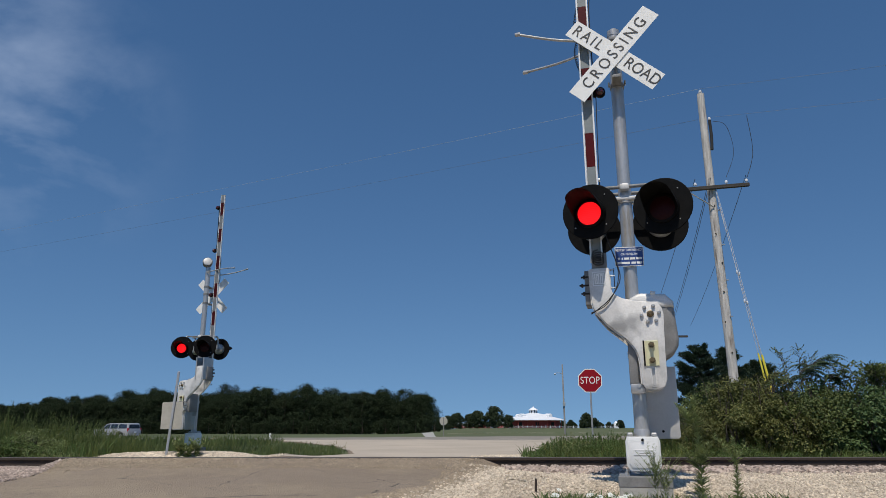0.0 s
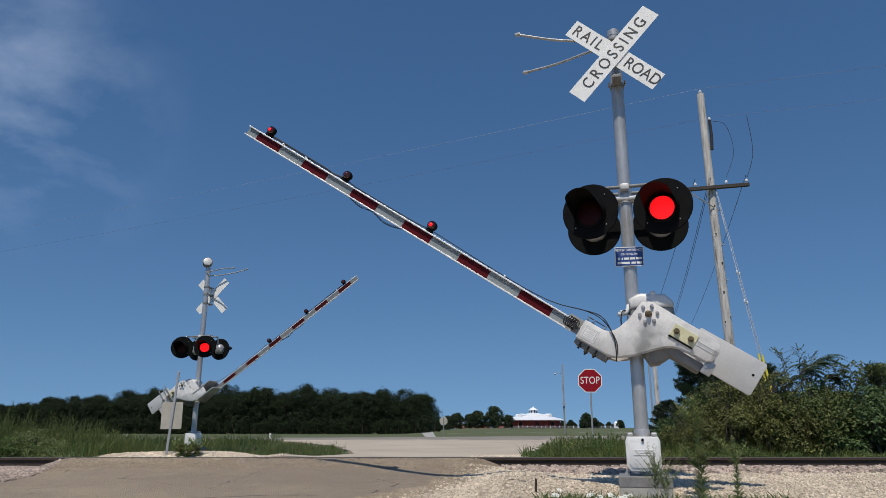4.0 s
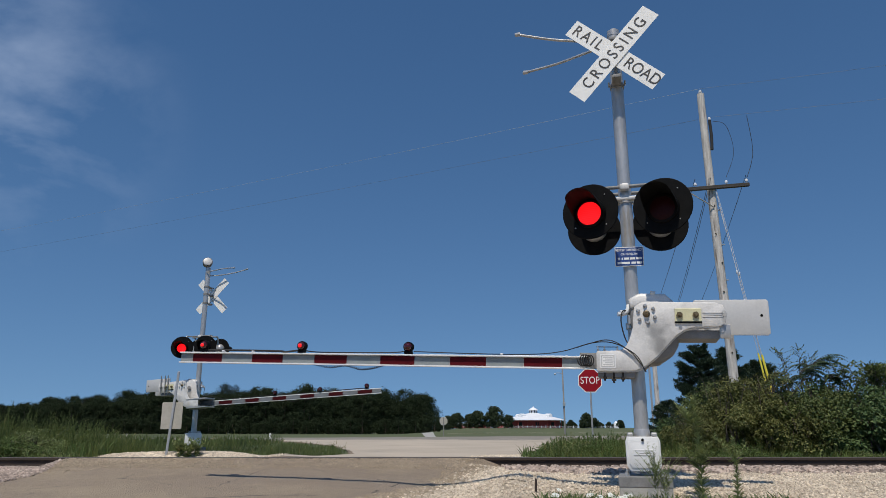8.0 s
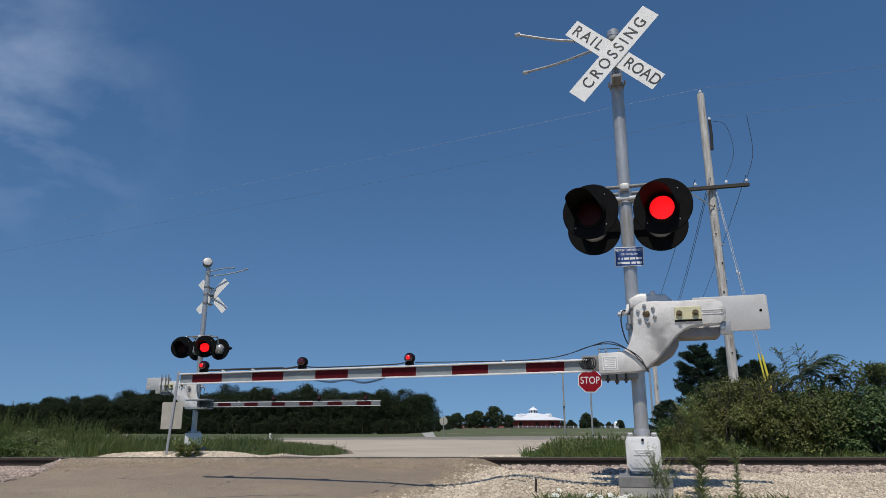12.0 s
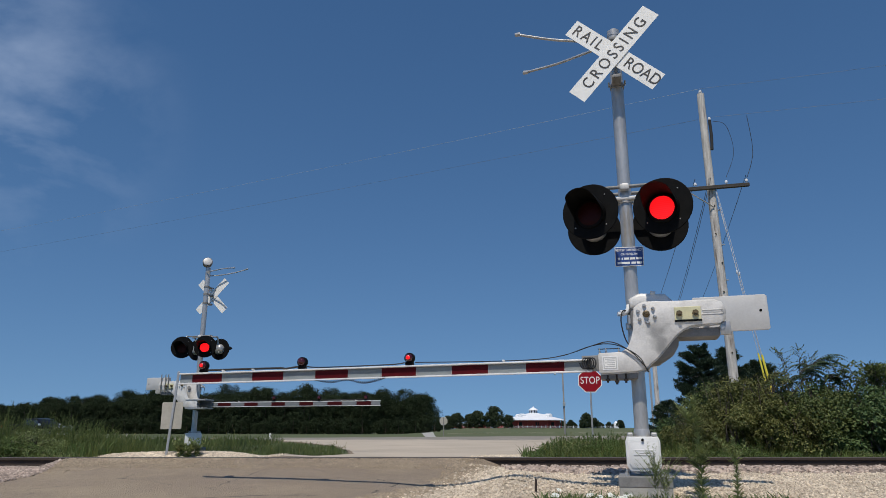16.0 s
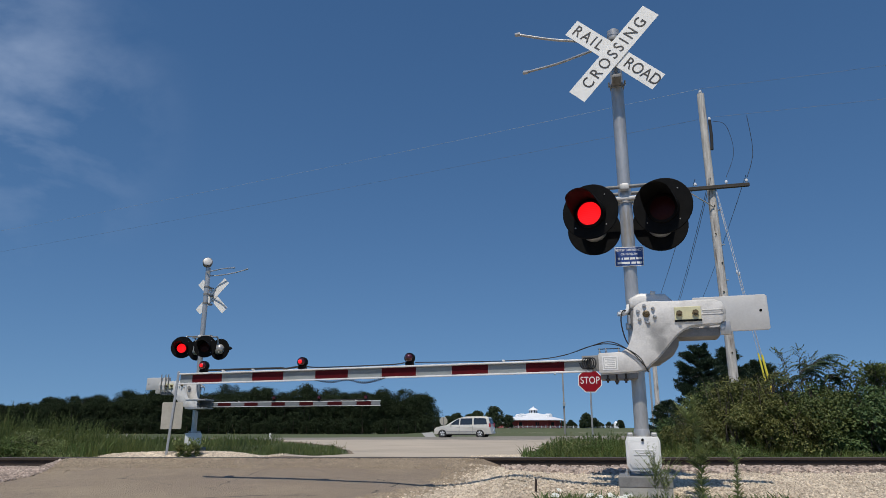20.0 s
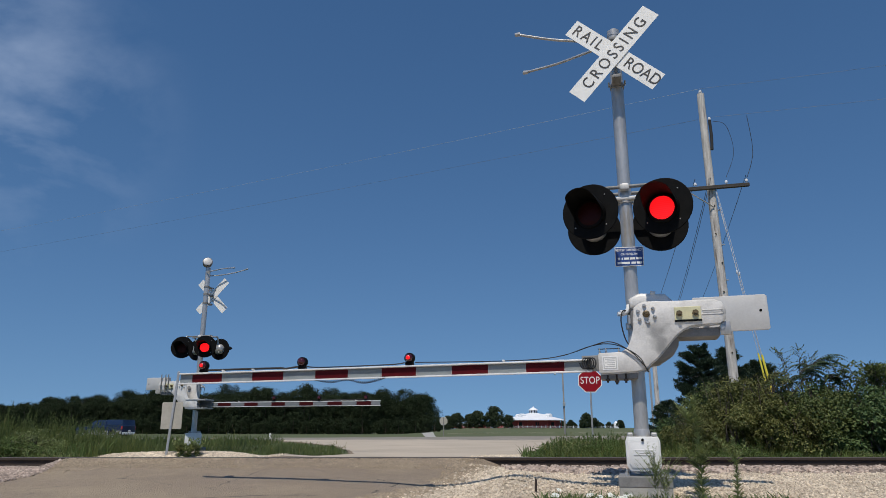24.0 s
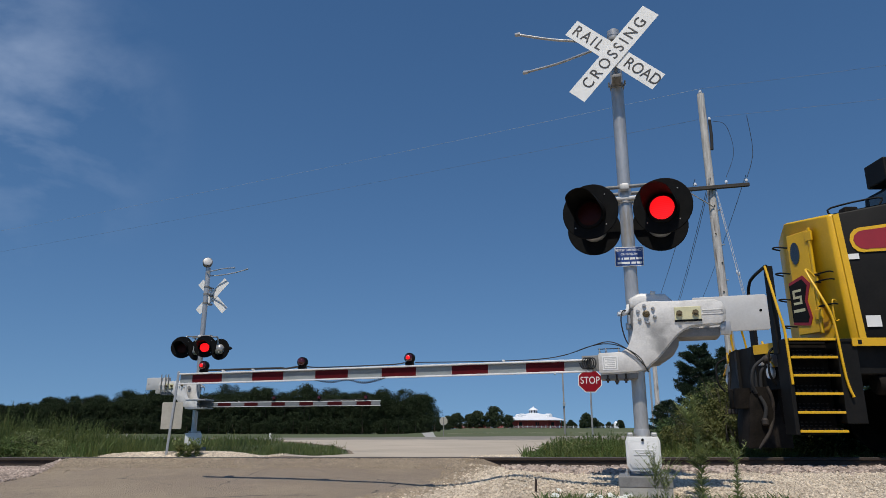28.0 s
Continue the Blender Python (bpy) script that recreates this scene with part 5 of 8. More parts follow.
for k, (top, foot) in enumerate((((0.05, 7.75), (8.98, 18.6)), ((0.08, 7.7), (9.25, 18.9)), ((0.10, 7.2), (9.25, 18.9)))):
    a, b = Vector((POLE.x + top[0], 19.85, top[1])), Vector((foot[0], foot[1], -0.3))
    wire("guy_wire", "pale guy wire bracing the pole", [a, a.lerp(b, 0.5), b], 0.010, "wire_pale")
    if k < 2:
        bm = bmesh.new()
        tube(bm, a.lerp(b, 0.66), a.lerp(b, 0.99), 0.032 if k else 0.026, n=8)
        tagged(part("guy_guard", bm, "guy_yellow", None, smooth=50), "bright yellow plastic guy wire guard", "guy guard")
        for f in (0.36, 0.47):
            c = a.lerp(b, f)
            bm = closed([(0.012, -0.06), (0.026, -0.04), (0.026, 0.04), (0.012, 0.06)], Matrix.Translation(c), 10)
            tagged(part("strain_insulator", bm, "head_lamp", None, smooth=50), "pale strain insulator on the guy wire", "insulator")

# a pair of slim pale poles behind the near mast
for xx, yy, top in ((12.02, 40.0, 5.4),):
    p = thing("marker_pole", "slim pale metal pole in the brush", "pole", pose(xx, yy, -0.3))
    part("shaft", closed([(0.06, 0.0), (0.055, top), (0.02, top + 0.02)], n=12), "galv", p, smooth=50)
p = thing("utility_pole", "far wooden utility pole with a crossarm behind the brush", "utility pole", pose(12.96, 42.0, -0.4))
part("pole", closed([(0.15, 0.0), (0.13, 5.0), (0.11, 7.2), (0.05, 7.25)], n=14), "wood_pole", p, smooth=60)
part("crossarm", box(bmesh.new(), -0.75, 2.2, -0.06, 0.06, 6.25, 6.37, bevel=0.01), "wood_dark", p)
p = thing("light_pole", "thin grey pole with a small lamp beside the highway", "pole", pose(15.3, 88.0, -0.5))
part("shaft", closed([(0.12, 0.0), (0.08, 8.8), (0.03, 8.85)], n=12), "pole_grey", p, smooth=50)
bm = bmesh.new()
pipe(bm, smooth_line([(0, 0, 7.6), (-0.5, 0, 7.75), (-0.95, 0, 7.7)], 4), 0.03, 6)
part("lamp_arm", bm, "galv", p)
part("lamp_head", closed([(0.10, -0.10), (0.16, 0.0), (0.08, 0.1)], pose(-0.95, 0, 7.62), 12), "head_lamp", p, "pale lamp head", 50)
part("meter_box", box(bmesh.new(), -0.16, 0.16, -0.25, -0.1, 3.6, 4.1, bevel=0.02), "galv", p)


def octagon(bm, r, y0, y1):
    return slab(bm, [(r * math.cos(radians(22.5 + 45 * k)), r * math.sin(radians(22.5 + 45 * k))) for k in range(8)], y0, y1, 0.002)


def stop_sign(m, across, height, label, post_r=0.028):
    s = thing("stop_sign", label, "stop sign", m, group="stop signs")
    R = across / 2 / math.cos(radians(22.5))
    bm = bmesh.new()
    tube(bm, (0, 0.03, 0), (0, 0.03, height + across * 0.45), post_r, n=8)
    part("post", bm, "pole_grey" if post_r > 0.04 else "galv", s, "thin steel post")
    plate = part("plate", octagon(bmesh.new(), R, -0.002, 0.006), "sign_white", s, "white border", at=pose(0, 0, height))
    part("face", octagon(bmesh.new(), R * 0.93, -0.006, -0.002), "sign_red", plate, "red sheeting")
    part("plate_back", octagon(bmesh.new(), R * 0.99, 0.006, 0.009), "sign_back", plate, "bare metal back")
    letters("STOP", across * 0.43, "sign_white", plate, pose(0, -0.008, 0.0, 90, 0, 0), width=0.80, depth=0.001, bold=0.0)
    return s


stop_sign(pose(4.69, 22.0, -0.25, 0, 0, -10), 0.74, 2.14, "red octagonal stop sign on a thin post in the grass")
stop_sign(pose(0.06, 72.0, -0.4, 0, 0, 175), 0.80, 1.52, "grey back of a stop sign across the highway", 0.05)

p = thing("road_sign", "leaning post with a sign seen from behind", "sign", pose(-5.26, 13.45, -0.12, 0, 3.2, 0))
bm = slab(bmesh.new(), [(-0.022, 0), (0.022, 0), (0.022, 1.62), (-0.022, 1.62)], -0.012, 0.012, 0.003)
part("post", bm, "galv", p, "galvanised steel post")
bm = slab(bmesh.new(), [(-0.22, 0.48), (0.20, 0.48), (0.22, 0.50), (0.22, 0.98), (0.20, 1.0), (-0.20, 1.0), (-0.22, 0.98)], 0.014, 0.02, 0.001)
part("plate", bm, "sign_back", p, "dull aluminium sign back", at=pose(0.037, 0, 0.065, 0, -4, 0) @ Matrix.Diagonal((0.91, 1, 0.97, 1)))
for zz in (0.58, 0.92):
    part("bolt", closed([(0.012, 0), (0.008, 0.008)], pose(0, -0.014, zz, 90, 0, 0), 8), "galv", p)
for k, (xx, yy) in enumerate(((-9.83, 40.0), (-34, 70), (-31, 69), (-24, 66))):
    h = 0.40 if k == 0 else 0.5
    q = thing("marker_post", "short white roadside marker post in the grass", "post", pose(xx, yy, gz(xx, yy) - 0.05), group="marker posts")
    part("shaft", closed([(0.06, 0.0), (0.06, h), (0.04, h + 0.03)], n=10), "white_paint" if k == 0 else "sign_back", q)


# ---------------------------------------------------------------- far buildings
def round_barn(x, y, z):
    b = thing("round_barn", "large red round barn with a white metal roof and cupola", "barn", pose(x, y, z))
    n = 24
    R = 14.4
    bm = bmesh.new()
    turned(bm, [(R, 0), (R, 4.0)], n=n)
    part("wall", bm, "barn_red", b, "red boarded wall")
    bm = bmesh.new()
    turned(bm, [(R + 3.2, 4.0), (R + 3.2, 4.25), (10.5, 6.0), (4.2, 7.6), (2.2, 8.0)], n=n)
    roof = part("roof", bm, "roof_white", b, "white metal roof")
    bm = bmesh.new()
    turned(bm, [(2.1, 7.6), (2.1, 9.6)], n=12)
    cup = part("cupola", bm, "roof_white", b, "white cupola")
    bm = bmesh.new()
    turned(bm, [(2.7, 9.5), (1.6, 10.4), (0.4, 11.1), (0.06, 11.7)], n=12)
    part("cupola_roof", bm, "roof_white", cup)
    for k in range(8):
        t = radians(45 * k + 10)
        part("louvre", box(bmesh.new(), -0.4, 0.4, -0.05, 0.05, 8.2, 9.3), "dark_gap", cup, at=pose(2.1 * math.cos(t), 2.1 * math.sin(t), 0, 0, 0, math.degrees(t) + 90))
    for k in range(4):
        t = radians(90 * k + 45)
        bm = slab(bmesh.new(), [(-1.3, 5.6), (1.3, 5.6), (1.3, 6.9), (0, 7.6), (-1.3, 6.9)], -1.7, 1.7)
        part("dormer", bm, "roof_white", roof, at=pose(10.0 * math.cos(t), 10.0 * math.sin(t), 0, 0, 0, math.degrees(t) + 90))
    for k in range(20):
        t = radians(18 * k)
        if k % 2:
            part("window", box(bmesh.new(), -0.9, 0.9, -0.06, 0.06, 1.0, 3.0), "dark_gap", b, "panel painted as a shaded opening", at=pose(R * math.cos(t), R * math.sin(t), 0, 0, 0, math.degrees(t) + 90))
        part("porch_post", box(bmesh.new(), -0.12, 0.12, -0.14, 0.14, 0, 4.1), "barn_red", b, at=pose((R + 2.2) * math.cos(t), (R + 2.2) * math.sin(t), 0))
    return b


round_barn(49.5, 382.0, 0.3)
for x, y, w, d, h in ((16, 420, 12, 7, 3.2), (24, 415, 9, 6, 3.4), (9.5, 430, 8, 6, 3.0), (38, 430, 10, 7, 4.0)):
    s = thing("farm_shed", "low farm shed with a pale roof", "shed", pose(x, y, 0.3), group="farm sheds")
    part("wall", box(bmesh.new(), -w / 2, w / 2, -d / 2, d / 2, 0, h * 0.6), "barn_red", s, "red boarded wall")
    bm = slab(bmesh.new(), [(-d / 2 - 0.3, h * 0.58), (d / 2 + 0.3, h * 0.58), (0, h)], -w / 2 - 0.3, w / 2 + 0.3)
    part("roof", bm, "roof_white", s, "pale metal roof", at=pose(0, 0, 0, 0, 0, 90))
s = thing("white_silo", "small white round-topped storage tank", "silo", pose(92, 372, 0.2))
part("body", closed([(1.3, 0), (1.3, 2.6), (0.8, 3.4), (0.2, 3.8)], n=16), "roof_white", s, smooth=50)
f = thing("board_fence", "long white board fence across the far field", "fence", pose(52, 366, 0.3))
for k in range(36):
    part("post", box(bmesh.new(), k * 2.4 - 44, k * 2.4 - 43.8, -0.1, 0.1, 0, 1.3), "roof_white", f)
for k in range(2):
    part("rail", box(bmesh.new(), -44, 40.2, -0.13, -0.1, 0.45 + 0.5 * k, 0.56 + 0.5 * k), "roof_white", f)


def drive_place(u, v):
    k = (v - 66) / 74
    return (-1.65 - 2.65 * k) * (1 - u) + (-0.69 - 1.23 * k) * u, v


sheet("driveway", steps((0, 1, 6)), steps((62, 80, 10), (80, 205, 20)), drive_place, "concrete", "pale concrete farm drive beyond the highway", "driveway", lift=0.03)
sheet("farm_lane", steps((0.5, 32, 24)), steps((106.2, 108.0, 3)), lambda u, v: (u, v + 0.06 * u), "apron", "pale dusty lane across the far meadow", "lane", lift=0.03)
# ---------------------------------------------------------------- plants
def leaves_mesh(name, items, material):
    """items: (place, direction, normal, length, width): a folded leaf each, in one mesh."""
    verts, faces = [], []
    for p, d, nrm, ln, w in items:
        d = d.normalized()
        s = d.cross(nrm)
        s = s.normalized() if s.length > 1e-4 else d.orthogonal().normalized()
        up = s.cross(d)
        k = len(verts)
        mid = p + d * ln * 0.45
        verts += [p, mid + s * w * 0.5 + up * w * 0.12, p + d * ln - up * ln * 0.06, mid - s * w * 0.5 + up * w * 0.12]
        faces += [(k, k + 1, k + 2), (k, k + 2, k + 3)]
    me = bpy.data.meshes.new(name)
    me.from_pydata(verts, [], faces)
    for key in (material if isinstance(material, (list, tuple)) else [material]):
        me.materials.append(M[key])
    return me


def rand_dir(rnd, up=0.0):
    v = Vector((rnd.gauss(0, 1), rnd.gauss(0, 1), rnd.gauss(0, 1) + up))
    return v.normalized() if v.length > 1e-3 else Vector((0, 0, 1))


def tree_meshes(seed, height, radius, crown_from, n_clumps, per, leaf, material, squash=0.8, flat=0.9):
    """Trunk with limbs, and a crown of many leaf clumps with gaps and an uneven outline."""
    rnd = random.Random(seed)
    bm = bmesh.new()
    pipe(bm, [(0, 0, -0.3), (0.05, 0, height * 0.3), (-0.05, 0.04, height * 0.62), (0, 0, height * 0.85)], [height * 0.024, height * 0.019, height * 0.012, height * 0.004], 8)
    items = []
    for i in range(n_clumps):
        z = crown_from + (height - crown_from) * rnd.random() ** 0.85
        f = (z - crown_from) / (height - crown_from)
        rr = radius * math.sqrt(max(0.05, 1 - (2 * f - 0.75) ** 2 / 1.7)) * rnd.uniform(0.35, 1.05)
        t = rnd.uniform(0, 6.283)
        c = Vector((rr * math.cos(t), rr * math.sin(t), z))
        if i % 4 == 0:
            tube(bm, (0, 0, max(crown_from * 0.7, z - rr * 0.6)), c, height * 0.006, height * 0.0015, n=5)
        cr = radius * rnd.uniform(0.16, 0.34)
        for _ in range(per):
            o = rand_dir(rnd)
            p = c + Vector((o.x * cr, o.y * cr, o.z * cr * squash)) * rnd.uniform(0.5, 1.0)
            d = rand_dir(rnd, -0.2)
            items.append((p, d - o * d.dot(o) * flat, o + Vector((0, 0, 0.5 if flat else 0.8)) + rand_dir(rnd) * 0.5, leaf * rnd.uniform(0.6, 1.3), leaf * rnd.uniform(0.5, 0.9)))
    return mesh_of(bm, "bark", 60), leaves_mesh("crown", items, material)


def plant_trees(kind, label, protos, spots, group):
    for i, (x, y, s, turn) in enumerate(spots):
        trunk, crown = protos[i % len(protos)]
        t = thing(kind, label, "tree", pose(x, y, gz(x, y) - 0.1, 0, 0, turn) @ Matrix.Diagonal((s, s, s * (0.92 + 0.16 * ((i * 7) % 10) / 10), 1)), group=group)
        part("trunk", trunk, None, t)
        part("crown", crown, None, t)


rnd = random.Random(11)
forest_protos = [tree_meshes(100 + k, 12.0, 5.2, 0.8, 130, 62, 0.36, "forest") for k in range(6)]
shrub_protos = [tree_meshes(120 + k, 4.2, 2.6, 0.2, 44, 46, 0.27, "forest") for k in range(3)]
spots, low = [], []
for row in range(3):
    for k in range(50):
        f = (k + 0.33 * row) / 50
        x = -6.0 - 165 * f - row * 2.5 + rnd.uniform(-1.6, 1.6)
        y = 203 + 26 * f + row * 6.5 + rnd.uniform(-2, 2)
        s = 0.945 + 0.05 * math.sin(k * 0.55 + row * 2) + rnd.uniform(-0.09, 0.09) + (0.14 if (k * 7 + row) % 11 == 0 else 0)
        s *= 1 - 0.27 * ease(0.50, 0.92, f)
        if f < 0.05:
            s *= 0.84
        spots.append((x, y, s, rnd.uniform(0, 360)))
spots += [(-7.2, 204, 0.98, 40), (-11.5, 206, 1.0, 200), (-5.2, 208, 0.85, 300)]
for k in range(64):
    f = k / 63
    low.append((-2.0 - 170 * f + rnd.uniform(-1, 1), 197 + 26 * f + rnd.uniform(-1.5, 1.5), rnd.uniform(0.75, 1.2), rnd.uniform(0, 360)))
plant_trees("forest_tree", "dense dark green broadleaf tree at the wood's edge", forest_protos, spots, "trees of the wood")
plant_trees("forest_shrub", "dark green undergrowth at the wood's edge", shrub_protos, low, "undergrowth of the wood")
far_protos = [tree_meshes(140 + k, 9.0, 4.2, 0.6, 150, 80, 0.46, "field_leaf") for k in range(3)]
plant_trees("field_tree", "round dark green tree standing in the far field", far_protos,
            [(-2.6, 350, 0.62, 0), (2.5, 353, 0.72, 110), (7, 352, 0.85, 20), (17.5, 352, 0.98, 70), (25.5, 350, 1.08, 130), (33.5, 360, 0.72, 200), (13.5, 356, 0.8, 250), (72, 352, 0.75, 10), (77, 356, 0.55, 80), (89, 352, 0.45, 150), (68, 372, 0.5, 220), (65, 400, 0.45, 0), (69, 402, 0.42, 40), (75, 404, 0.40, 90), (80, 400, 0.42, 140), (85, 405, 0.36, 190), (96, 405, 0.40, 240), (100, 400, 0.34, 290), (92, 410, 0.36, 320)] + [(62 + 3.1 * k, 408 + (k % 3), 0.26 + 0.06 * ((k * 5) % 4) / 4, 53 * k) for k in range(15)], "field trees")


def conifer(x, y, height, radius, seed, label):
    rnd = random.Random(seed)
    t = thing("pine_tree", label, "tree", pose(x, y, gz(x, y) - 0.1), group="pine trees")
    bm = bmesh.new()
    pipe(bm, [(0, 0, -0.2), (0.02, 0, height * 0.5), (0, 0, height)], [0.10, 0.06, 0.012], 8)
    items = []
    z = 0.25
    while z < height * 0.985:
        f = z / height
        for k in range(rnd.randint(6, 8)):
            a = rnd.uniform(0, 6.283)
            ln = radius * (1 - f) ** 0.75 * rnd.uniform(0.65, 1.1) + 0.12
            d = Vector((math.cos(a), math.sin(a), rnd.uniform(-0.08, 0.16) + 0.55 * f))
            tip = Vector((0, 0, z)) + d * ln
            tube(bm, (0, 0, z), tip, 0.014, 0.005, n=4, caps=False)
            m = max(4, int(ln * 9))
            flank = Vector((-math.sin(a), math.cos(a), 0))
            for j in range(m):
                u = 0.22 + 0.78 * j / m
                c = Vector((0, 0, z)) + d * ln * u + Vector((0, 0, 0.16 * ln * u ** 3))
                # side twigs, shorter towards the tip, each set with tufts of needles
                for s in (-1, 0, 1):
                    tw = (flank * s + d * 0.75 + Vector((0, 0, 0.18))).normalized()
                    tl = ln * (0.34 * (1.15 - u)) * rnd.uniform(0.7, 1.2) + 0.05 if s else 0.05
                    for q in range(3 if s else 1):
                        e = c + tw * tl * (q + 0.6) / 3
                        for _ in range(9):
                            side = rand_dir(rnd, 0.4)
                            items.append((e + side * 0.03, (side * 0.8 + tw * 0.9).normalized(), rand_dir(rnd, 1), rnd.uniform(0.11, 0.19), 0.022))
        z += rnd.uniform(0.24, 0.36) * (1.25 - 0.5 * f)
    part("trunk", bm, "bark", t)
    part("crown", leaves_mesh("needles", items, "pine"), None, t, "dark green needled crown")


conifer(11.2, 30.0, 4.25, 2.2, 5, "dark green pine behind the bushes")
conifer(13.3, 32.0, 4.35, 2.2, 6, "dark green pine behind the bushes")
conifer(10.6, 33.0, 2.0, 1.1, 7, "small dark pine behind the bushes")
conifer(15.4, 33.5, 3.9, 2.1, 8, "dark green pine behind the bushes")


def bush_meshes(seed, w, d, h, n, leaf, material):
    rnd = random.Random(seed)
    bm = bmesh.new()
    items = []
    stems = 16
    for k in range(stems):
        a = rnd.uniform(0, 6.283)
        base = Vector((rnd.gauss(0, w * 0.16), rnd.gauss(0, d * 0.16), -0.05))
        top = Vector((math.cos(a) * w * 0.42 * rnd.random(), math.sin(a) * d * 0.42 * rnd.random(), h * rnd.uniform(0.6, 1.05)))
        mid = base.lerp(top, 0.5) + Vector((0, 0, h * 0.12))
        pipe(bm, [base, mid, top, top + Vector((math.cos(a) * 0.25, math.sin(a) * 0.25, -0.05))], [0.014, 0.010, 0.006, 0.002], 5)
    clumps = []
    for _ in range(46):
        a, r = rnd.uniform(0, 6.283), math.sqrt(rnd.random())
        top = h * (1 - 0.45 * r * r) * (1 - 0.8 * rnd.random() ** 1.6)
        clumps.append((Vector((math.cos(a) * r * w * 0.5, math.sin(a) * r * d * 0.5, top)), rnd.uniform(0.10, 0.27)))
    for i in range(n):
        c, cr = clumps[rnd.randrange(len(clumps))]
        o = rand_dir(rnd, 0.45)
        p = c + Vector((o.x * 1.25, o.y * 1.25, o.z * 0.8)) * cr * rnd.uniform(0.6, 1.12)
        if p.z < 0.02:
            p.z = rnd.uniform(0.02, 0.2)
        items.append((p, (rand_dir(rnd, -0.35) + o * 0.6), o + Vector((0, 0, 1.0)), leaf * rnd.uniform(0.6, 1.35), leaf * rnd.uniform(0.45, 0.75)))
    # arching sprays past the outline
    for k in range(14):
        c, cr = clumps[rnd.randrange(len(clumps))]
        a = rnd.uniform(0, 6.283)
        d = Vector((math.cos(a) * 0.5, math.sin(a) * 0.5, 1))
        ln = rnd.uniform(0.25, 0.6)
        pts = [c + d * ln * u + Vector((math.cos(a), math.sin(a), -0.6)) * ln * 0.35 * u * u for u in (0, 0.35, 0.7, 1.0)]
        pipe(bm, pts, [0.006, 0.005, 0.003, 0.001], 4)
        for j in range(22):
            u = rnd.random()
            p = c + d * ln * u + Vector((math.cos(a), math.sin(a), -0.6)) * ln * 0.35 * u * u
            items.append((p, rand_dir(rnd, 0.1), rand_dir(rnd, 1.5), leaf * rnd.uniform(0.6, 1.2), leaf * 0.5))
    return mesh_of(bm, "bark", 60), leaves_mesh("leaves", items, material)


bush_a = [bush_meshes(200, 2.0, 1.5, 1.7, 7600, 0.066, "bush"), bush_meshes(201, 2.2, 1.6, 1.8, 8600, 0.060, "bush_warm"), bush_meshes(202, 1.8, 1.4, 1.6, 5600, 0.085, "bush_cool")]
for i, (x, y, s, sz, k) in enumerate(((5.05, 14.3, 0.55, 0.62, 1), (5.9, 14.4, 0.85, 0.95, 1), (6.75, 14.5, 1.0, 1.0, 1), (7.7, 14.3, 0.95, 1.0, 0), (8.6, 14.4, 1.0, 0.98, 2), (9.6, 14.6, 1.0, 0.84, 0), (10.8, 14.6, 1.0, 0.74, 2),
                                     (6.3, 15.7, 1.0, 1.08, 0), (7.4, 15.8, 1.1, 1.10, 1), (8.5, 15.9, 1.1, 1.12, 2), (9.7, 16.0, 1.1, 0.94, 0), (11.0, 16.0, 1.1, 0.82, 2), (12.2, 15.3, 1.0, 0.76, 0), (5.2, 15.6, 0.6, 0.6, 2), (8.4, 18.2, 1.0, 1.15, 1), (9.9, 18.0, 1.1, 0.96, 1))):
    st, lv = bush_a[k]
    b = thing("bush", "tangled green bramble bush behind the rails" if k != 1 else "yellow-green bramble bush behind the rails", "bush",
              pose(x, y, gz(x, y) - 0.03, 0, 0, i * 67) @ Matrix.Diagonal((s, s, sz, 1)), group="bushes beside the track")
    tagged(part("branchwork", st, None, b), kind="stuff")
    tagged(part("foliage", lv, None, b), kind="stuff")


low_protos = [bush_meshes(210, 1.5, 1.1, 0.85, 5000, 0.06, "weed"), bush_meshes(211, 1.4, 1.0, 0.7, 4600, 0.055, "weed_pale")]
for i, (x, y, s, sz) in enumerate(((-8.1, 13.15, 0.8, 0.6), (-8.9, 13.1, 0.9, 0.75), (-9.8, 13.1, 0.9, 0.8), (-10.6, 13.2, 0.9, 0.7), (-11.4, 13.2, 0.9, 0.8), (-7.3, 13.3, 0.6, 0.4), (2.1, 14.4, 0.55, 0.42), (2.6, 14.9, 0.7, 0.55), (3.2, 14.5, 0.6, 0.5), (-9.4, 13.5, 1.0, 1.0), (-10.9, 13.6, 1.0, 1.1), (-7.8, 13.6, 0.8, 0.8), (5.6, 13.6, 0.7, 0.5), (8.0, 13.6, 0.8, 0.36), (9.6, 13.5, 0.9, 0.5), (11.2, 13.5, 0.9, 0.5), (6.8, 13.6, 0.6, 0.3))):
    st, lv = low_protos[i % 2]
    b = thing("leafy_weeds", "low leafy green weeds beside the track", "weeds", pose(x, y, gz(x, y) - 0.03, 0, 0, i * 71) @ Matrix.Diagonal((s, s, sz, 1)), group="leafy weeds")
    tagged(part("branchwork", st, None, b), kind="stuff")
    tagged(part("foliage", lv, None, b), kind="stuff")


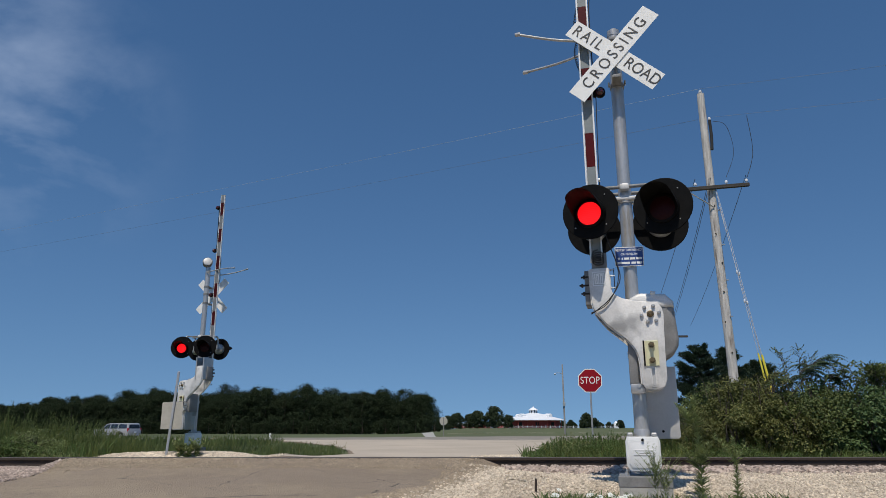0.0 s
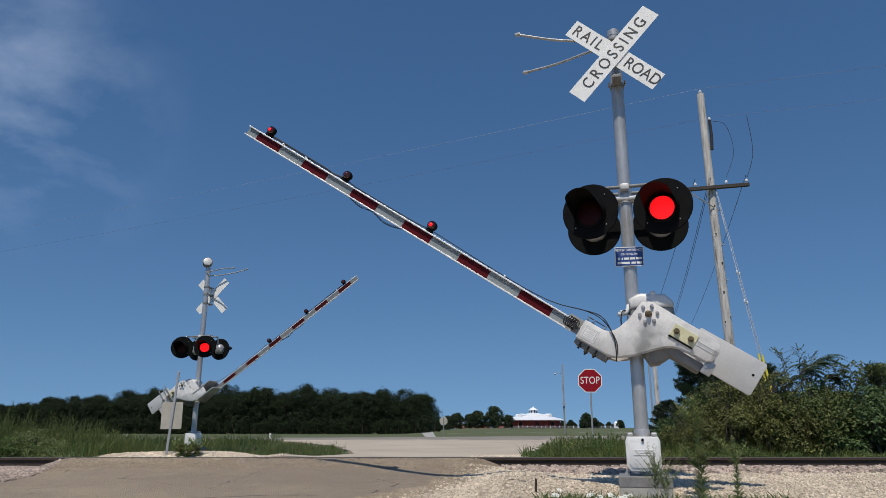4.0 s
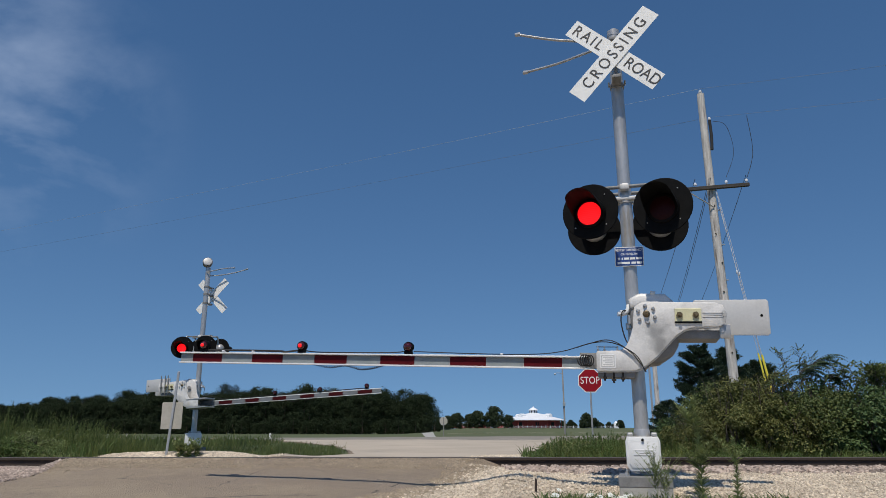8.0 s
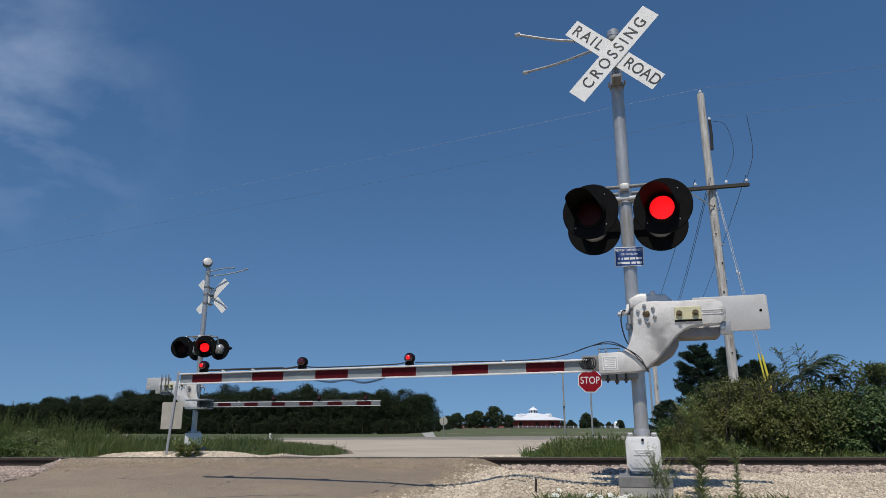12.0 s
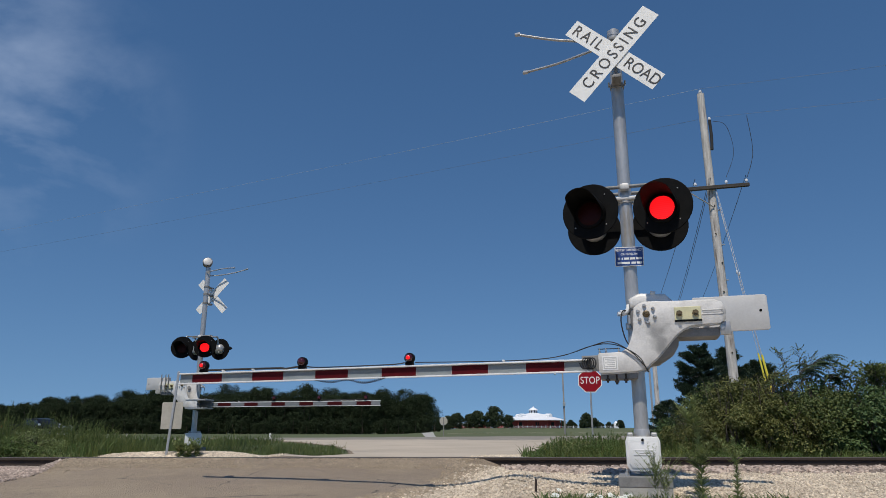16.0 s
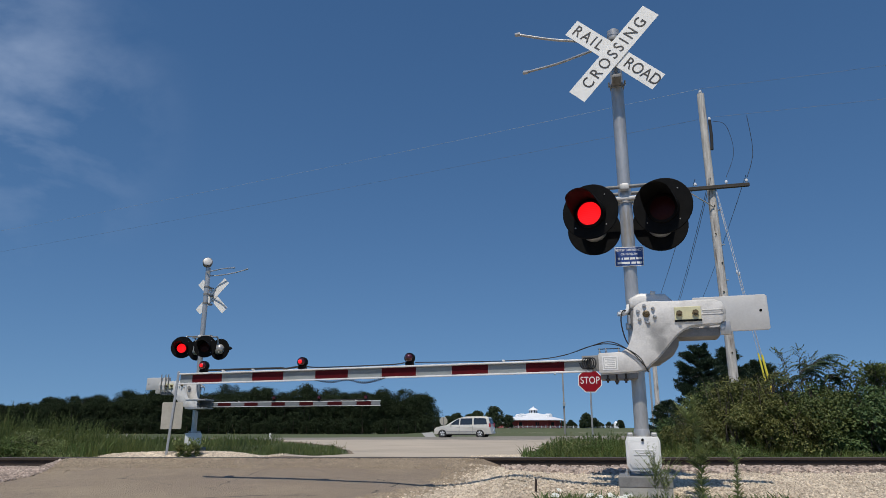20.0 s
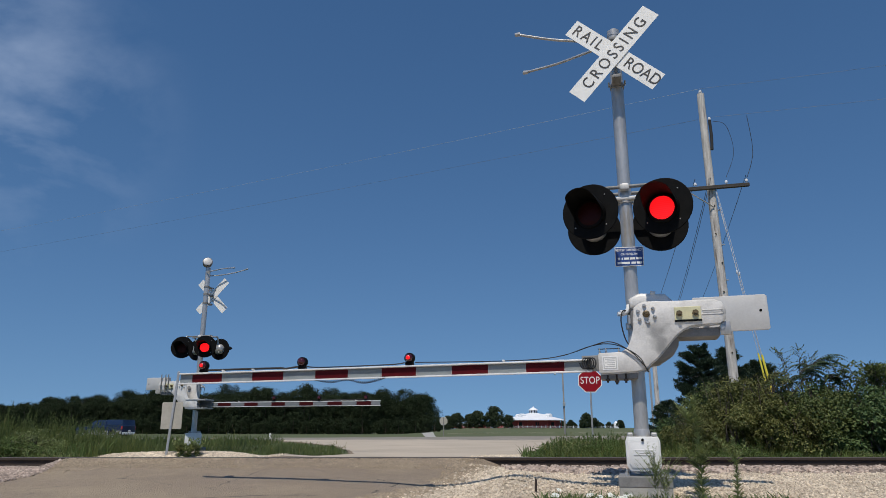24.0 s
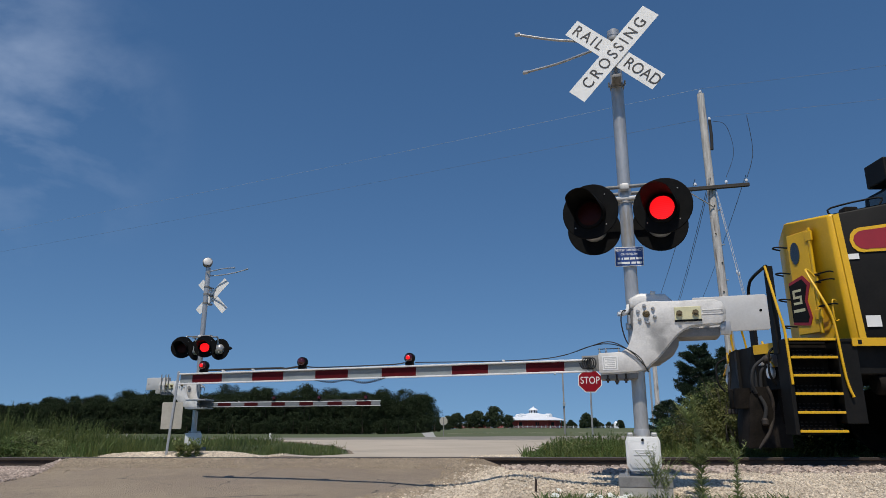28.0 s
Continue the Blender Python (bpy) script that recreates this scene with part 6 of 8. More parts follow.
def sapling(x, y, h, seed, leaf, label, n=9, spread=0.6, bare=0.35):
    """Thin upright stems that fork near the top and carry many small leaves."""
    rnd = random.Random(seed)
    t = thing("sapling", label, "sapling", pose(x, y, gz(x, y) - 0.05), group="saplings")
    bm = bmesh.new()
    items = []
    for k in range(n):
        a, out = rnd.uniform(0, 6.283), rnd.uniform(0.2, spread)
        way = Vector((math.cos(a), math.sin(a), 0))
        hh = h * rnd.uniform(0.78, 1.06)
        pts = smooth_line([(0, 0, 0), way * out * 0.3 + Vector((0, 0, hh * 0.55)), way * out * 0.75 + Vector((0, 0, hh * 0.85)), way * out + Vector((0, 0, hh))], 6)
        pipe(bm, pts, [0.014 - 0.012 * i / (len(pts) - 1) for i in range(len(pts))], 5)
        for j in range(int(len(pts) * bare), len(pts)):
            for _ in range(2):
                b = rnd.uniform(0, 6.283)
                side = Vector((math.cos(b), math.sin(b), rnd.uniform(0.2, 0.9)))
                ln = rnd.uniform(0.10, 0.26)
                tip = pts[j] + side * ln
                pipe(bm, [pts[j], pts[j].lerp(tip, 0.5) + Vector((0, 0, 0.01)), tip], [0.004, 0.003, 0.001], 4)
                for q in range(6):
                    c = pts[j].lerp(tip, 0.25 + 0.75 * q / 5)
                    items.append((c, side + rand_dir(rnd) * 0.9, rand_dir(rnd, 1.2), leaf * rnd.uniform(0.7, 1.3), leaf * rnd.uniform(0.38, 0.55)))
    tagged(part("branchwork", bm, "bark", t), kind="stuff")
    tagged(part("foliage", leaves_mesh("leaves", items, "bush"), None, t), kind="stuff")


def spray_sapling(x, y, h, seed, label):
    """A sapling with long arching compound leaves, each a midrib set with pairs of narrow leaflets."""
    rnd = random.Random(seed)
    t = thing("sapling", label, "sapling", pose(x, y, gz(x, y) - 0.05), group="saplings")
    bm = bmesh.new()
    items = []
    for sx, top in ((-0.05, h * 0.80), (0.22, h * 0.86), (-0.4, h * 0.70), (0.5, h * 0.74)):
        head = Vector((sx, 0.05 * sx, top))
        pipe(bm, smooth_line([(sx * 0.2, 0, 0), (sx * 0.5, 0.03, top * 0.5), head], 4), 0.013, 5)
        for k in range(9):
            a = rnd.uniform(-0.9, 0.9) + (0 if rnd.random() < 0.68 else math.pi)
            way = Vector((math.cos(a), math.sin(a), 0))
            ln, rise = rnd.uniform(0.55, 0.9), rnd.uniform(0.45, 1.05)
            line = [head + way * ln * 0.85 * u + Vector((0, 0, ln * (rise * u - (0.75 + 0.3 * rise) * u * u * 0.75))) for u in [i / 14 for i in range(15)]]
            pipe(bm, line, [0.006 - 0.005 * i / 14 for i in range(15)], 4)
            across = Vector((-math.sin(a), math.cos(a), 0))
            for i in range(2, 15):
                for s in (-1, 1):
                    size = 0.13 * math.sin(math.pi * (0.15 + 0.75 * i / 14)) + 0.02
                    items.append((line[i], across * s + way * 0.55 + Vector((0, 0, -0.35)) + rand_dir(rnd) * 0.12, Vector((0, 0, 1)), size * rnd.uniform(0.85, 1.15), size * 0.30))
    tagged(part("branchwork", bm, "bark", t), kind="stuff")
    tagged(part("foliage", leaves_mesh("leaves", items, "spray"), None, t), kind="stuff")


spray_sapling(8.05, 15.4, 2.45, 31, "sapling with long arching compound leaves above the bushes")
sapling(9.3, 15.3, 2.2, 32, 0.085, "thin upright leafy sapling above the bushes", 11)
sapling(9.75, 15.1, 2.0, 33, 0.085, "thin upright leafy sapling above the bushes", 6)
sapling(8.45, 16.5, 2.5, 34, 0.055, "fine-leaved twiggy sapling above the bushes", 7, 0.5, 0.6)
sapling(10.3, 15.3, 1.9, 35, 0.09, "leafy sapling above the bushes", 6)


def stalks(name, label, count, where, tall, material, seed, leaf=0.10, width=0.018):
    """Leafy upright stalks with plumed tops, as one mesh."""
    rnd = random.Random(seed)
    items = []
    for _ in range(count):
        x, y, k = where(rnd)
        h = tall * k * rnd.uniform(0.6, 1.15)
        o = Vector((x, y, gz(x, y) - 0.02))
        lean = Vector((rnd.gauss(0, 0.10), rnd.gauss(0, 0.10), 1)) * h
        items.append((o, lean, Vector((rnd.gauss(0, 1), rnd.gauss(0, 1), 0)), lean.length, 0.008))
        m = int(26 * h) + 6
        for j in range(m):
            u = 0.12 + 0.88 * j / m
            a = j * 2.4
            sz = leaf * (1.2 - 0.8 * u)
            items.append((o + lean * u, Vector((math.cos(a), math.sin(a), rnd.uniform(-0.1, 0.7))), Vector((0, 0, 1)), sz * rnd.uniform(0.7, 1.3), width * rnd.uniform(0.7, 1.3)))
        for j in range(7):
            items.append((o + lean * rnd.uniform(0.88, 1.0), Vector((rnd.gauss(0, 0.35), rnd.gauss(0, 0.35), 1)), rand_dir(rnd), rnd.uniform(0.05, 0.10), 0.012))
    return tagged(new(name, leaves_mesh(name, items, material)), label, "weeds", kind="stuff")


def blades(name, label, count, where, tall, wide, material, seed, lean=0.35, heads=0.0):
    """Grass blades, one mesh."""
    rnd = random.Random(seed)
    verts, faces, mats = [], [], []
    for _ in range(count):
        x, y, k = where(rnd)
        h = tall * k * rnd.uniform(0.55, 1.15)
        a, b = rnd.uniform(0, 6.283), rnd.uniform(0, 6.283)
        w = Vector((math.cos(b), math.sin(b), 0)) * wide * 0.5
        o = Vector((x, y, gz(x, y) - 0.01))
        ln = Vector((math.cos(a), math.sin(a), 0)) * h * lean * rnd.uniform(0.2, 1.2)
        i = len(verts)
        m1, m2 = o + Vector((0, 0, h * 0.5)) + ln * 0.3, o + Vector((0, 0, h * 0.85)) + ln * 0.75
        tip = o + Vector((0, 0, h)) + ln * 1.25
        verts += [o - w, o + w, m1 - w * 0.9, m1 + w * 0.9, m2 - w * 0.5, m2 + w * 0.5, tip]
        faces += [(i, i + 1, i + 3, i + 2), (i + 2, i + 3, i + 5, i + 4), (i + 4, i + 5, i + 6)]
        mats += [0, 0, 0]
        if rnd.random() < heads:
            i = len(verts)
            w2 = w.normalized() * wide * 0.8
            hd = (tip - m2).normalized()
            verts += [tip - hd * 0.05, tip + w2 + hd * 0.05, tip + hd * 0.14, tip - w2 + hd * 0.05]
            faces.append((i, i + 1, i + 2, i + 3))
            mats.append(1)
    me = bpy.data.meshes.new(name)
    me.from_pydata(verts, [], faces)
    me.materials.append(M[material])
    me.materials.append(M["grass_dry"])
    me.polygons.foreach_set("material_index", mats)
    return tagged(new(name, me), label, "grass", kind="stuff")


def patch(x0, x1, y0, y1, f=None):
    def where(rnd):
        for _ in range(40):
            x, y = rnd.uniform(x0, x1), y0 + (y1 - y0) * rnd.random()
            k = f(x, y) if f else 1.0
            if k > 0 and rnd.random() < 0.3 + k:
                return x, y, k
        return x1, y1, 0.3
    return where


def left_tall(x, y):
    # tall stand that thins out towards the crossing
    edge = -6.6 - 0.25 * (y - 13.5)
    return 0.0 if x > edge else (0.55 + 0.45 * ease(0, 1.6, edge - x)) * (0.75 + 0.45 * noise.noise((x * 0.7, y * 0.5, 1)))


def left_verge(x, y):
    e = lerp_table(LEFT_EDGE, y)
    inside = x < e - 0.15 and (y > 14.3 or x < -6.4)
    return (0.75 + 0.5 * noise.noise((x * 0.5, y * 0.5, 8))) if inside else 0.0


def right_verge(x, y):
    e = lerp_table(RIGHT_EDGE, y)
    return (0.8 + 0.4 * noise.noise((x * 0.8, y * 0.8, 5))) * ease(0, 0.7, x - e - 0.1) if x > e + 0.1 else 0.0


blades("tall_grass", "tall green and straw-coloured grass beside the track", 12000, patch(-17, -6.2, 13.3, 20, left_tall), 0.92, 0.009, "grass", 41, 0.34, 0.015)
stalks("tall_weeds", "tall leafy green weeds among the grass", 900, patch(-17, -6.5, 13.3, 17, left_tall), 1.28, "grass_deep", 60, 0.12, 0.022)
blades("verge_grass", "green verge grass beyond the gravel heap", 13000, patch(-17, -1.6, 13.6, 24, left_verge), 0.26, 0.011, "grass_deep", 42, 0.6, 0.02)
blades("verge_grass", "green verge grass beside the side road", 5000, patch(-22, -1.8, 22, 40, left_verge), 0.22, 0.022, "grass_deep", 46, 0.5, 0.02)
blades("verge_grass", "long green verge grass before the highway", 9000, patch(-30, -7.6, 24, 34, left_verge), 0.52, 0.025, "grass_deep", 62, 0.4, 0.02)
blades("verge_grass", "green verge grass under the stop sign", 20000, patch(1.6, 8, 13.4, 22, right_verge), 0.50, 0.009, "grass", 43, 0.4, 0.03)
stalks("verge_weeds", "leafy green weeds among the verge grass", 700, patch(1.9, 6.4, 13.7, 18, right_verge), 0.58, "weed", 61, 0.09, 0.022)
blades("verge_grass", "green verge grass behind the stop sign", 5000, patch(3, 20, 20, 38, right_verge), 0.40, 0.025, "grass", 47, 0.4, 0.04)
blades("track_weeds", "low weeds beyond the far rail", 2600, patch(1.5, 13, 12.75, 14.2), 0.28, 0.02, "weed", 44, 0.6)
blades("track_weeds", "low weeds beyond the far rail", 1500, patch(-16, -6.6, 12.8, 14.2), 0.40, 0.02, "weed", 45, 0.6)


def weed(x, y, h, seed, label, n, leaf, width, branchy):
    rnd = random.Random(seed)
    w = thing("tall_weed", label, "weed", pose(x, y, gz(x, y) - 0.02), group="weeds beside the mast")
    bm = bmesh.new()
    items = []
    stems = [smooth_line([(0, 0, 0), (0.02, 0.0, h * 0.5), (-0.01 + 0.03 * rnd.random(), 0.02, h)], 6)]
    for k in range(branchy):
        a, z = rnd.uniform(0, 6.283), h * rnd.uniform(0.25, 0.75)
        stems.append(smooth_line([(0, 0, z), (math.cos(a) * 0.08, math.sin(a) * 0.08, z + 0.10), (math.cos(a) * 0.17, math.sin(a) * 0.17, z + 0.2)], 4))
    for si, pts in enumerate(stems):
        pipe(bm, pts, [(0.007 if si == 0 and branchy < 12 else 0.003) * (1 - 0.7 * i / (len(pts) - 1)) for i in range(len(pts))], 5)
        m = n if si == 0 else n // 4
        for j in range(m):
            u = 0.08 + 0.92 * j / m if si == 0 else rnd.random()
            at = u * (len(pts) - 1)
            q = pts[int(at)].lerp(pts[min(len(pts) - 1, int(at) + 1)], at - int(at))
            a = j * 2.4 + rnd.uniform(-0.3, 0.3)
            k = leaf * (1.15 - 0.75 * u)
            items.append((q + Vector((0, 0, rnd.uniform(-0.015, 0.015))), Vector((math.cos(a), math.sin(a), 0.95 - 0.45 * (1 - u) + rnd.uniform(-0.25, 0.25))), Vector((0, 0, 1)), k * rnd.uniform(0.8, 1.2), width * (1.1 - 0.5 * u)))
    tagged(part("branchwork", bm, "weed_pale", w), kind="stuff")
    tagged(part("foliage", leaves_mesh("leaves", items, "weed_pale"), None, w), kind="stuff")


weed(2.45, 6.80, 0.98, 51, "tall narrow-leaved green weed in the gravel", 330, 0.115, 0.018, 4)
weed(2.71, 6.62, 0.62, 52, "narrow-leaved green weed in the gravel", 190, 0.085, 0.016, 2)
weed(1.95, 6.58, 0.50, 53, "feathery branching weed before the junction box", 70, 0.06, 0.007, 18)
weed(2.03, 6.55, 0.42, 54, "feathery branching weed before the junction box", 60, 0.06, 0.007, 16)
weed(-4.95, 13.35, 0.25, 55, "leafy weed on the gravel heap", 80, 0.13, 0.035, 10)
weed(-4.80, 13.3, 0.24, 56, "leafy weed on the gravel heap", 70, 0.12, 0.035, 10)
weed(-4.66, 13.4, 0.21, 57, "leafy weed on the gravel heap", 60, 0.12, 0.035, 8)
blades("gravel_weeds", "low green weeds in the gravel", 420, patch(0.85, 1.65, 6.2, 6.75), 0.12, 0.012, "weed", 48, 0.9)
blades("gravel_weeds", "low green weeds round the footing", 500, patch(1.6, 3.2, 6.1, 6.7), 0.13, 0.012, "weed", 49, 0.9)
rnd = random.Random(77)
for k in range(16):
    x, y = rnd.uniform(0.95, 1.75), rnd.uniform(6.4, 6.7)
    z = gz(x, y)
    fl = thing("white_flower", "small white wild flower in the gravel", "flower", pose(x, y, z, rnd.uniform(30, 50), rnd.uniform(-15, 15), 0), group="white flowers")
    bm = bmesh.new()
    hh = rnd.uniform(0.09, 0.14)
    tube(bm, (0, 0, -0.01), (0, 0, hh), 0.002, n=4)
    part("stem", bm, "weed", fl)
    bm = bmesh.new()
    for j in range(7):
        a = j * 6.283 / 7
        c, s = math.cos(a), math.sin(a)
        vs = [bm.verts.new((0.004 * c, 0.004 * s, hh)), bm.verts.new((0.016 * c - 0.008 * s, 0.016 * s + 0.008 * c, hh + 0.006)), bm.verts.new((0.027 * c, 0.027 * s, hh + 0.004)), bm.verts.new((0.016 * c + 0.008 * s, 0.016 * s - 0.008 * c, hh + 0.006))]
        bm.faces.new(vs)
    part("petals", bm, "flower", fl)
bm = bmesh.new()
tube(bm, (0.92, 7.15, -0.3), (0.93, 7.15, -0.06), 0.012, n=6)
tagged(part("iron_stake", bm, "rail", None), "short rusty stake in the gravel", "stake")
# ---------------------------------------------------------------- road vehicles
def wheel(parent, x, y, r, rim, width=0.23):
    m = pose(x, y, r, 90, 0, 0)
    w = part("wheel", closed([(r * 0.64, -width / 2), (r * 0.95, -width / 2), (r, -width * 0.32), (r, width * 0.32), (r * 0.95, width / 2), (r * 0.64, width / 2)], n=24), "tyre", parent, "black tyre", 40, at=m)
    for s in (-1, 1):
        part("wheel_disc", closed([(r * 0.64, s * width * 0.30), (r * 0.1, s * width * 0.28)], n=20), "grime", w, "dark wheel disc")
        part("rim", closed([(r * 0.645, s * width * 0.36), (r * 0.645, s * width * 0.505), (r * 0.59, s * width * 0.49), (r * 0.57, s * width * 0.36)], n=24), rim, w, "bright wheel rim", 40)
        part("hub_cap", closed([(r * 0.17, s * width * 0.28), (r * 0.17, s * width * 0.47), (r * 0.10, s * width * 0.50)], n=14), rim, w, smooth=40)
        for k in range(5):
            part("spoke", box(bmesh.new(), r * 0.13, r * 0.60, -r * 0.12, r * 0.12, s * width * 0.45 - 0.014, s * width * 0.45 + 0.014, bevel=0.006), rim, w, at=pose(0, 0, 0, 0, 0, 72 * k + 18))
    return w


def body_shell(outline, half, belt, inward, bevel=0.05, ends=None):
    """A body from its side outline (x along, z up), drawn in above the belt line and towards its ends."""
    bm = slab(bmesh.new(), outline, -half, half, bevel)
    for v in bm.verts:
        if v.co.z > belt:
            v.co.y *= 1 - inward * (v.co.z - belt)
        if v.co.z < 0.5:
            v.co.y *= 0.97
        if ends:
            a = max(0.0, (v.co.x - ends[1] + 0.8) / 0.8)
            b = max(0.0, (ends[0] + 0.5 - v.co.x) / 0.5)
            v.co.y *= 1 - 0.13 * a * a - 0.05 * b * b
    return bm


def arch(outline_low, x, r, n=8):
    return [(x + r * math.cos(math.pi * (1 - k / n)), outline_low + r * math.sin(math.pi * (1 - k / n))) for k in range(n + 1)]


def vehicle(name, label, paint, spec, group="vehicles on the highway"):
    """Nose at +x. spec: half width, wheel places and radius, outlines of body and cabin, side windows."""
    v = thing(name, label, spec["category"], group=group)
    half, r, low, belt = spec["half"], spec["r"], spec["low"], spec["belt"]
    xa, xb = spec["wheels"]
    rear, front = spec["rear"], spec["front"]
    outline = [(rear, low)] + arch(low, xa, r * 1.14) + arch(low, xb, r * 1.14) + [(front, low)] + spec["upper"]
    body = part("body", body_shell(outline, half, belt, 0.16, 0.05, (rear, front)), paint, v, spec.get("body_label", "glossy painted body"), 30)
    ch, cin = half * 0.93, 0.27
    part("cabin", body_shell(spec["cabin"], ch, belt - 0.02, cin, 0.05), paint, v, smooth=30)

    def side(z):
        return ch * (1 - cin * max(0.0, z - belt + 0.02))

    def pane(name, pts, s, mt, lab, proud):
        bm = slab(bmesh.new(), pts, 0.0, 0.008)
        for q in bm.verts:
            q.co.y = s * (side(q.co.z) + proud + q.co.y)
        bmesh.ops.recalc_face_normals(bm, faces=bm.faces)
        return part(name, bm, mt, v, lab)

    def screen(name, low_pt, top_pt, lab):
        (x0, z0), (x1, z1) = low_pt, top_pt
        out = 0.010 if x0 > 0 else -0.010
        bm = bmesh.new()
        vs = [bm.verts.new(q) for q in ((x0 + out, -side(z0) + 0.10, z0), (x0 + out, side(z0) - 0.10, z0), (x1 + out, side(z1) - 0.09, z1), (x1 + out, -side(z1) + 0.09, z1))]
        bm.faces.new(vs)
        bmesh.ops.solidify(bm, geom=list(bm.faces), thickness=0.012)
        bmesh.ops.recalc_face_normals(bm, faces=bm.faces)
        part(name, bm, "glass", v, "dark " + lab)

    screen("windshield", *spec["windshield"], "sloping windshield")
    screen("rear_window", *spec["rear_window"], "rear window")
    for s in (-1, 1):
        for pts in spec["windows"]:
            w = pane("side_window", pts, s, "glass", "dark tinted side window", 0.004)
            if spec.get("trim"):
                xs, zs = [q[0] for q in pts], [q[1] for q in pts]
                pane("window_trim", [(min(xs) - 0.02, min(zs) - 0.03), (max(xs) + 0.02, min(zs) - 0.03), (max(xs) + 0.02, min(zs)), (min(xs) - 0.02, min(zs))], s, "chrome", "bright window trim", 0.010)
        for xd in spec["doors"]:
            part("door_seam", box(bmesh.new(), xd - 0.009, xd + 0.009, s * half - 0.004, s * half + 0.004, low + 0.12, belt - 0.03), "rubber", body)
            part("door_handle", box(bmesh.new(), xd + 0.06, xd + 0.24, s * half - 0.004, s * half + 0.024, belt - 0.15, belt - 0.115, bevel=0.008), spec.get("handle", paint), body)
        part("crease", box(bmesh.new(), xa + r, xb - r, s * half - 0.01, s * half + 0.008, low + 0.20, low + 0.24, bevel=0.006), spec.get("crease", paint), body, smooth=40)
        mx = spec["mirror"]
        part("side_mirror", box(bmesh.new(), mx - 0.06, mx + 0.08, s * (half + 0.02) - 0.08, s * (half + 0.02) + 0.10, belt + 0.02, belt + 0.18, bevel=0.03), spec.get("mirror_paint", paint), v, smooth=40)
        part("head_lamp", box(bmesh.new(), front - 0.34, front - 0.05, s * half * 0.74 - 0.14, s * half * 0.74 + 0.14, spec["lamp_z"] - 0.08, spec["lamp_z"] + 0.08, bevel=0.03), "head_lamp", v, "clear headlight", 40)
        part("tail_lamp", box(bmesh.new(), rear - 0.012, rear + 0.14, s * half * 0.90 - 0.10, s * half * 0.90 + 0.07, spec["tail_z"] - 0.17, spec["tail_z"] + 0.15, bevel=0.02), "tail_lamp", v, "red tail light", 40)
        part("sill", box(bmesh.new(), xa + r * 1.2, xb - r * 1.2, s * (half - 0.02) - 0.03, s * (half - 0.02) + 0.03, low - 0.06, low + 0.04, bevel=0.012), spec.get("sill", "rubber"), v)
        if "band" in spec:
            z0, z1 = spec["band"]
            g = r * 1.17
            for x0, x1 in ((rear + 0.03, xa - g), (xa + g, xb - g), (xb + g, front - 0.45)):
                if x1 - x0 > 0.08:
                    part("lower_band", box(bmesh.new(), x0, x1, s * (half - 0.004) - 0.012, s * (half - 0.004) + 0.012, z0, z1, bevel=0.006), "car_silver", body, "silver lower band")
        for xw in (xa, xb):
            wheel(v, xw, s * (half - 0.11), r, spec.get("rim", "chrome"))
            part("wheel_well", closed([(r * 1.12, -0.10), (r * 1.12, 0.10)], pose(xw, s * (half - 0.19), low + 0.02, 90, 0, 0), 20), "rubber", v, "dark wheel well")
            bm = bmesh.new()
            pipe(bm, [(xw + r * 1.15 * math.cos(math.pi * k / 10), s * (half - 0.012), low + r * 1.15 * math.sin(math.pi * k / 10)) for k in range(11)], 0.022, 6)
            part("arch_lip", bm, paint, body, smooth=50)
    bump = spec.get("bumper", paint)
    part("front_bumper", box(bmesh.new(), front - 0.2, front + 0.05, -half * 0.84, half * 0.84, low - 0.02, low + 0.22, bevel=0.06), bump, v, smooth=40)
    part("rear_bumper", box(bmesh.new(), rear - 0.07, rear + 0.12, -half * 0.9, half * 0.9, low - 0.02, low + 0.20, bevel=0.05), spec.get("rear_bumper", bump), v, smooth=40)
    part("grille", box(bmesh.new(), front - 0.06, front + 0.015, -half * 0.5, half * 0.5, spec["lamp_z"] - 0.16, spec["lamp_z"] + 0.06, bevel=0.02), "black", v, "dark grille", 40)
    part("number_plate", box(bmesh.new(), rear - 0.10, rear - 0.07, -0.15, 0.15, low + 0.25, low + 0.40), "sign_white", v)
    for xw in (xa, xb):
        part("axle", closed([(0.05, -half + 0.1), (0.05, half - 0.1)], pose(xw, 0, r, 90, 0, 0), 8), "grime", v)
    part("underbody", box(bmesh.new(), rear + 0.2, front - 0.2, -half * 0.75, half * 0.75, low - 0.05, low + 0.12), "grime", v)
    return v


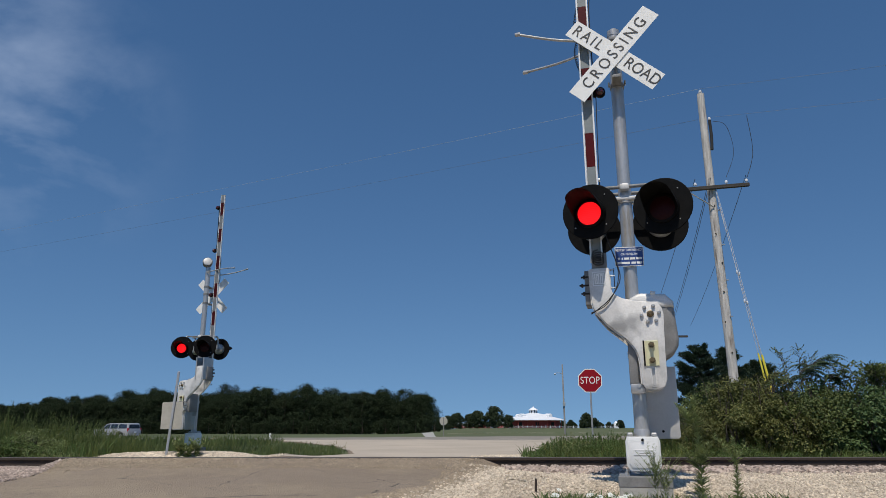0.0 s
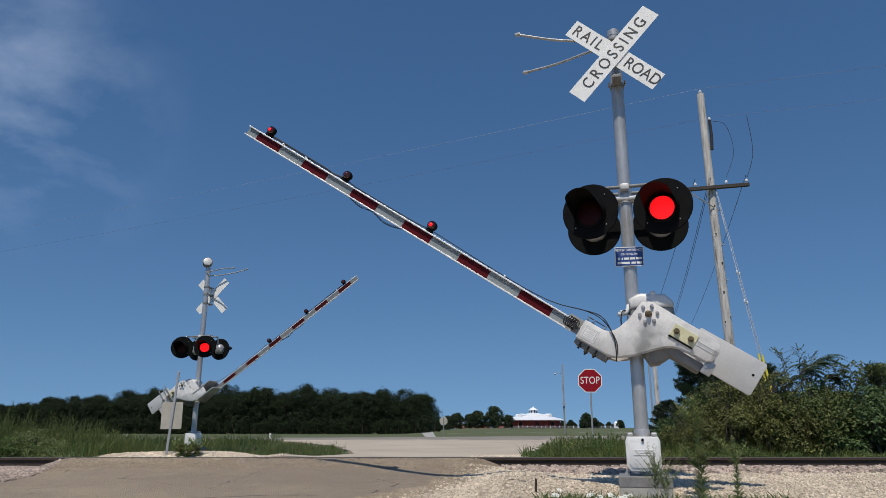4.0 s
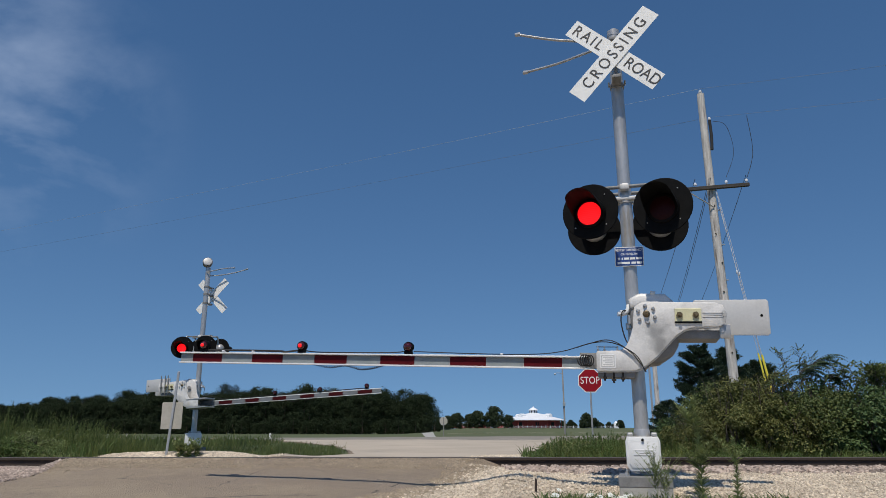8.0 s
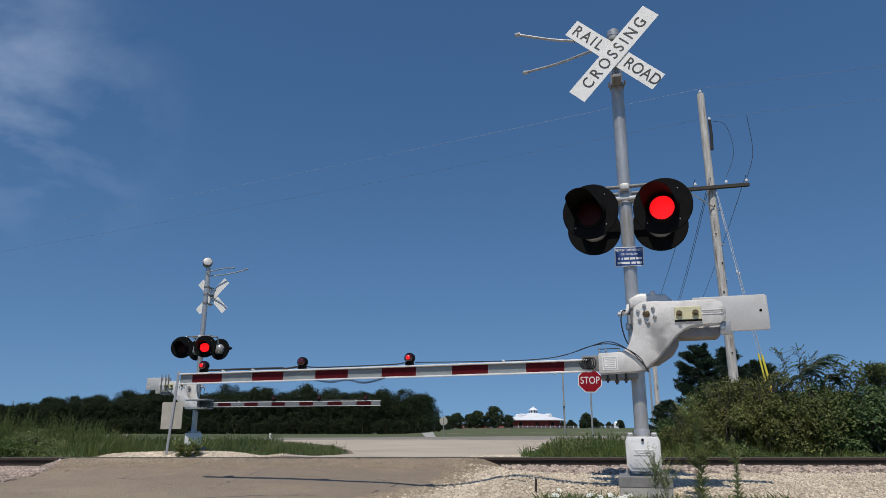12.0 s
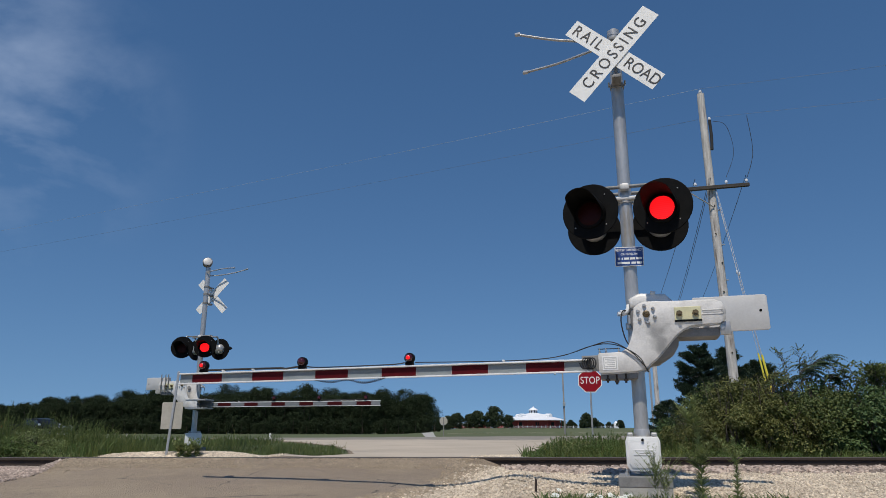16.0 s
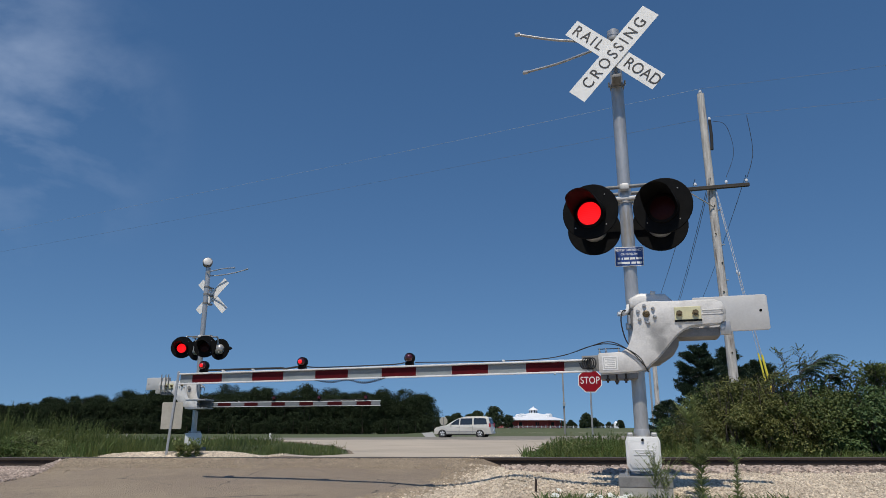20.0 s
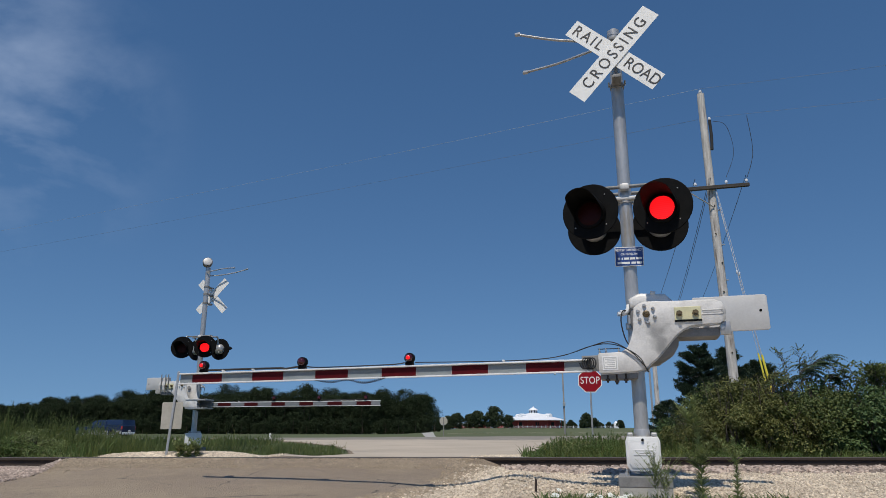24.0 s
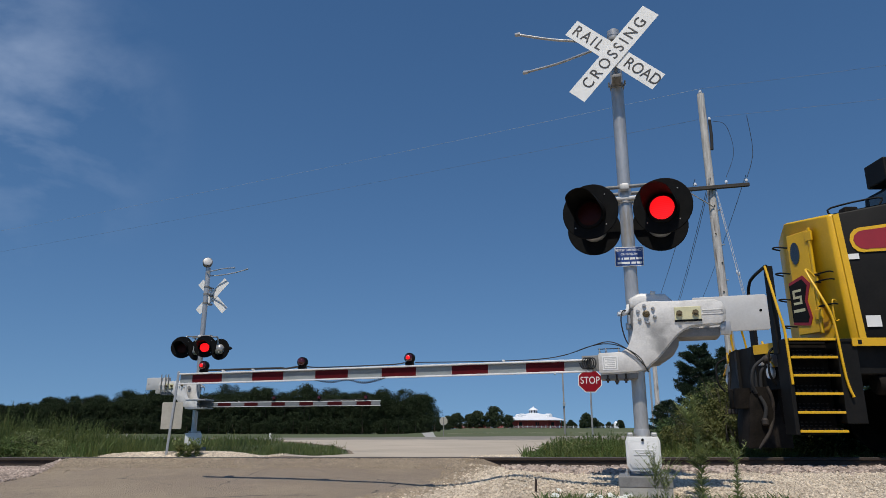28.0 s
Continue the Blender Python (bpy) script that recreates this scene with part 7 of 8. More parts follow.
VAN = dict(category="minivan", half=0.98, r=0.335, low=0.27, rear=-2.40, front=2.40, wheels=(-1.52, 1.68), belt=0.98,
           upper=[(2.45, 0.42), (2.42, 0.66), (2.25, 0.80), (1.80, 0.92), (1.30, 1.0), (-2.30, 1.02), (-2.42, 0.75), (-2.43, 0.4)],
           cabin=[(-2.36, 0.97), (1.42, 0.96), (0.95, 1.24), (0.50, 1.47), (0.15, 1.60), (-0.6, 1.68), (-1.5, 1.70), (-2.05, 1.67), (-2.20, 1.58)],
           windshield=((1.30, 1.04), (0.42, 1.51)), rear_window=((-2.345, 1.06), (-2.22, 1.54)),
           windows=[[(1.10, 1.02), (0.28, 1.03), (0.24, 1.50), (0.42, 1.46)], [(0.18, 1.03), (-0.86, 1.04), (-0.86, 1.55), (0.14, 1.53)], [(-0.98, 1.04), (-2.10, 1.06), (-2.02, 1.50), (-1.9, 1.55), (-0.98, 1.56)]],
           doors=(0.23, -0.92), mirror=0.95, lamp_z=0.68, tail_z=1.0, crease="car_silver")
SUV_BIG = dict(category="suv", half=0.95, r=0.37, low=0.36, rear=-2.25, front=2.25, wheels=(-1.40, 1.37), belt=1.10,
               upper=[(2.32, 0.55), (2.28, 0.93), (2.10, 1.05), (1.1, 1.13), (-2.22, 1.14), (-2.30, 0.85), (-2.28, 0.5)],
               cabin=[(-2.22, 1.08), (1.20, 1.08), (0.68, 1.64), (0.4, 1.72), (-2.0, 1.76), (-2.14, 1.66)],
               windshield=((1.10, 1.17), (0.70, 1.60)), rear_window=((-2.20, 1.16), (-2.15, 1.6)),
               windows=[[(0.98, 1.15), (0.16, 1.15), (0.14, 1.63), (0.55, 1.60)], [(0.04, 1.15), (-0.85, 1.15), (-0.85, 1.65), (0.04, 1.64)], [(-0.98, 1.15), (-2.0, 1.16), (-1.95, 1.62), (-0.98, 1.65)]],
               doors=(0.10, -0.9), mirror=0.85, lamp_z=0.86, tail_z=1.05)
SUV_SMALL = dict(category="suv", half=0.92, r=0.37, low=0.34, rear=-2.10, front=2.10, wheels=(-1.38, 1.32), belt=1.10,
                 upper=[(2.18, 0.50), (2.14, 0.76), (1.92, 0.93), (1.45, 1.04), (0.92, 1.13), (-1.95, 1.16), (-2.12, 0.98), (-2.16, 0.7), (-2.13, 0.42)],
                 cabin=[(-1.98, 1.08), (1.02, 1.08), (0.55, 1.36), (0.12, 1.58), (-0.35, 1.69), (-1.0, 1.71), (-1.55, 1.66), (-1.76, 1.58)],
                 windshield=((0.92, 1.15), (0.12, 1.60)), rear_window=((-1.935, 1.18), (-1.79, 1.52)),
                 windows=[[(0.70, 1.16), (-0.28, 1.17), (-0.30, 1.60), (-0.02, 1.56), (0.35, 1.38)], [(-0.42, 1.18), (-1.55, 1.24), (-1.50, 1.50), (-1.30, 1.57), (-0.42, 1.61)]],
                 doors=(-0.35, -1.2), mirror=0.62, lamp_z=0.86, tail_z=1.12, trim=True, mirror_paint="chrome")


def pickup_spec(length, wheels, cab_back, base, windows):
    f = length / 2
    return dict(category="pickup truck", half=0.97, r=0.39, low=0.44, rear=-f, front=f, wheels=wheels, belt=1.16,
                upper=[(f + 0.05, 0.6), (f + 0.03, 0.95), (f - 0.12, 1.07), (base + 0.05, 1.16), (cab_back - 0.02, 1.20), (cab_back - 0.06, 1.24), (-f + 0.02, 1.26), (-f - 0.03, 1.23), (-f - 0.02, 0.6)],
                cabin=[(cab_back, 1.14), (base + 0.06, 1.14), (base - 0.42, 1.52), (base - 0.72, 1.70), (base - 1.1, 1.77), (cab_back + 0.22, 1.78), (cab_back + 0.06, 1.70)],
                windshield=((base - 0.03, 1.20), (base - 0.64, 1.66)), rear_window=((cab_back + 0.004, 1.30), (cab_back + 0.05, 1.66)),
                windows=windows, doors=(base - 1.15, cab_back + 0.12), mirror=base - 0.28, lamp_z=0.93, tail_z=1.06, bumper="chrome")


def add_bed(v, cab_back, rear, paint):
    """The cargo bed behind the cab: a flat dark sheet stands for its shaded hollow."""
    bm = box(bmesh.new(), rear + 0.1, cab_back - 0.1, -0.80, 0.80, 1.262, 1.270)
    part("bed_shade", bm, "dark_gap", v, "flat dark sheet painted as the shaded cargo bed")
    for s in (-1, 1):
        part("bed_rail", box(bmesh.new(), rear + 0.02, cab_back - 0.05, s * 0.88 - 0.07, s * 0.88 + 0.07, 1.25, 1.29, bevel=0.015), paint, v)
    part("tailgate", box(bmesh.new(), rear - 0.025, rear + 0.06, -0.86, 0.86, 0.78, 1.30, bevel=0.02), paint, v)


LANE_FAR, LANE_NEAR = 59.5, 45.0


def lane_place(y0, s):
    return ACROSS.x * s, y0 + ACROSS.y * s


def drive(v, y0, s_at, t_at, speed):
    """Keys a steady run along the highway. speed: metres a second, towards ACROSS when positive."""
    rows = []
    heading = math.degrees(math.atan2(ACROSS.y, ACROSS.x)) + (0 if speed > 0 else 180)
    for k in range(57):
        t = k * 0.5
        s = s_at + speed * (t - t_at)
        x, y = lane_place(y0, s)
        rows.append((t, pose(x, y, gz(x, y) + 0.022, 0, 0, heading)))
    MOVERS.append((v, rows))


van = vehicle("minivan", "silver-beige minivan driving along the highway", "car_pewter", VAN)
for s in (-1, 1):
    part("roof_rail", box(bmesh.new(), -1.8, -0.2, s * 0.70 - 0.02, s * 0.70 + 0.02, 1.685, 1.72, bevel=0.01), "car_pewter", van)
drive(van, LANE_FAR, -7.39, 19.8, 27.5)
white_spec = pickup_spec(5.45, (-1.80, 1.93), -1.0, 1.36, [[(1.08, 1.20), (0.30, 1.21), (0.28, 1.64), (0.62, 1.62)], [(0.18, 1.21), (-0.72, 1.22), (-0.72, 1.66), (0.18, 1.65)]])
white_pickup = vehicle("pickup_truck", "white crew cab pickup driving along the highway", "car_white", white_spec)
add_bed(white_pickup, -1.0, -2.72, "car_white")
for s in (-1, 1):
    bm = bmesh.new()
    pipe(bm, smooth_line([(-1.12, s * 0.74, 1.28), (-1.12, s * 0.72, 1.80), (-1.12, s * 0.60, 1.86)], 4), 0.03, 8)
    part("cab_guard_post", bm, "black", white_pickup, "black cab guard", 50)
part("cab_guard_bar", box(bmesh.new(), -1.15, -1.09, -0.62, 0.62, 1.82, 1.88, bevel=0.01), "black", white_pickup, "black cab guard")
part("step_bar", box(bmesh.new(), -1.2, 1.3, -0.99, -0.90, 0.36, 0.42, bevel=0.02), "chrome", white_pickup, "bright side step")
drive(white_pickup, LANE_FAR, -6.14, 25.2, 24.25)
dark_spec = dict(pickup_spec(5.45, (-1.66, 1.62), -0.70, 1.42, [[(1.14, 1.20), (0.36, 1.21), (0.34, 1.64), (0.66, 1.62)], [(0.22, 1.21), (-0.45, 1.22), (-0.45, 1.66), (0.22, 1.65)]]), sill="car_silver", band=(0.47, 0.66), mirror_paint="chrome")
dark_pickup = vehicle("pickup_truck", "dark grey pickup with a silver lower band", "car_charcoal", dark_spec)
add_bed(dark_pickup, -0.70, -2.72, "car_charcoal")
for s in (-1, 1):
    bm = bmesh.new()
    pipe(bm, smooth_line([(2.78, s * 0.42, 0.50), (2.90, s * 0.42, 0.8), (2.88, s * 0.42, 1.12), (2.72, s * 0.42, 1.18)], 4), 0.03, 8)
    pipe(bm, smooth_line([(2.88, s * 0.42, 1.05), (2.84, s * 0.75, 1.02), (2.60, s * 0.92, 0.98)], 4), 0.025, 8)
    part("grille_guard", bm, "galv", dark_pickup, "steel grille guard", 50)
dark_pickup.scale = (0.94, 0.96, 0.92)
drive(dark_pickup, LANE_NEAR, 11.40, 16.8, -25.9)
suv = vehicle("suv", "black small suv with bright roof rails on the highway", "car_black", SUV_SMALL)
for s in (-1, 1):
    bm = bmesh.new()
    pipe(bm, smooth_line([(-1.62, s * 0.70, 1.63), (-1.4, s * 0.70, 1.72), (-0.7, s * 0.70, 1.755), (-0.2, s * 0.70, 1.72), (0.0, s * 0.70, 1.64)], 4), 0.022, 8)
    part("roof_rail", bm, "chrome", suv, "bright roof rail", 50)
drive(suv, LANE_NEAR, 15.67, 25.7, -32.6)
def lowered(spec, fx, fz):
    """The same make of body, shorter and lower."""
    def pt(q):
        return (q[0] * fx, q[1] * fz)
    out = dict(spec)
    for key in ("upper", "cabin", "windshield", "rear_window"):
        out[key] = [pt(q) for q in spec[key]]
    out["windows"] = [[pt(q) for q in w] for w in spec["windows"]]
    for key in ("rear", "front", "mirror"):
        out[key] = spec[key] * fx
    for key in ("low", "belt", "lamp_z", "tail_z", "r"):
        out[key] = spec[key] * fz
    out["wheels"], out["doors"] = tuple(x * fx for x in spec["wheels"]), tuple(x * fx for x in spec["doors"])
    return out


silver_suv = vehicle("suv", "silver boxy suv driving along the highway", "car_silver", lowered(SUV_BIG, 0.9, 0.84))
drive(silver_suv, LANE_FAR, 32.9, 0.0, 33.0)
blue_spec = dict(pickup_spec(5.4, (-1.62, 1.75), -0.75, 1.36, [[(1.08, 1.20), (0.30, 1.21), (0.28, 1.64), (0.62, 1.62)]]), sill="car_silver", band=(0.47, 0.78))
blue_truck = vehicle("pickup_truck", "dark blue and silver pickup with a bed cap", "car_navy", blue_spec)
part("bed_cap", body_shell([(-2.68, 1.25), (-0.78, 1.25), (-0.82, 1.80), (-2.60, 1.80)], 0.92, 1.2, 0.2, 0.05), "car_navy", blue_truck, "dark bed cap", 35)
for s in (-1, 1):
    part("cap_window", box(bmesh.new(), -2.4, -1.0, s * 0.865 - 0.01, s * 0.865 + 0.012, 1.42, 1.68, bevel=0.004), "glass", blue_truck, "dark cap window", at=pose(0, 0, 0, s * 4, 0, 0))
drive(blue_truck, LANE_FAR, 23.5, 23.5, 21.5)


# ---------------------------------------------------------------- locomotive
def locomotive():
    """Front end plate at x = 0, tail towards +x, rail top at z = 0, the side seen has negative y."""
    L = thing("locomotive", "black, yellow and red diesel locomotive on the track", "locomotive")
    W = 1.50
    deck = 1.66

    def p(name, bm, mt, label="", smooth=None, at=None, parent=L):
        return part(name, bm, mt, parent, label, smooth, at)

    def bar(pts, r, mt, name="handrail", label="", n=8, parent=L):
        return p(name, pipe(bmesh.new(), smooth_line(pts, 4) if len(pts) > 2 else [Vector(q) for q in pts], r, n), mt, label, 60, parent=parent)

    p("underframe", box(bmesh.new(), 0.9, 21.5, -1.35, 1.35, 1.15, deck - 0.05, bevel=0.02), "loco_black")
    p("walkway", box(bmesh.new(), 0.80, 22.2, -W, W, deck - 0.05, deck, bevel=0.01), "loco_black", "black walkway deck")
    p("porch_deck", box(bmesh.new(), 0.20, 0.80, -1.2, 1.2, deck - 0.05, deck, bevel=0.01), "loco_black", "black porch deck")
    for s in (-1, 1):
        back = 0.0 if s < 0 else 0.5  # the far steps sit further back
        p("side_sill", box(bmesh.new(), 1.02, 21.4, s * W - 0.012, s * W + 0.012, deck - 0.11, deck + 0.01, bevel=0.003), "loco_yellow", "yellow sill stripe")
        p("sill_lettering", box(bmesh.new(), 1.10, 1.16, s * (W + 0.013) - 0.002, s * (W + 0.013) + 0.002, deck - 0.085, deck - 0.02), "loco_black")
        # corner steps
        for k in range(6):
            z = 0.36 + k * (deck - 0.36) / 5.0
            tr = p("step_tread", box(bmesh.new(), back + 0.10 - 0.004 * k, 0.78, s * W - 0.26 if s > 0 else s * W, s * W if s > 0 else s * W + 0.26, z - 0.02, z, bevel=0.004), "grime", "gridded step")
            p("step_nosing", box(bmesh.new(), back + 0.10, 0.78, s * (W + 0.002) - 0.012, s * (W + 0.002) + 0.012, z - 0.03, z + 0.006, bevel=0.003), "loco_yellow", "yellow step edge", parent=tr)
            if k < 5:
                for j in range(8):
                    p("grid_tooth", box(bmesh.new(), 0.14 + j * 0.078 + (back - 0.078 * j if back else 0), 0.18 + j * 0.078 + (back - 0.078 * j if back else 0), s * (W - 0.03) - 0.01, s * (W - 0.03) + 0.01, z + 0.0, z + 0.035), "grime", parent=tr)
        p("step_side", box(bmesh.new(), back + 0.04, back + 0.10, s * W - 0.30 if s > 0 else s * W, s * W if s > 0 else s * W + 0.30, 0.30, deck, bevel=0.006), "loco_black")
        for k in range(5):
            z = 0.36 + (k + 0.5) * (deck - 0.36) / 5.0
            for row in range(2):
                for j in range(9):
                    p("riser_hole", box(bmesh.new(), back + 0.14 + j * 0.068 * (1 - back), back + 0.175 + j * 0.068 * (1 - back), s * (W - 0.305) - 0.004, s * (W - 0.305) + 0.004, z - 0.02 - row * 0.05, z - 0.005 - row * 0.05), "worn")
        p("step_side", box(bmesh.new(), 0.80, 1.10, s * W - 0.32 if s > 0 else s * W + 0.02, s * W - 0.02 if s > 0 else s * W + 0.32, 0.45, deck, bevel=0.01), "loco_black")
        p("step_back", box(bmesh.new(), back + 0.10, 0.80, s * (W - 0.32) - 0.01, s * (W - 0.32) + 0.01, 0.30, deck, bevel=0.004), "grime")
        # yellow step handrails
        bar([(back + 0.08, s * W, 1.00), (back + 0.06, s * W, 1.75), (back + 0.02, s * (W - 0.04), 2.1), (back, s * (W - 0.24), 2.80)], 0.020, "loco_yellow", "step_handrail", "yellow handrail")
        bar([(0.92, s * (W + 0.02), 0.82), (0.86, s * W, 1.1), (0.80, s * W, 1.9), (0.72, s * (W - 0.06), 2.25), (0.66, s * (W - 0.30), 2.72), (0.72, s * (W - 0.34), 2.75), (0.80, s * (W - 0.34), 2.66)], 0.020, "loco_yellow", "step_handrail", "yellow handrail")
        # end handrail, black
    # end handrail, black, with its post at the corner
    bar([(0.02, -1.26, 2.80), (0.06, -1.10, 2.82), (0.18, -0.42, 2.80), (0.20, -0.22, 2.70), (0.21, -0.15, 2.50), (0.22, -0.15, deck)], 0.026, "loco_black", "end_handrail")
    p("end_post", box(bmesh.new(), 0.02, 0.10, -1.30, -1.16, deck - 0.2, 2.80, bevel=0.008), "loco_black")
    p("post_plate", box(bmesh.new(), 0.17, 0.23, -0.26, -0.10, deck - 0.1, 2.35, bevel=0.008), "loco_black")
    # front plate, lever, hoses, coupler, plow
    for s in (-1, 1):
        bm = bmesh.new()
        for (xa, ya), (xb, yb) in (((0.0, 0.0), (0.05, 0.5)), ((0.05, 0.5), (0.24, 1.0))):
            vs = [bm.verts.new(q) for q in ((xa, s * ya, 0.95), (xb, s * yb, 0.98), (xb, s * yb, deck), (xa, s * ya, deck))]
            bm.faces.new(vs)
        bmesh.ops.remove_doubles(bm, verts=bm.verts, dist=1e-4)
        bmesh.ops.solidify(bm, geom=list(bm.faces), thickness=0.05)
        bmesh.ops.recalc_face_normals(bm, faces=bm.faces)
        p("end_plate", bm, "loco_black", "black end plate")
        p("end_stripe", box(bmesh.new(), 0.0, 0.46, -0.012, 0.012, deck - 0.14, deck + 0.01), "loco_yellow", "yellow edge stripe", at=pose(0.02, s * 0.52, 0, 0, 0, s * 69))
    for s in (-1, 1):
        bar([(0.10, s * 0.95, 1.30), (0.12, s * 0.70, 1.55), (0.12, s * 0.62, 1.72)], 0.018, "loco_yellow", "uncoupling_lever", "yellow uncoupling lever")
        for k in range(3):
            y = s * (0.30 + 0.15 * k)
            bar([(0.22, y, 1.38), (0.06, y, 1.25), (0.05, y + 0.03, 0.9), (0.08, y + 0.02, 0.68)], 0.026, "rubber", "air_hose", "black air hose")
        p("cable_socket", box(bmesh.new(), 0.10, 0.22, s * 0.80 - 0.09, s * 0.80 + 0.09, 1.30, 1.50, bevel=0.02), "galv", "grey cable socket")
    for s in (-1, 1):
        bar([(0.16, s * 0.98, 1.60), (0.02, s * 1.02, 1.50), (0.0, s * 1.0, 1.2), (0.10, s * 0.96, 1.02)], 0.018, "loco_black", "pilot_grab", "black pilot grab iron")
        p("hose_bracket", box(bmesh.new(), 0.06, 0.22, s * 0.42 - 0.22, s * 0.42 + 0.22, 1.34, 1.44, bevel=0.015), "galv", "grey hose manifold")
        for k in range(4):
            y = s * (0.24 + 0.16 * k)
            p("hose_coupling", closed([(0.03, 0.0), (0.045, 0.02), (0.045, 0.07), (0.025, 0.10)], pose(0.06, y, 0.62), 10), "worn", "worn hose coupling")
        p("plow_brace", box(bmesh.new(), 0.2, 0.5, s * 0.6 - 0.04, s * 0.6 + 0.04, 0.4, 1.0, bevel=0.01), "grime")
        p("ditch_light", closed([(0.09, 0.0), (0.10, 0.05), (0.085, 0.07)], pose(0.16, s * 0.78, 1.22, 0, -90, 0), 18), "head_lamp", "round ditch light", 40)
    p("coupler_shank", box(bmesh.new(), 0.03, 0.5, -0.11, 0.11, 0.76, 0.98, bevel=0.02), "grime")
    bm = bmesh.new()
    turned(bm, [(0.02, 0.70), (0.17, 0.70), (0.17, 1.02), (0.02, 1.02)], pose(0.0, -0.04, 0), 14)
    box(bm, -0.16, 0.06, 0.06, 0.22, 0.70, 1.02, bevel=0.03)
    p("coupler_knuckle", bm, "grime", "worn steel coupler", 40)
    # curved plow, two wings
    for s in (-1, 1):
        bm = bmesh.new()
        rows = []
        for i in range(9):
            u = i / 8
            row = []
            for j in range(7):
                w = j / 6
                y = s * 0.82 * u
                z = 0.10 + 0.88 * w
                x = 0.02 + 0.40 * u * u - 0.16 * math.sin(w * math.pi * 0.5) + 0.30 * (1 - math.cos((1 - w) * 1.1)) * -0.6 + 0.22 * w * w
                row.append(bm.verts.new((x, y, z)))
            rows.append(row)
        for a, b in zip(rows, rows[1:]):
            for j in range(6):
                bm.faces.new((a[j], a[j + 1], b[j + 1], b[j]))
        bmesh.ops.solidify(bm, geom=list(bm.faces), thickness=0.025)
        bmesh.ops.recalc_face_normals(bm, faces=bm.faces)
        p("plow_wing", bm, "worn", "worn curved steel plow", 50)
    for s in (-1,):
        arc = [(-0.02 + 0.10 * math.sin(math.pi * k / 10) - 0.22 * (k / 10) ** 2, s * (0.90 + 0.02 * math.sin(k)), 1.0 - 0.9 * k / 10) for k in range(11)]
        bm = slab(bmesh.new(), [(q[0], q[2]) for q in arc] + [(-0.40, 0.10), (-0.34, 0.45), (-0.30, 0.85), (-0.22, 1.0)], s * 0.90 - 0.012, s * 0.90 + 0.012, 0.004)
        cheek = p("plow_cheek", bm, "grime", "grimy plow end plate", 40)
        bar(arc, 0.028, "worn", "plow_edge", "worn curved plow edge", parent=cheek)
        bar([(-0.16, s * 0.93, 0.86), (-0.10, s * 0.96, 0.70), (-0.13, s * 0.95, 0.52)], 0.03, "rubber", "air_hose", "black air hose")
        p("hose_coupling", closed([(0.03, 0.0), (0.05, 0.02), (0.05, 0.08), (0.03, 0.11)], pose(-0.13, s * 0.95, 0.43), 10), "worn", "worn hose coupling")
        bar([(-0.05, s * 0.98, 1.42), (-0.22, s * 0.98, 1.28), (-0.26, s * 0.95, 1.05), (-0.20, s * 0.92, 0.9)], 0.026, "rubber", "air_hose", "black air hose")
        p("angle_cock", closed([(0.04, 0.0), (0.06, 0.03), (0.06, 0.10), (0.03, 0.14)], pose(-0.06, s * 0.97, 1.38, 0, 60, 0), 12), "worn", "worn angle cock", 40)
    p("plow_mount", box(bmesh.new(), 0.25, 0.6, -0.8, 0.8, 0.45, 1.0, bevel=0.02), "grime")
    # nose: yellow front with a narrower face, black flanks
    N0, N1 = 1.36, 3.30

    def loft(sections, name, mt, label="", cap=True):
        bm = bmesh.new()
        rows = [[bm.verts.new(q) for q in sec] for sec in sections]
        m = len(rows[0])
        for a, b in zip(rows, rows[1:]):
            for j in range(m):
                bm.faces.new((a[j], a[(j + 1) % m], b[(j + 1) % m], b[j]))
        if cap:
            bm.faces.new(rows[0][::-1])
            bm.faces.new(rows[-1])
        bmesh.ops.recalc_face_normals(bm, faces=bm.faces)
        es = [e for e in bm.edges if len(e.link_faces) == 2 and e.calc_face_angle(0) > 0.5]
        bmesh.ops.bevel(bm, geom=es, offset=0.035, segments=3, profile=0.5, affect="EDGES")
        return p(name, bm, mt, label, 40)

    def ring(x, hw, z0, z1, hw0=None, dx=0.0):
        hw0 = hw if hw0 is None else hw0
        return [(x + dx, -hw0, z0), (x + dx, hw0, z0), (x, hw, z1), (x, -hw, z1)]

    def prow(x, front, hw, hw0, z1, rake):
        """A six-sided section: the front comes to a blunt prow in the middle."""
        return [(x + 0.31 + rake, -hw0, deck), (x + rake - front, 0.0, deck), (x + 0.31 + rake, hw0, deck), (x + 0.31, hw, z1), (x - front, 0.0, z1 + 0.10), (x + 0.31, -hw, z1)]

    nose = loft([prow(N0 - 0.34, 0.0, 0.84, 0.91, 3.75, 0.06), prow(N0 - 0.24, 0.0, 0.88, 0.96, 3.79, 0.06)], "nose_front", "loco_yellow", "yellow nose front")
    flank = loft([ring(N0 + 0.07, 0.875, deck, 3.78, 0.955, 0.06), ring(N1, 1.38, deck, 4.05, 1.42)], "nose_flank", "loco_black", "black nose flank")
    bm = bmesh.new()
    tops = [bm.verts.new(q) for q in ((N0 - 0.25, 0, 3.875), (N0 + 0.08, 0.85, 3.785), (N1, 1.30, 4.075), (N1, 0, 4.17), (N1, -1.30, 4.075), (N0 + 0.08, -0.85, 3.785))]
    bm.faces.new((tops[0], tops[3], tops[2], tops[1]))
    bm.faces.new((tops[0], tops[5], tops[4], tops[3]))
    bmesh.ops.solidify(bm, geom=list(bm.faces), thickness=0.03)
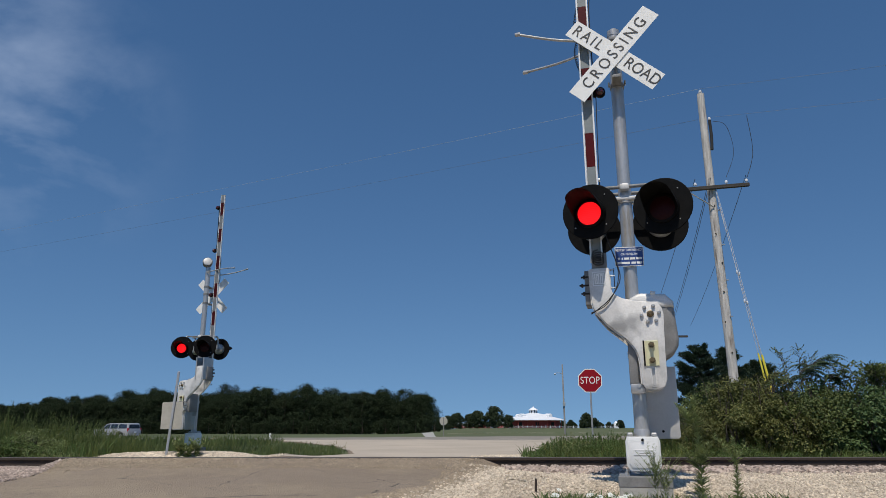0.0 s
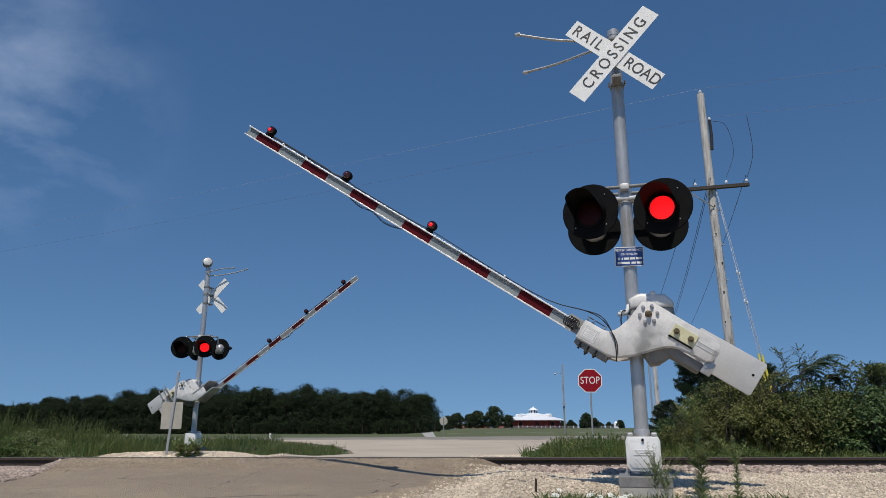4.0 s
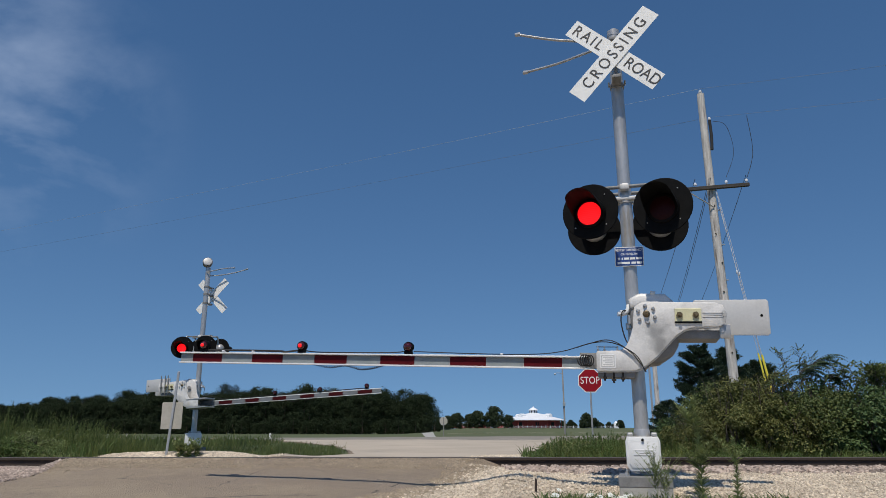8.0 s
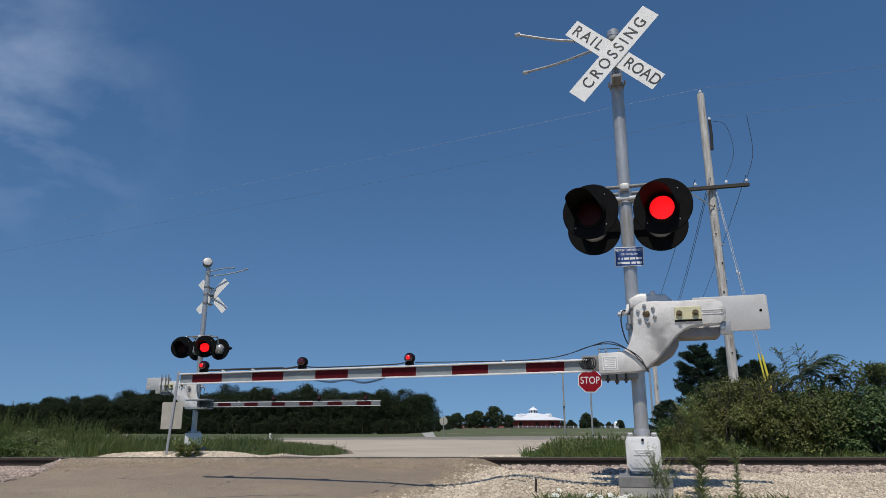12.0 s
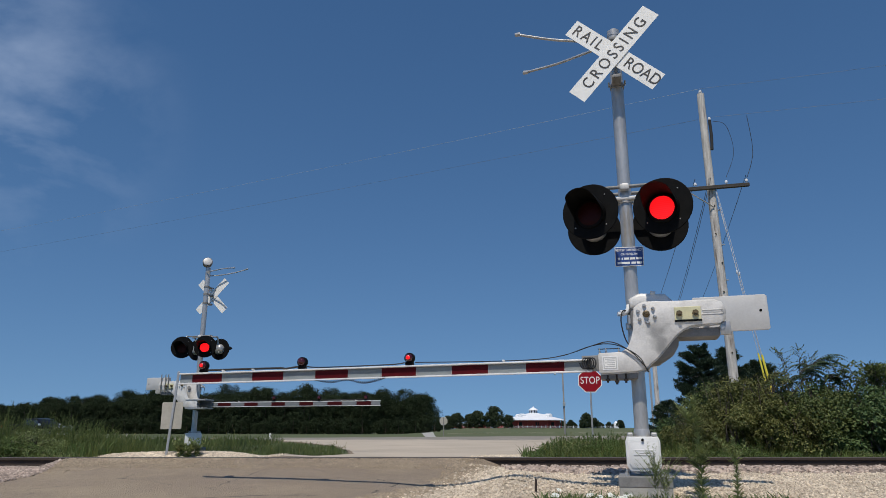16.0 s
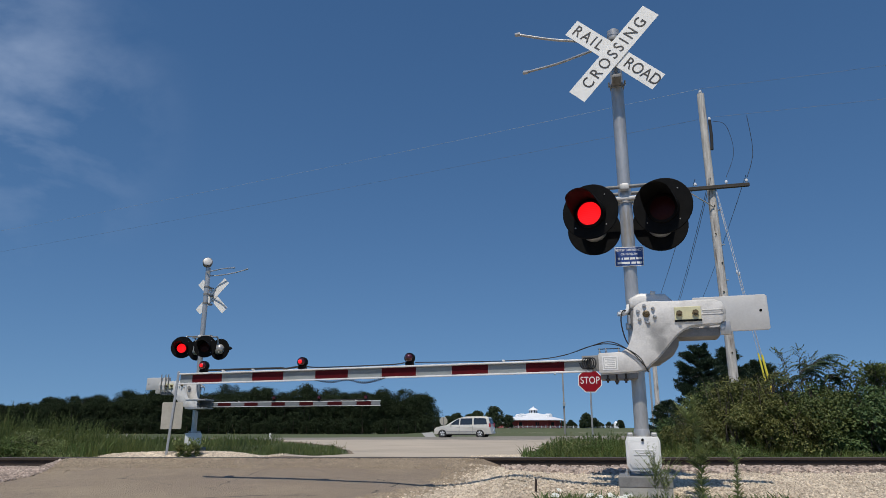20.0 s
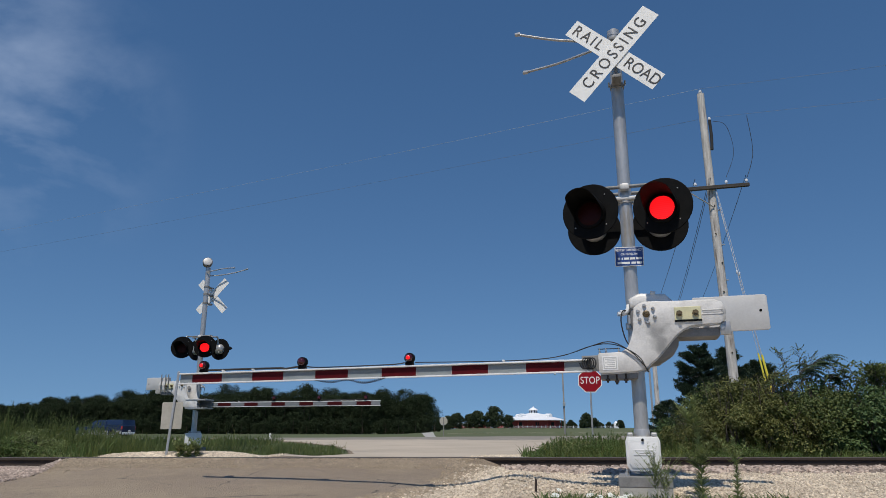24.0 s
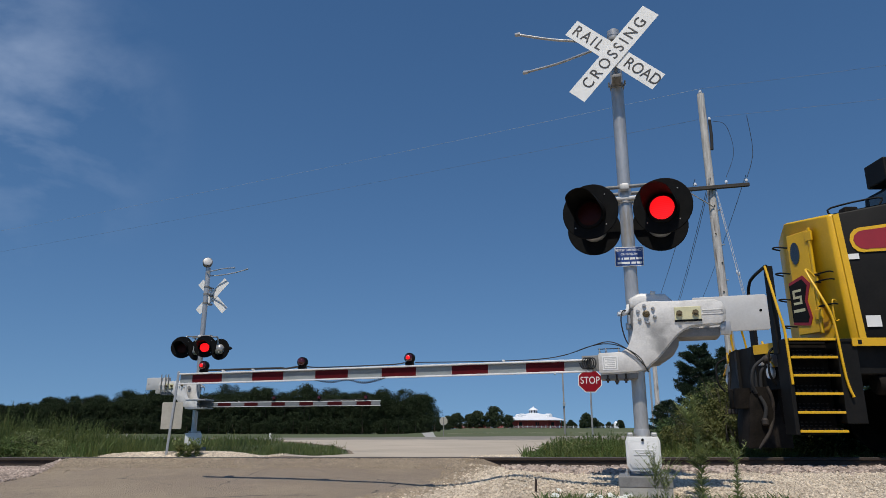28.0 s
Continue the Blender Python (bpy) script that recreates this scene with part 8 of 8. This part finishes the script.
    bmesh.ops.recalc_face_normals(bm, faces=bm.faces)
    p("nose_top", bm, "loco_black", "black ribbed nose top")
    FACE = pose(N0 - 0.335, 0.0, 0.09, 0, 0, math.degrees(math.atan2(-1.0, 0.31)))  # x along the near facet, y out of it, from the prow
    # fillet of yellow round the nose corner
    for s in (-1, 1):
        bm = slab(bmesh.new(), [(N0 + 0.03, 3.75), (N0 + 0.12, 3.77), (N0 + 0.20, deck), (N0 + 0.11, deck)], -0.02, 0.02)
        for v in bm.verts:
            u = (v.co.x - N0 - 0.07) / (N1 - N0 - 0.07)
            f = (v.co.z - deck) / (3.69 - deck)
            v.co.y += s * ((0.955 + 0.465 * max(0, u)) * (1 - f) + (0.875 + 0.505 * max(0, u)) * f)
        p("nose_edge", bm, "loco_yellow", "yellow nose edge")
    # door in the near facet with an oval window, hinges and rungs; the facet's outward side is its negative y
    door = p("nose_door", box(bmesh.new(), 0.06, 0.50, -0.03, 0.02, 1.80, 3.52, bevel=0.012), "loco_yellow", "yellow nose door", at=FACE)
    p("door_window", closed([(0.11, 0.0), (0.11, 0.012), (0.09, 0.016)], pose(0.21, -0.03, 3.18, 90, 0, 0) @ Matrix.Diagonal((0.85, 1.75, 1, 1)), 24), "glass", "dark oval window", 40, parent=door)
    for z in (2.0, 2.6, 3.32):
        p("hinge", box(bmesh.new(), 0.46, 0.60, -0.05, -0.01, z, z + 0.17, bevel=0.01), "loco_yellow", parent=door)
    p("door_frame", box(bmesh.new(), 0.52, 0.56, -0.045, 0.0, 1.78, 3.55, bevel=0.008), "loco_yellow", parent=door)

    def face_bar(pts, r, mt, label):
        p("grab_iron", pipe(bmesh.new(), smooth_line(pts, 4), r, 7), mt, label, 60, at=FACE)

    for k in range(4):
        z = 1.95 + k * 0.46
        face_bar([(0.02, 0.0, z), (-0.06, -0.14, z + 0.02), (-0.16, -0.14, z + 0.02), (-0.16, 0.02, z)], 0.014, "loco_black", "black grab iron")
    for z in (2.20, 2.60, 2.72):
        face_bar([(0.62, 0.0, z), (0.62, -0.10, z), (0.88, -0.10, z), (0.88, 0.0, z)], 0.013, "loco_black", "black grab iron")
    face_bar([(0.86, 0.0, 1.95), (0.86, -0.08, 1.95), (0.86, -0.08, 2.25), (0.86, 0.0, 2.25)], 0.014, "loco_yellow", "yellow grab iron")
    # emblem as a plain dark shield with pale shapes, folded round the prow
    bm = slab(bmesh.new(), [(0.0, 1.98), (0.34, 1.93), (0.40, 2.06), (0.34, 2.35), (0.44, 2.62), (0.30, 2.78), (0.0, 2.70)], -0.042, -0.031)
    em = p("emblem", bm, "loco_red", "dark red shield emblem", at=FACE)
    bm = slab(bmesh.new(), [(0.0, 2.03), (0.31, 1.99), (0.35, 2.08), (0.29, 2.35), (0.37, 2.60), (0.28, 2.72), (0.0, 2.65)], -0.046, -0.042)
    p("emblem_field", bm, "loco_black", "black field", parent=em)
    for x0, x1, z0, z1 in ((0.06, 0.24, 2.52, 2.56), (0.06, 0.10, 2.44, 2.54), (0.06, 0.24, 2.41, 2.45), (0.20, 0.24, 2.34, 2.43), (0.06, 0.24, 2.31, 2.35), (0.04, 0.28, 2.18, 2.23)):
        p("emblem_bar", box(bmesh.new(), x0, x1, -0.050, -0.046, z0, z1), "yellow_tag", "pale yellow bar", parent=em)
    # red flash with yellow border on the flank
    for s in (-1, 1):
        for grow, mt, name, off in ((0.05, "loco_yellow", "flash_border", 0.006), (0.0, "loco_red", "flash", 0.012)):
            z0, z1, x0 = 3.14 - grow, 3.46 + grow, 1.62 - grow
            pts = [(N1 - 0.15, z0), (x0 + 0.2, z0 + 0.01)] + [(x0 + 0.17 * (1 - math.sin(math.pi * k / 6)), z0 + (z1 - z0) * (1 - math.cos(math.pi * k / 6)) / 2) for k in range(7)] + [(x0 + 0.2, z1), (N1 - 0.15, z1 + 0.12)]
            bm = slab(bmesh.new(), pts, 0.0, 0.004)
            for v in bm.verts:
                u = (v.co.x - N0 - 0.07) / (N1 - N0 - 0.07)
                f = (v.co.z - deck) / (3.7 - deck)
                v.co.y = s * (v.co.y + off + 0.004 + (0.955 + 0.465 * u) * (1 - f) + (0.875 + 0.505 * u) * f)
            bmesh.ops.recalc_face_normals(bm, faces=bm.faces)
            p(name, bm, mt, "red flash" if mt == "loco_red" else "yellow border")
        for x0, x1, z0, z1 in ((1.50, 1.66, 2.99, 3.08), (1.60, 1.80, 1.90, 2.08)):
            bm = slab(bmesh.new(), [(x0, z0), (x1, z0), (x1, z1), (x0, z1)], 0.0, 0.003)
            for v in bm.verts:
                u = (v.co.x - N0 - 0.07) / (N1 - N0 - 0.07)
                f = (v.co.z - deck) / (3.7 - deck)
                v.co.y = s * (v.co.y + 0.01 + (0.955 + 0.465 * u) * (1 - f) + (0.875 + 0.505 * u) * f)
            p("label_plate", bm, "sign_white", "small white label")
    # rails and vent on the nose top
    for s in (-1, 1):
        bar([(N0 + 0.15, s * 0.66, 3.80), (N0 + 0.15, s * 0.66, 3.94), (N0 + 0.85, s * 0.85, 4.06), (N0 + 0.85, s * 0.85, 3.94)], 0.016, "loco_black", "nose_rail")
    p("nose_vent", box(bmesh.new(), N0 + 0.45, N0 + 0.72, -0.55, -0.30, 3.86, 4.02, bevel=0.03, taper=0.8), "grime")
    # cab
    cab = loft([ring(N1 + 0.05, 1.25, 3.8, 4.75, 1.40, 0.0), ring(N1 + 0.45, 1.35, 3.5, 4.95, 1.50), ring(N1 + 2.6, 1.35, 3.5, 4.95, 1.50)], "cab_top", "loco_black", "black cab")
    p("cab_body", box(bmesh.new(), N1, N1 + 2.6, -1.49, 1.49, deck, 3.52, bevel=0.02), "loco_black")
    for s in (-1, 1):
        p("cab_window", box(bmesh.new(), N1 + 0.5, N1 + 1.2, s * 1.47 - 0.03, s * 1.47 + 0.03, 3.2, 4.0, bevel=0.02), "glass", "dark cab window")
        p("cab_window", box(bmesh.new(), N1 + 1.4, N1 + 2.1, s * 1.47 - 0.03, s * 1.47 + 0.03, 3.2, 4.0, bevel=0.02), "glass", "dark cab window")
        p("windshield", box(bmesh.new(), -0.02, 0.02, s * 0.6 - 0.42, s * 0.6 + 0.42, 0.0, 0.55, bevel=0.01), "glass", "dark windshield", at=pose(N1 + 0.04, 0, 4.12, 0, -4, 0))
        nb = p("number_board", box(bmesh.new(), N1 - 0.02, N1 + 0.5, s * 0.72 - 0.30, s * 0.72 + 0.30, 4.86, 5.32, bevel=0.03), "loco_black", "black number board box")
        p("number_bar", box(bmesh.new(), N1 + 0.06, N1 + 0.36, s * 1.024 - 0.004, s * 1.024 + 0.004, 5.02, 5.19), "sign_white", "white bar in place of figures", parent=nb)
        bar([(N1 - 0.45, s * 1.05, 3.98), (N1 - 0.45, s * 1.05, 4.28), (N1 - 0.1, s * 1.1, 4.28)], 0.014, "loco_black", "cab_rail")
    p("head_light", box(bmesh.new(), N1 - 0.1, N1 + 0.1, -0.25, 0.25, 4.55, 4.85, bevel=0.03), "loco_black")
    # long hood, trucks and tank behind
    p("long_hood", box(bmesh.new(), N1 + 2.6, 20.6, -0.95, 0.95, deck, 4.45, bevel=0.08), "loco_black", "black long hood", 40)
    p("radiator", box(bmesh.new(), 17.0, 20.3, -1.35, 1.35, 3.7, 4.6, bevel=0.08), "loco_black", smooth=40)
    p("fuel_tank", box(bmesh.new(), 8.2, 14.0, -1.35, 1.35, 0.35, 1.15, bevel=0.12), "grime", smooth=40)
    for xt in (4.6, 17.9):
        for s in (-1, 1):
            p("truck_frame", box(bmesh.new(), xt - 2.55, xt + 2.55, s * 1.05 - 0.10, s * 1.05 + 0.10, 0.55, 0.95, bevel=0.05), "grime", "grimy truck frame", 40)
        for k in (-1, 0, 1):
            for s in (-1, 1):
                wm = p("rail_wheel", closed([(0.2, -0.07), (0.52, -0.07), (0.535, 0.0), (0.52, 0.06), (0.555, 0.062), (0.555, 0.085), (0.2, 0.085)], pose(xt + k * 1.9, s * 0.80, 0.525, 90 * s, 0, 0), 28), "grime", "steel rail wheel", 40)
                p("journal_box", box(bmesh.new(), xt + k * 1.9 - 0.2, xt + k * 1.9 + 0.2, s * 1.20 - 0.08, s * 1.20 + 0.08, 0.38, 0.72, bevel=0.03), "grime", parent=wm)
    for s in (-1, 1):
        for k in range(9):
            x = 3.4 + k * 2.0
            if x > N1 + 2.7:
                bar([(x, s * (W - 0.04), deck), (x, s * (W - 0.04), deck + 1.05)], 0.018, "loco_yellow", "walkway_post")
        bar([(N1 + 2.8, s * (W - 0.04), deck + 1.05), (21.2, s * (W - 0.04), deck + 1.05)], 0.018, "loco_yellow", "walkway_rail")
    p("air_tank", closed([(0.14, 1.45), (0.16, 1.5), (0.16, 3.2), (0.14, 3.25)], pose(0, -1.20, 1.02, 0, 90, 0), 18), "grime", "round air tank under the walkway", 40)
    return L


loco = locomotive()
LOCO_X, LOCO_V = 4.95, 8.6
MOVERS.append((loco, [(k * 1.0, pose(LOCO_X + LOCO_V * (28.0 - k), TRACK_Y, RAIL_Z + 0.035)) for k in range(29)]))


# ---------------------------------------------------------------- a bird over the bushes
def bird():
    b = thing("bird", "small dark bird settling on the guy wire", "bird")
    bm = closed([(0.008, -0.065), (0.019, -0.04), (0.023, 0.0), (0.016, 0.04), (0.008, 0.058)], pose(0, 0, 0, 0, 90, 0), 10)
    part("body", bm, "black", b, smooth=60)
    bm = slab(bmesh.new(), [(-0.06, -0.003), (-0.11, -0.002), (-0.11, 0.002), (-0.06, 0.003)], -0.016, 0.016)
    part("tail", bm, "black", b)
    wings = []
    for s in (-1, 1):
        bm = bmesh.new()
        vs = [bm.verts.new(q) for q in ((0.032, 0, 0), (0.026, s * 0.06, 0.004), (-0.012, s * 0.12, 0), (-0.032, s * 0.075, 0), (-0.032, 0, 0))]
        bm.faces.new(vs if s > 0 else vs[::-1])
        bmesh.ops.solidify(bm, geom=list(bm.faces), thickness=0.004)
        wings.append(part("wing", bm, "black", b))
    return b, wings


bird_ob, bird_wings = bird()
# it rises from the bushes and settles on the guy wire
MOVERS.append((bird_ob, [(0.0, pose(19.0, 19.5, 1.5, 0, 0, 160)), (23.5, pose(15.5, 19.2, 1.6, 0, 0, 160)), (24.6, pose(11.6, 19.0, 1.75, 0, 0, 165)), (25.0, pose(9.16, 18.95, 2.51, 0, 0, 165)), (25.1, pose(9.04, 18.95, 2.69, 0, 0, 170)), (25.2, pose(8.88, 18.95, 2.79, 0, 0, 165)), (25.3, pose(8.81, 18.95, 2.84, 0, 0, 160)), (25.4, pose(8.755, 19.09, 2.885, 0, 0, 150)), (28.0, pose(8.755, 19.09, 2.885, 0, 0, 150))]))
for s, wg in zip((-1, 1), bird_wings):
    flap = [(24.0 + 0.1 * k, pose(0, 0, 0, s * (35 if k % 2 == 0 else -30), 0, 0)) for k in range(14)]
    MOVERS.append((wg, [(0.0, pose(0, 0, 0, s * 10, 0, 0)), *flap, (25.5, pose(0, 0, 0, s * -62, 0, 0)), (28.0, pose(0, 0, 0, s * -62, 0, 0))]))
motions()
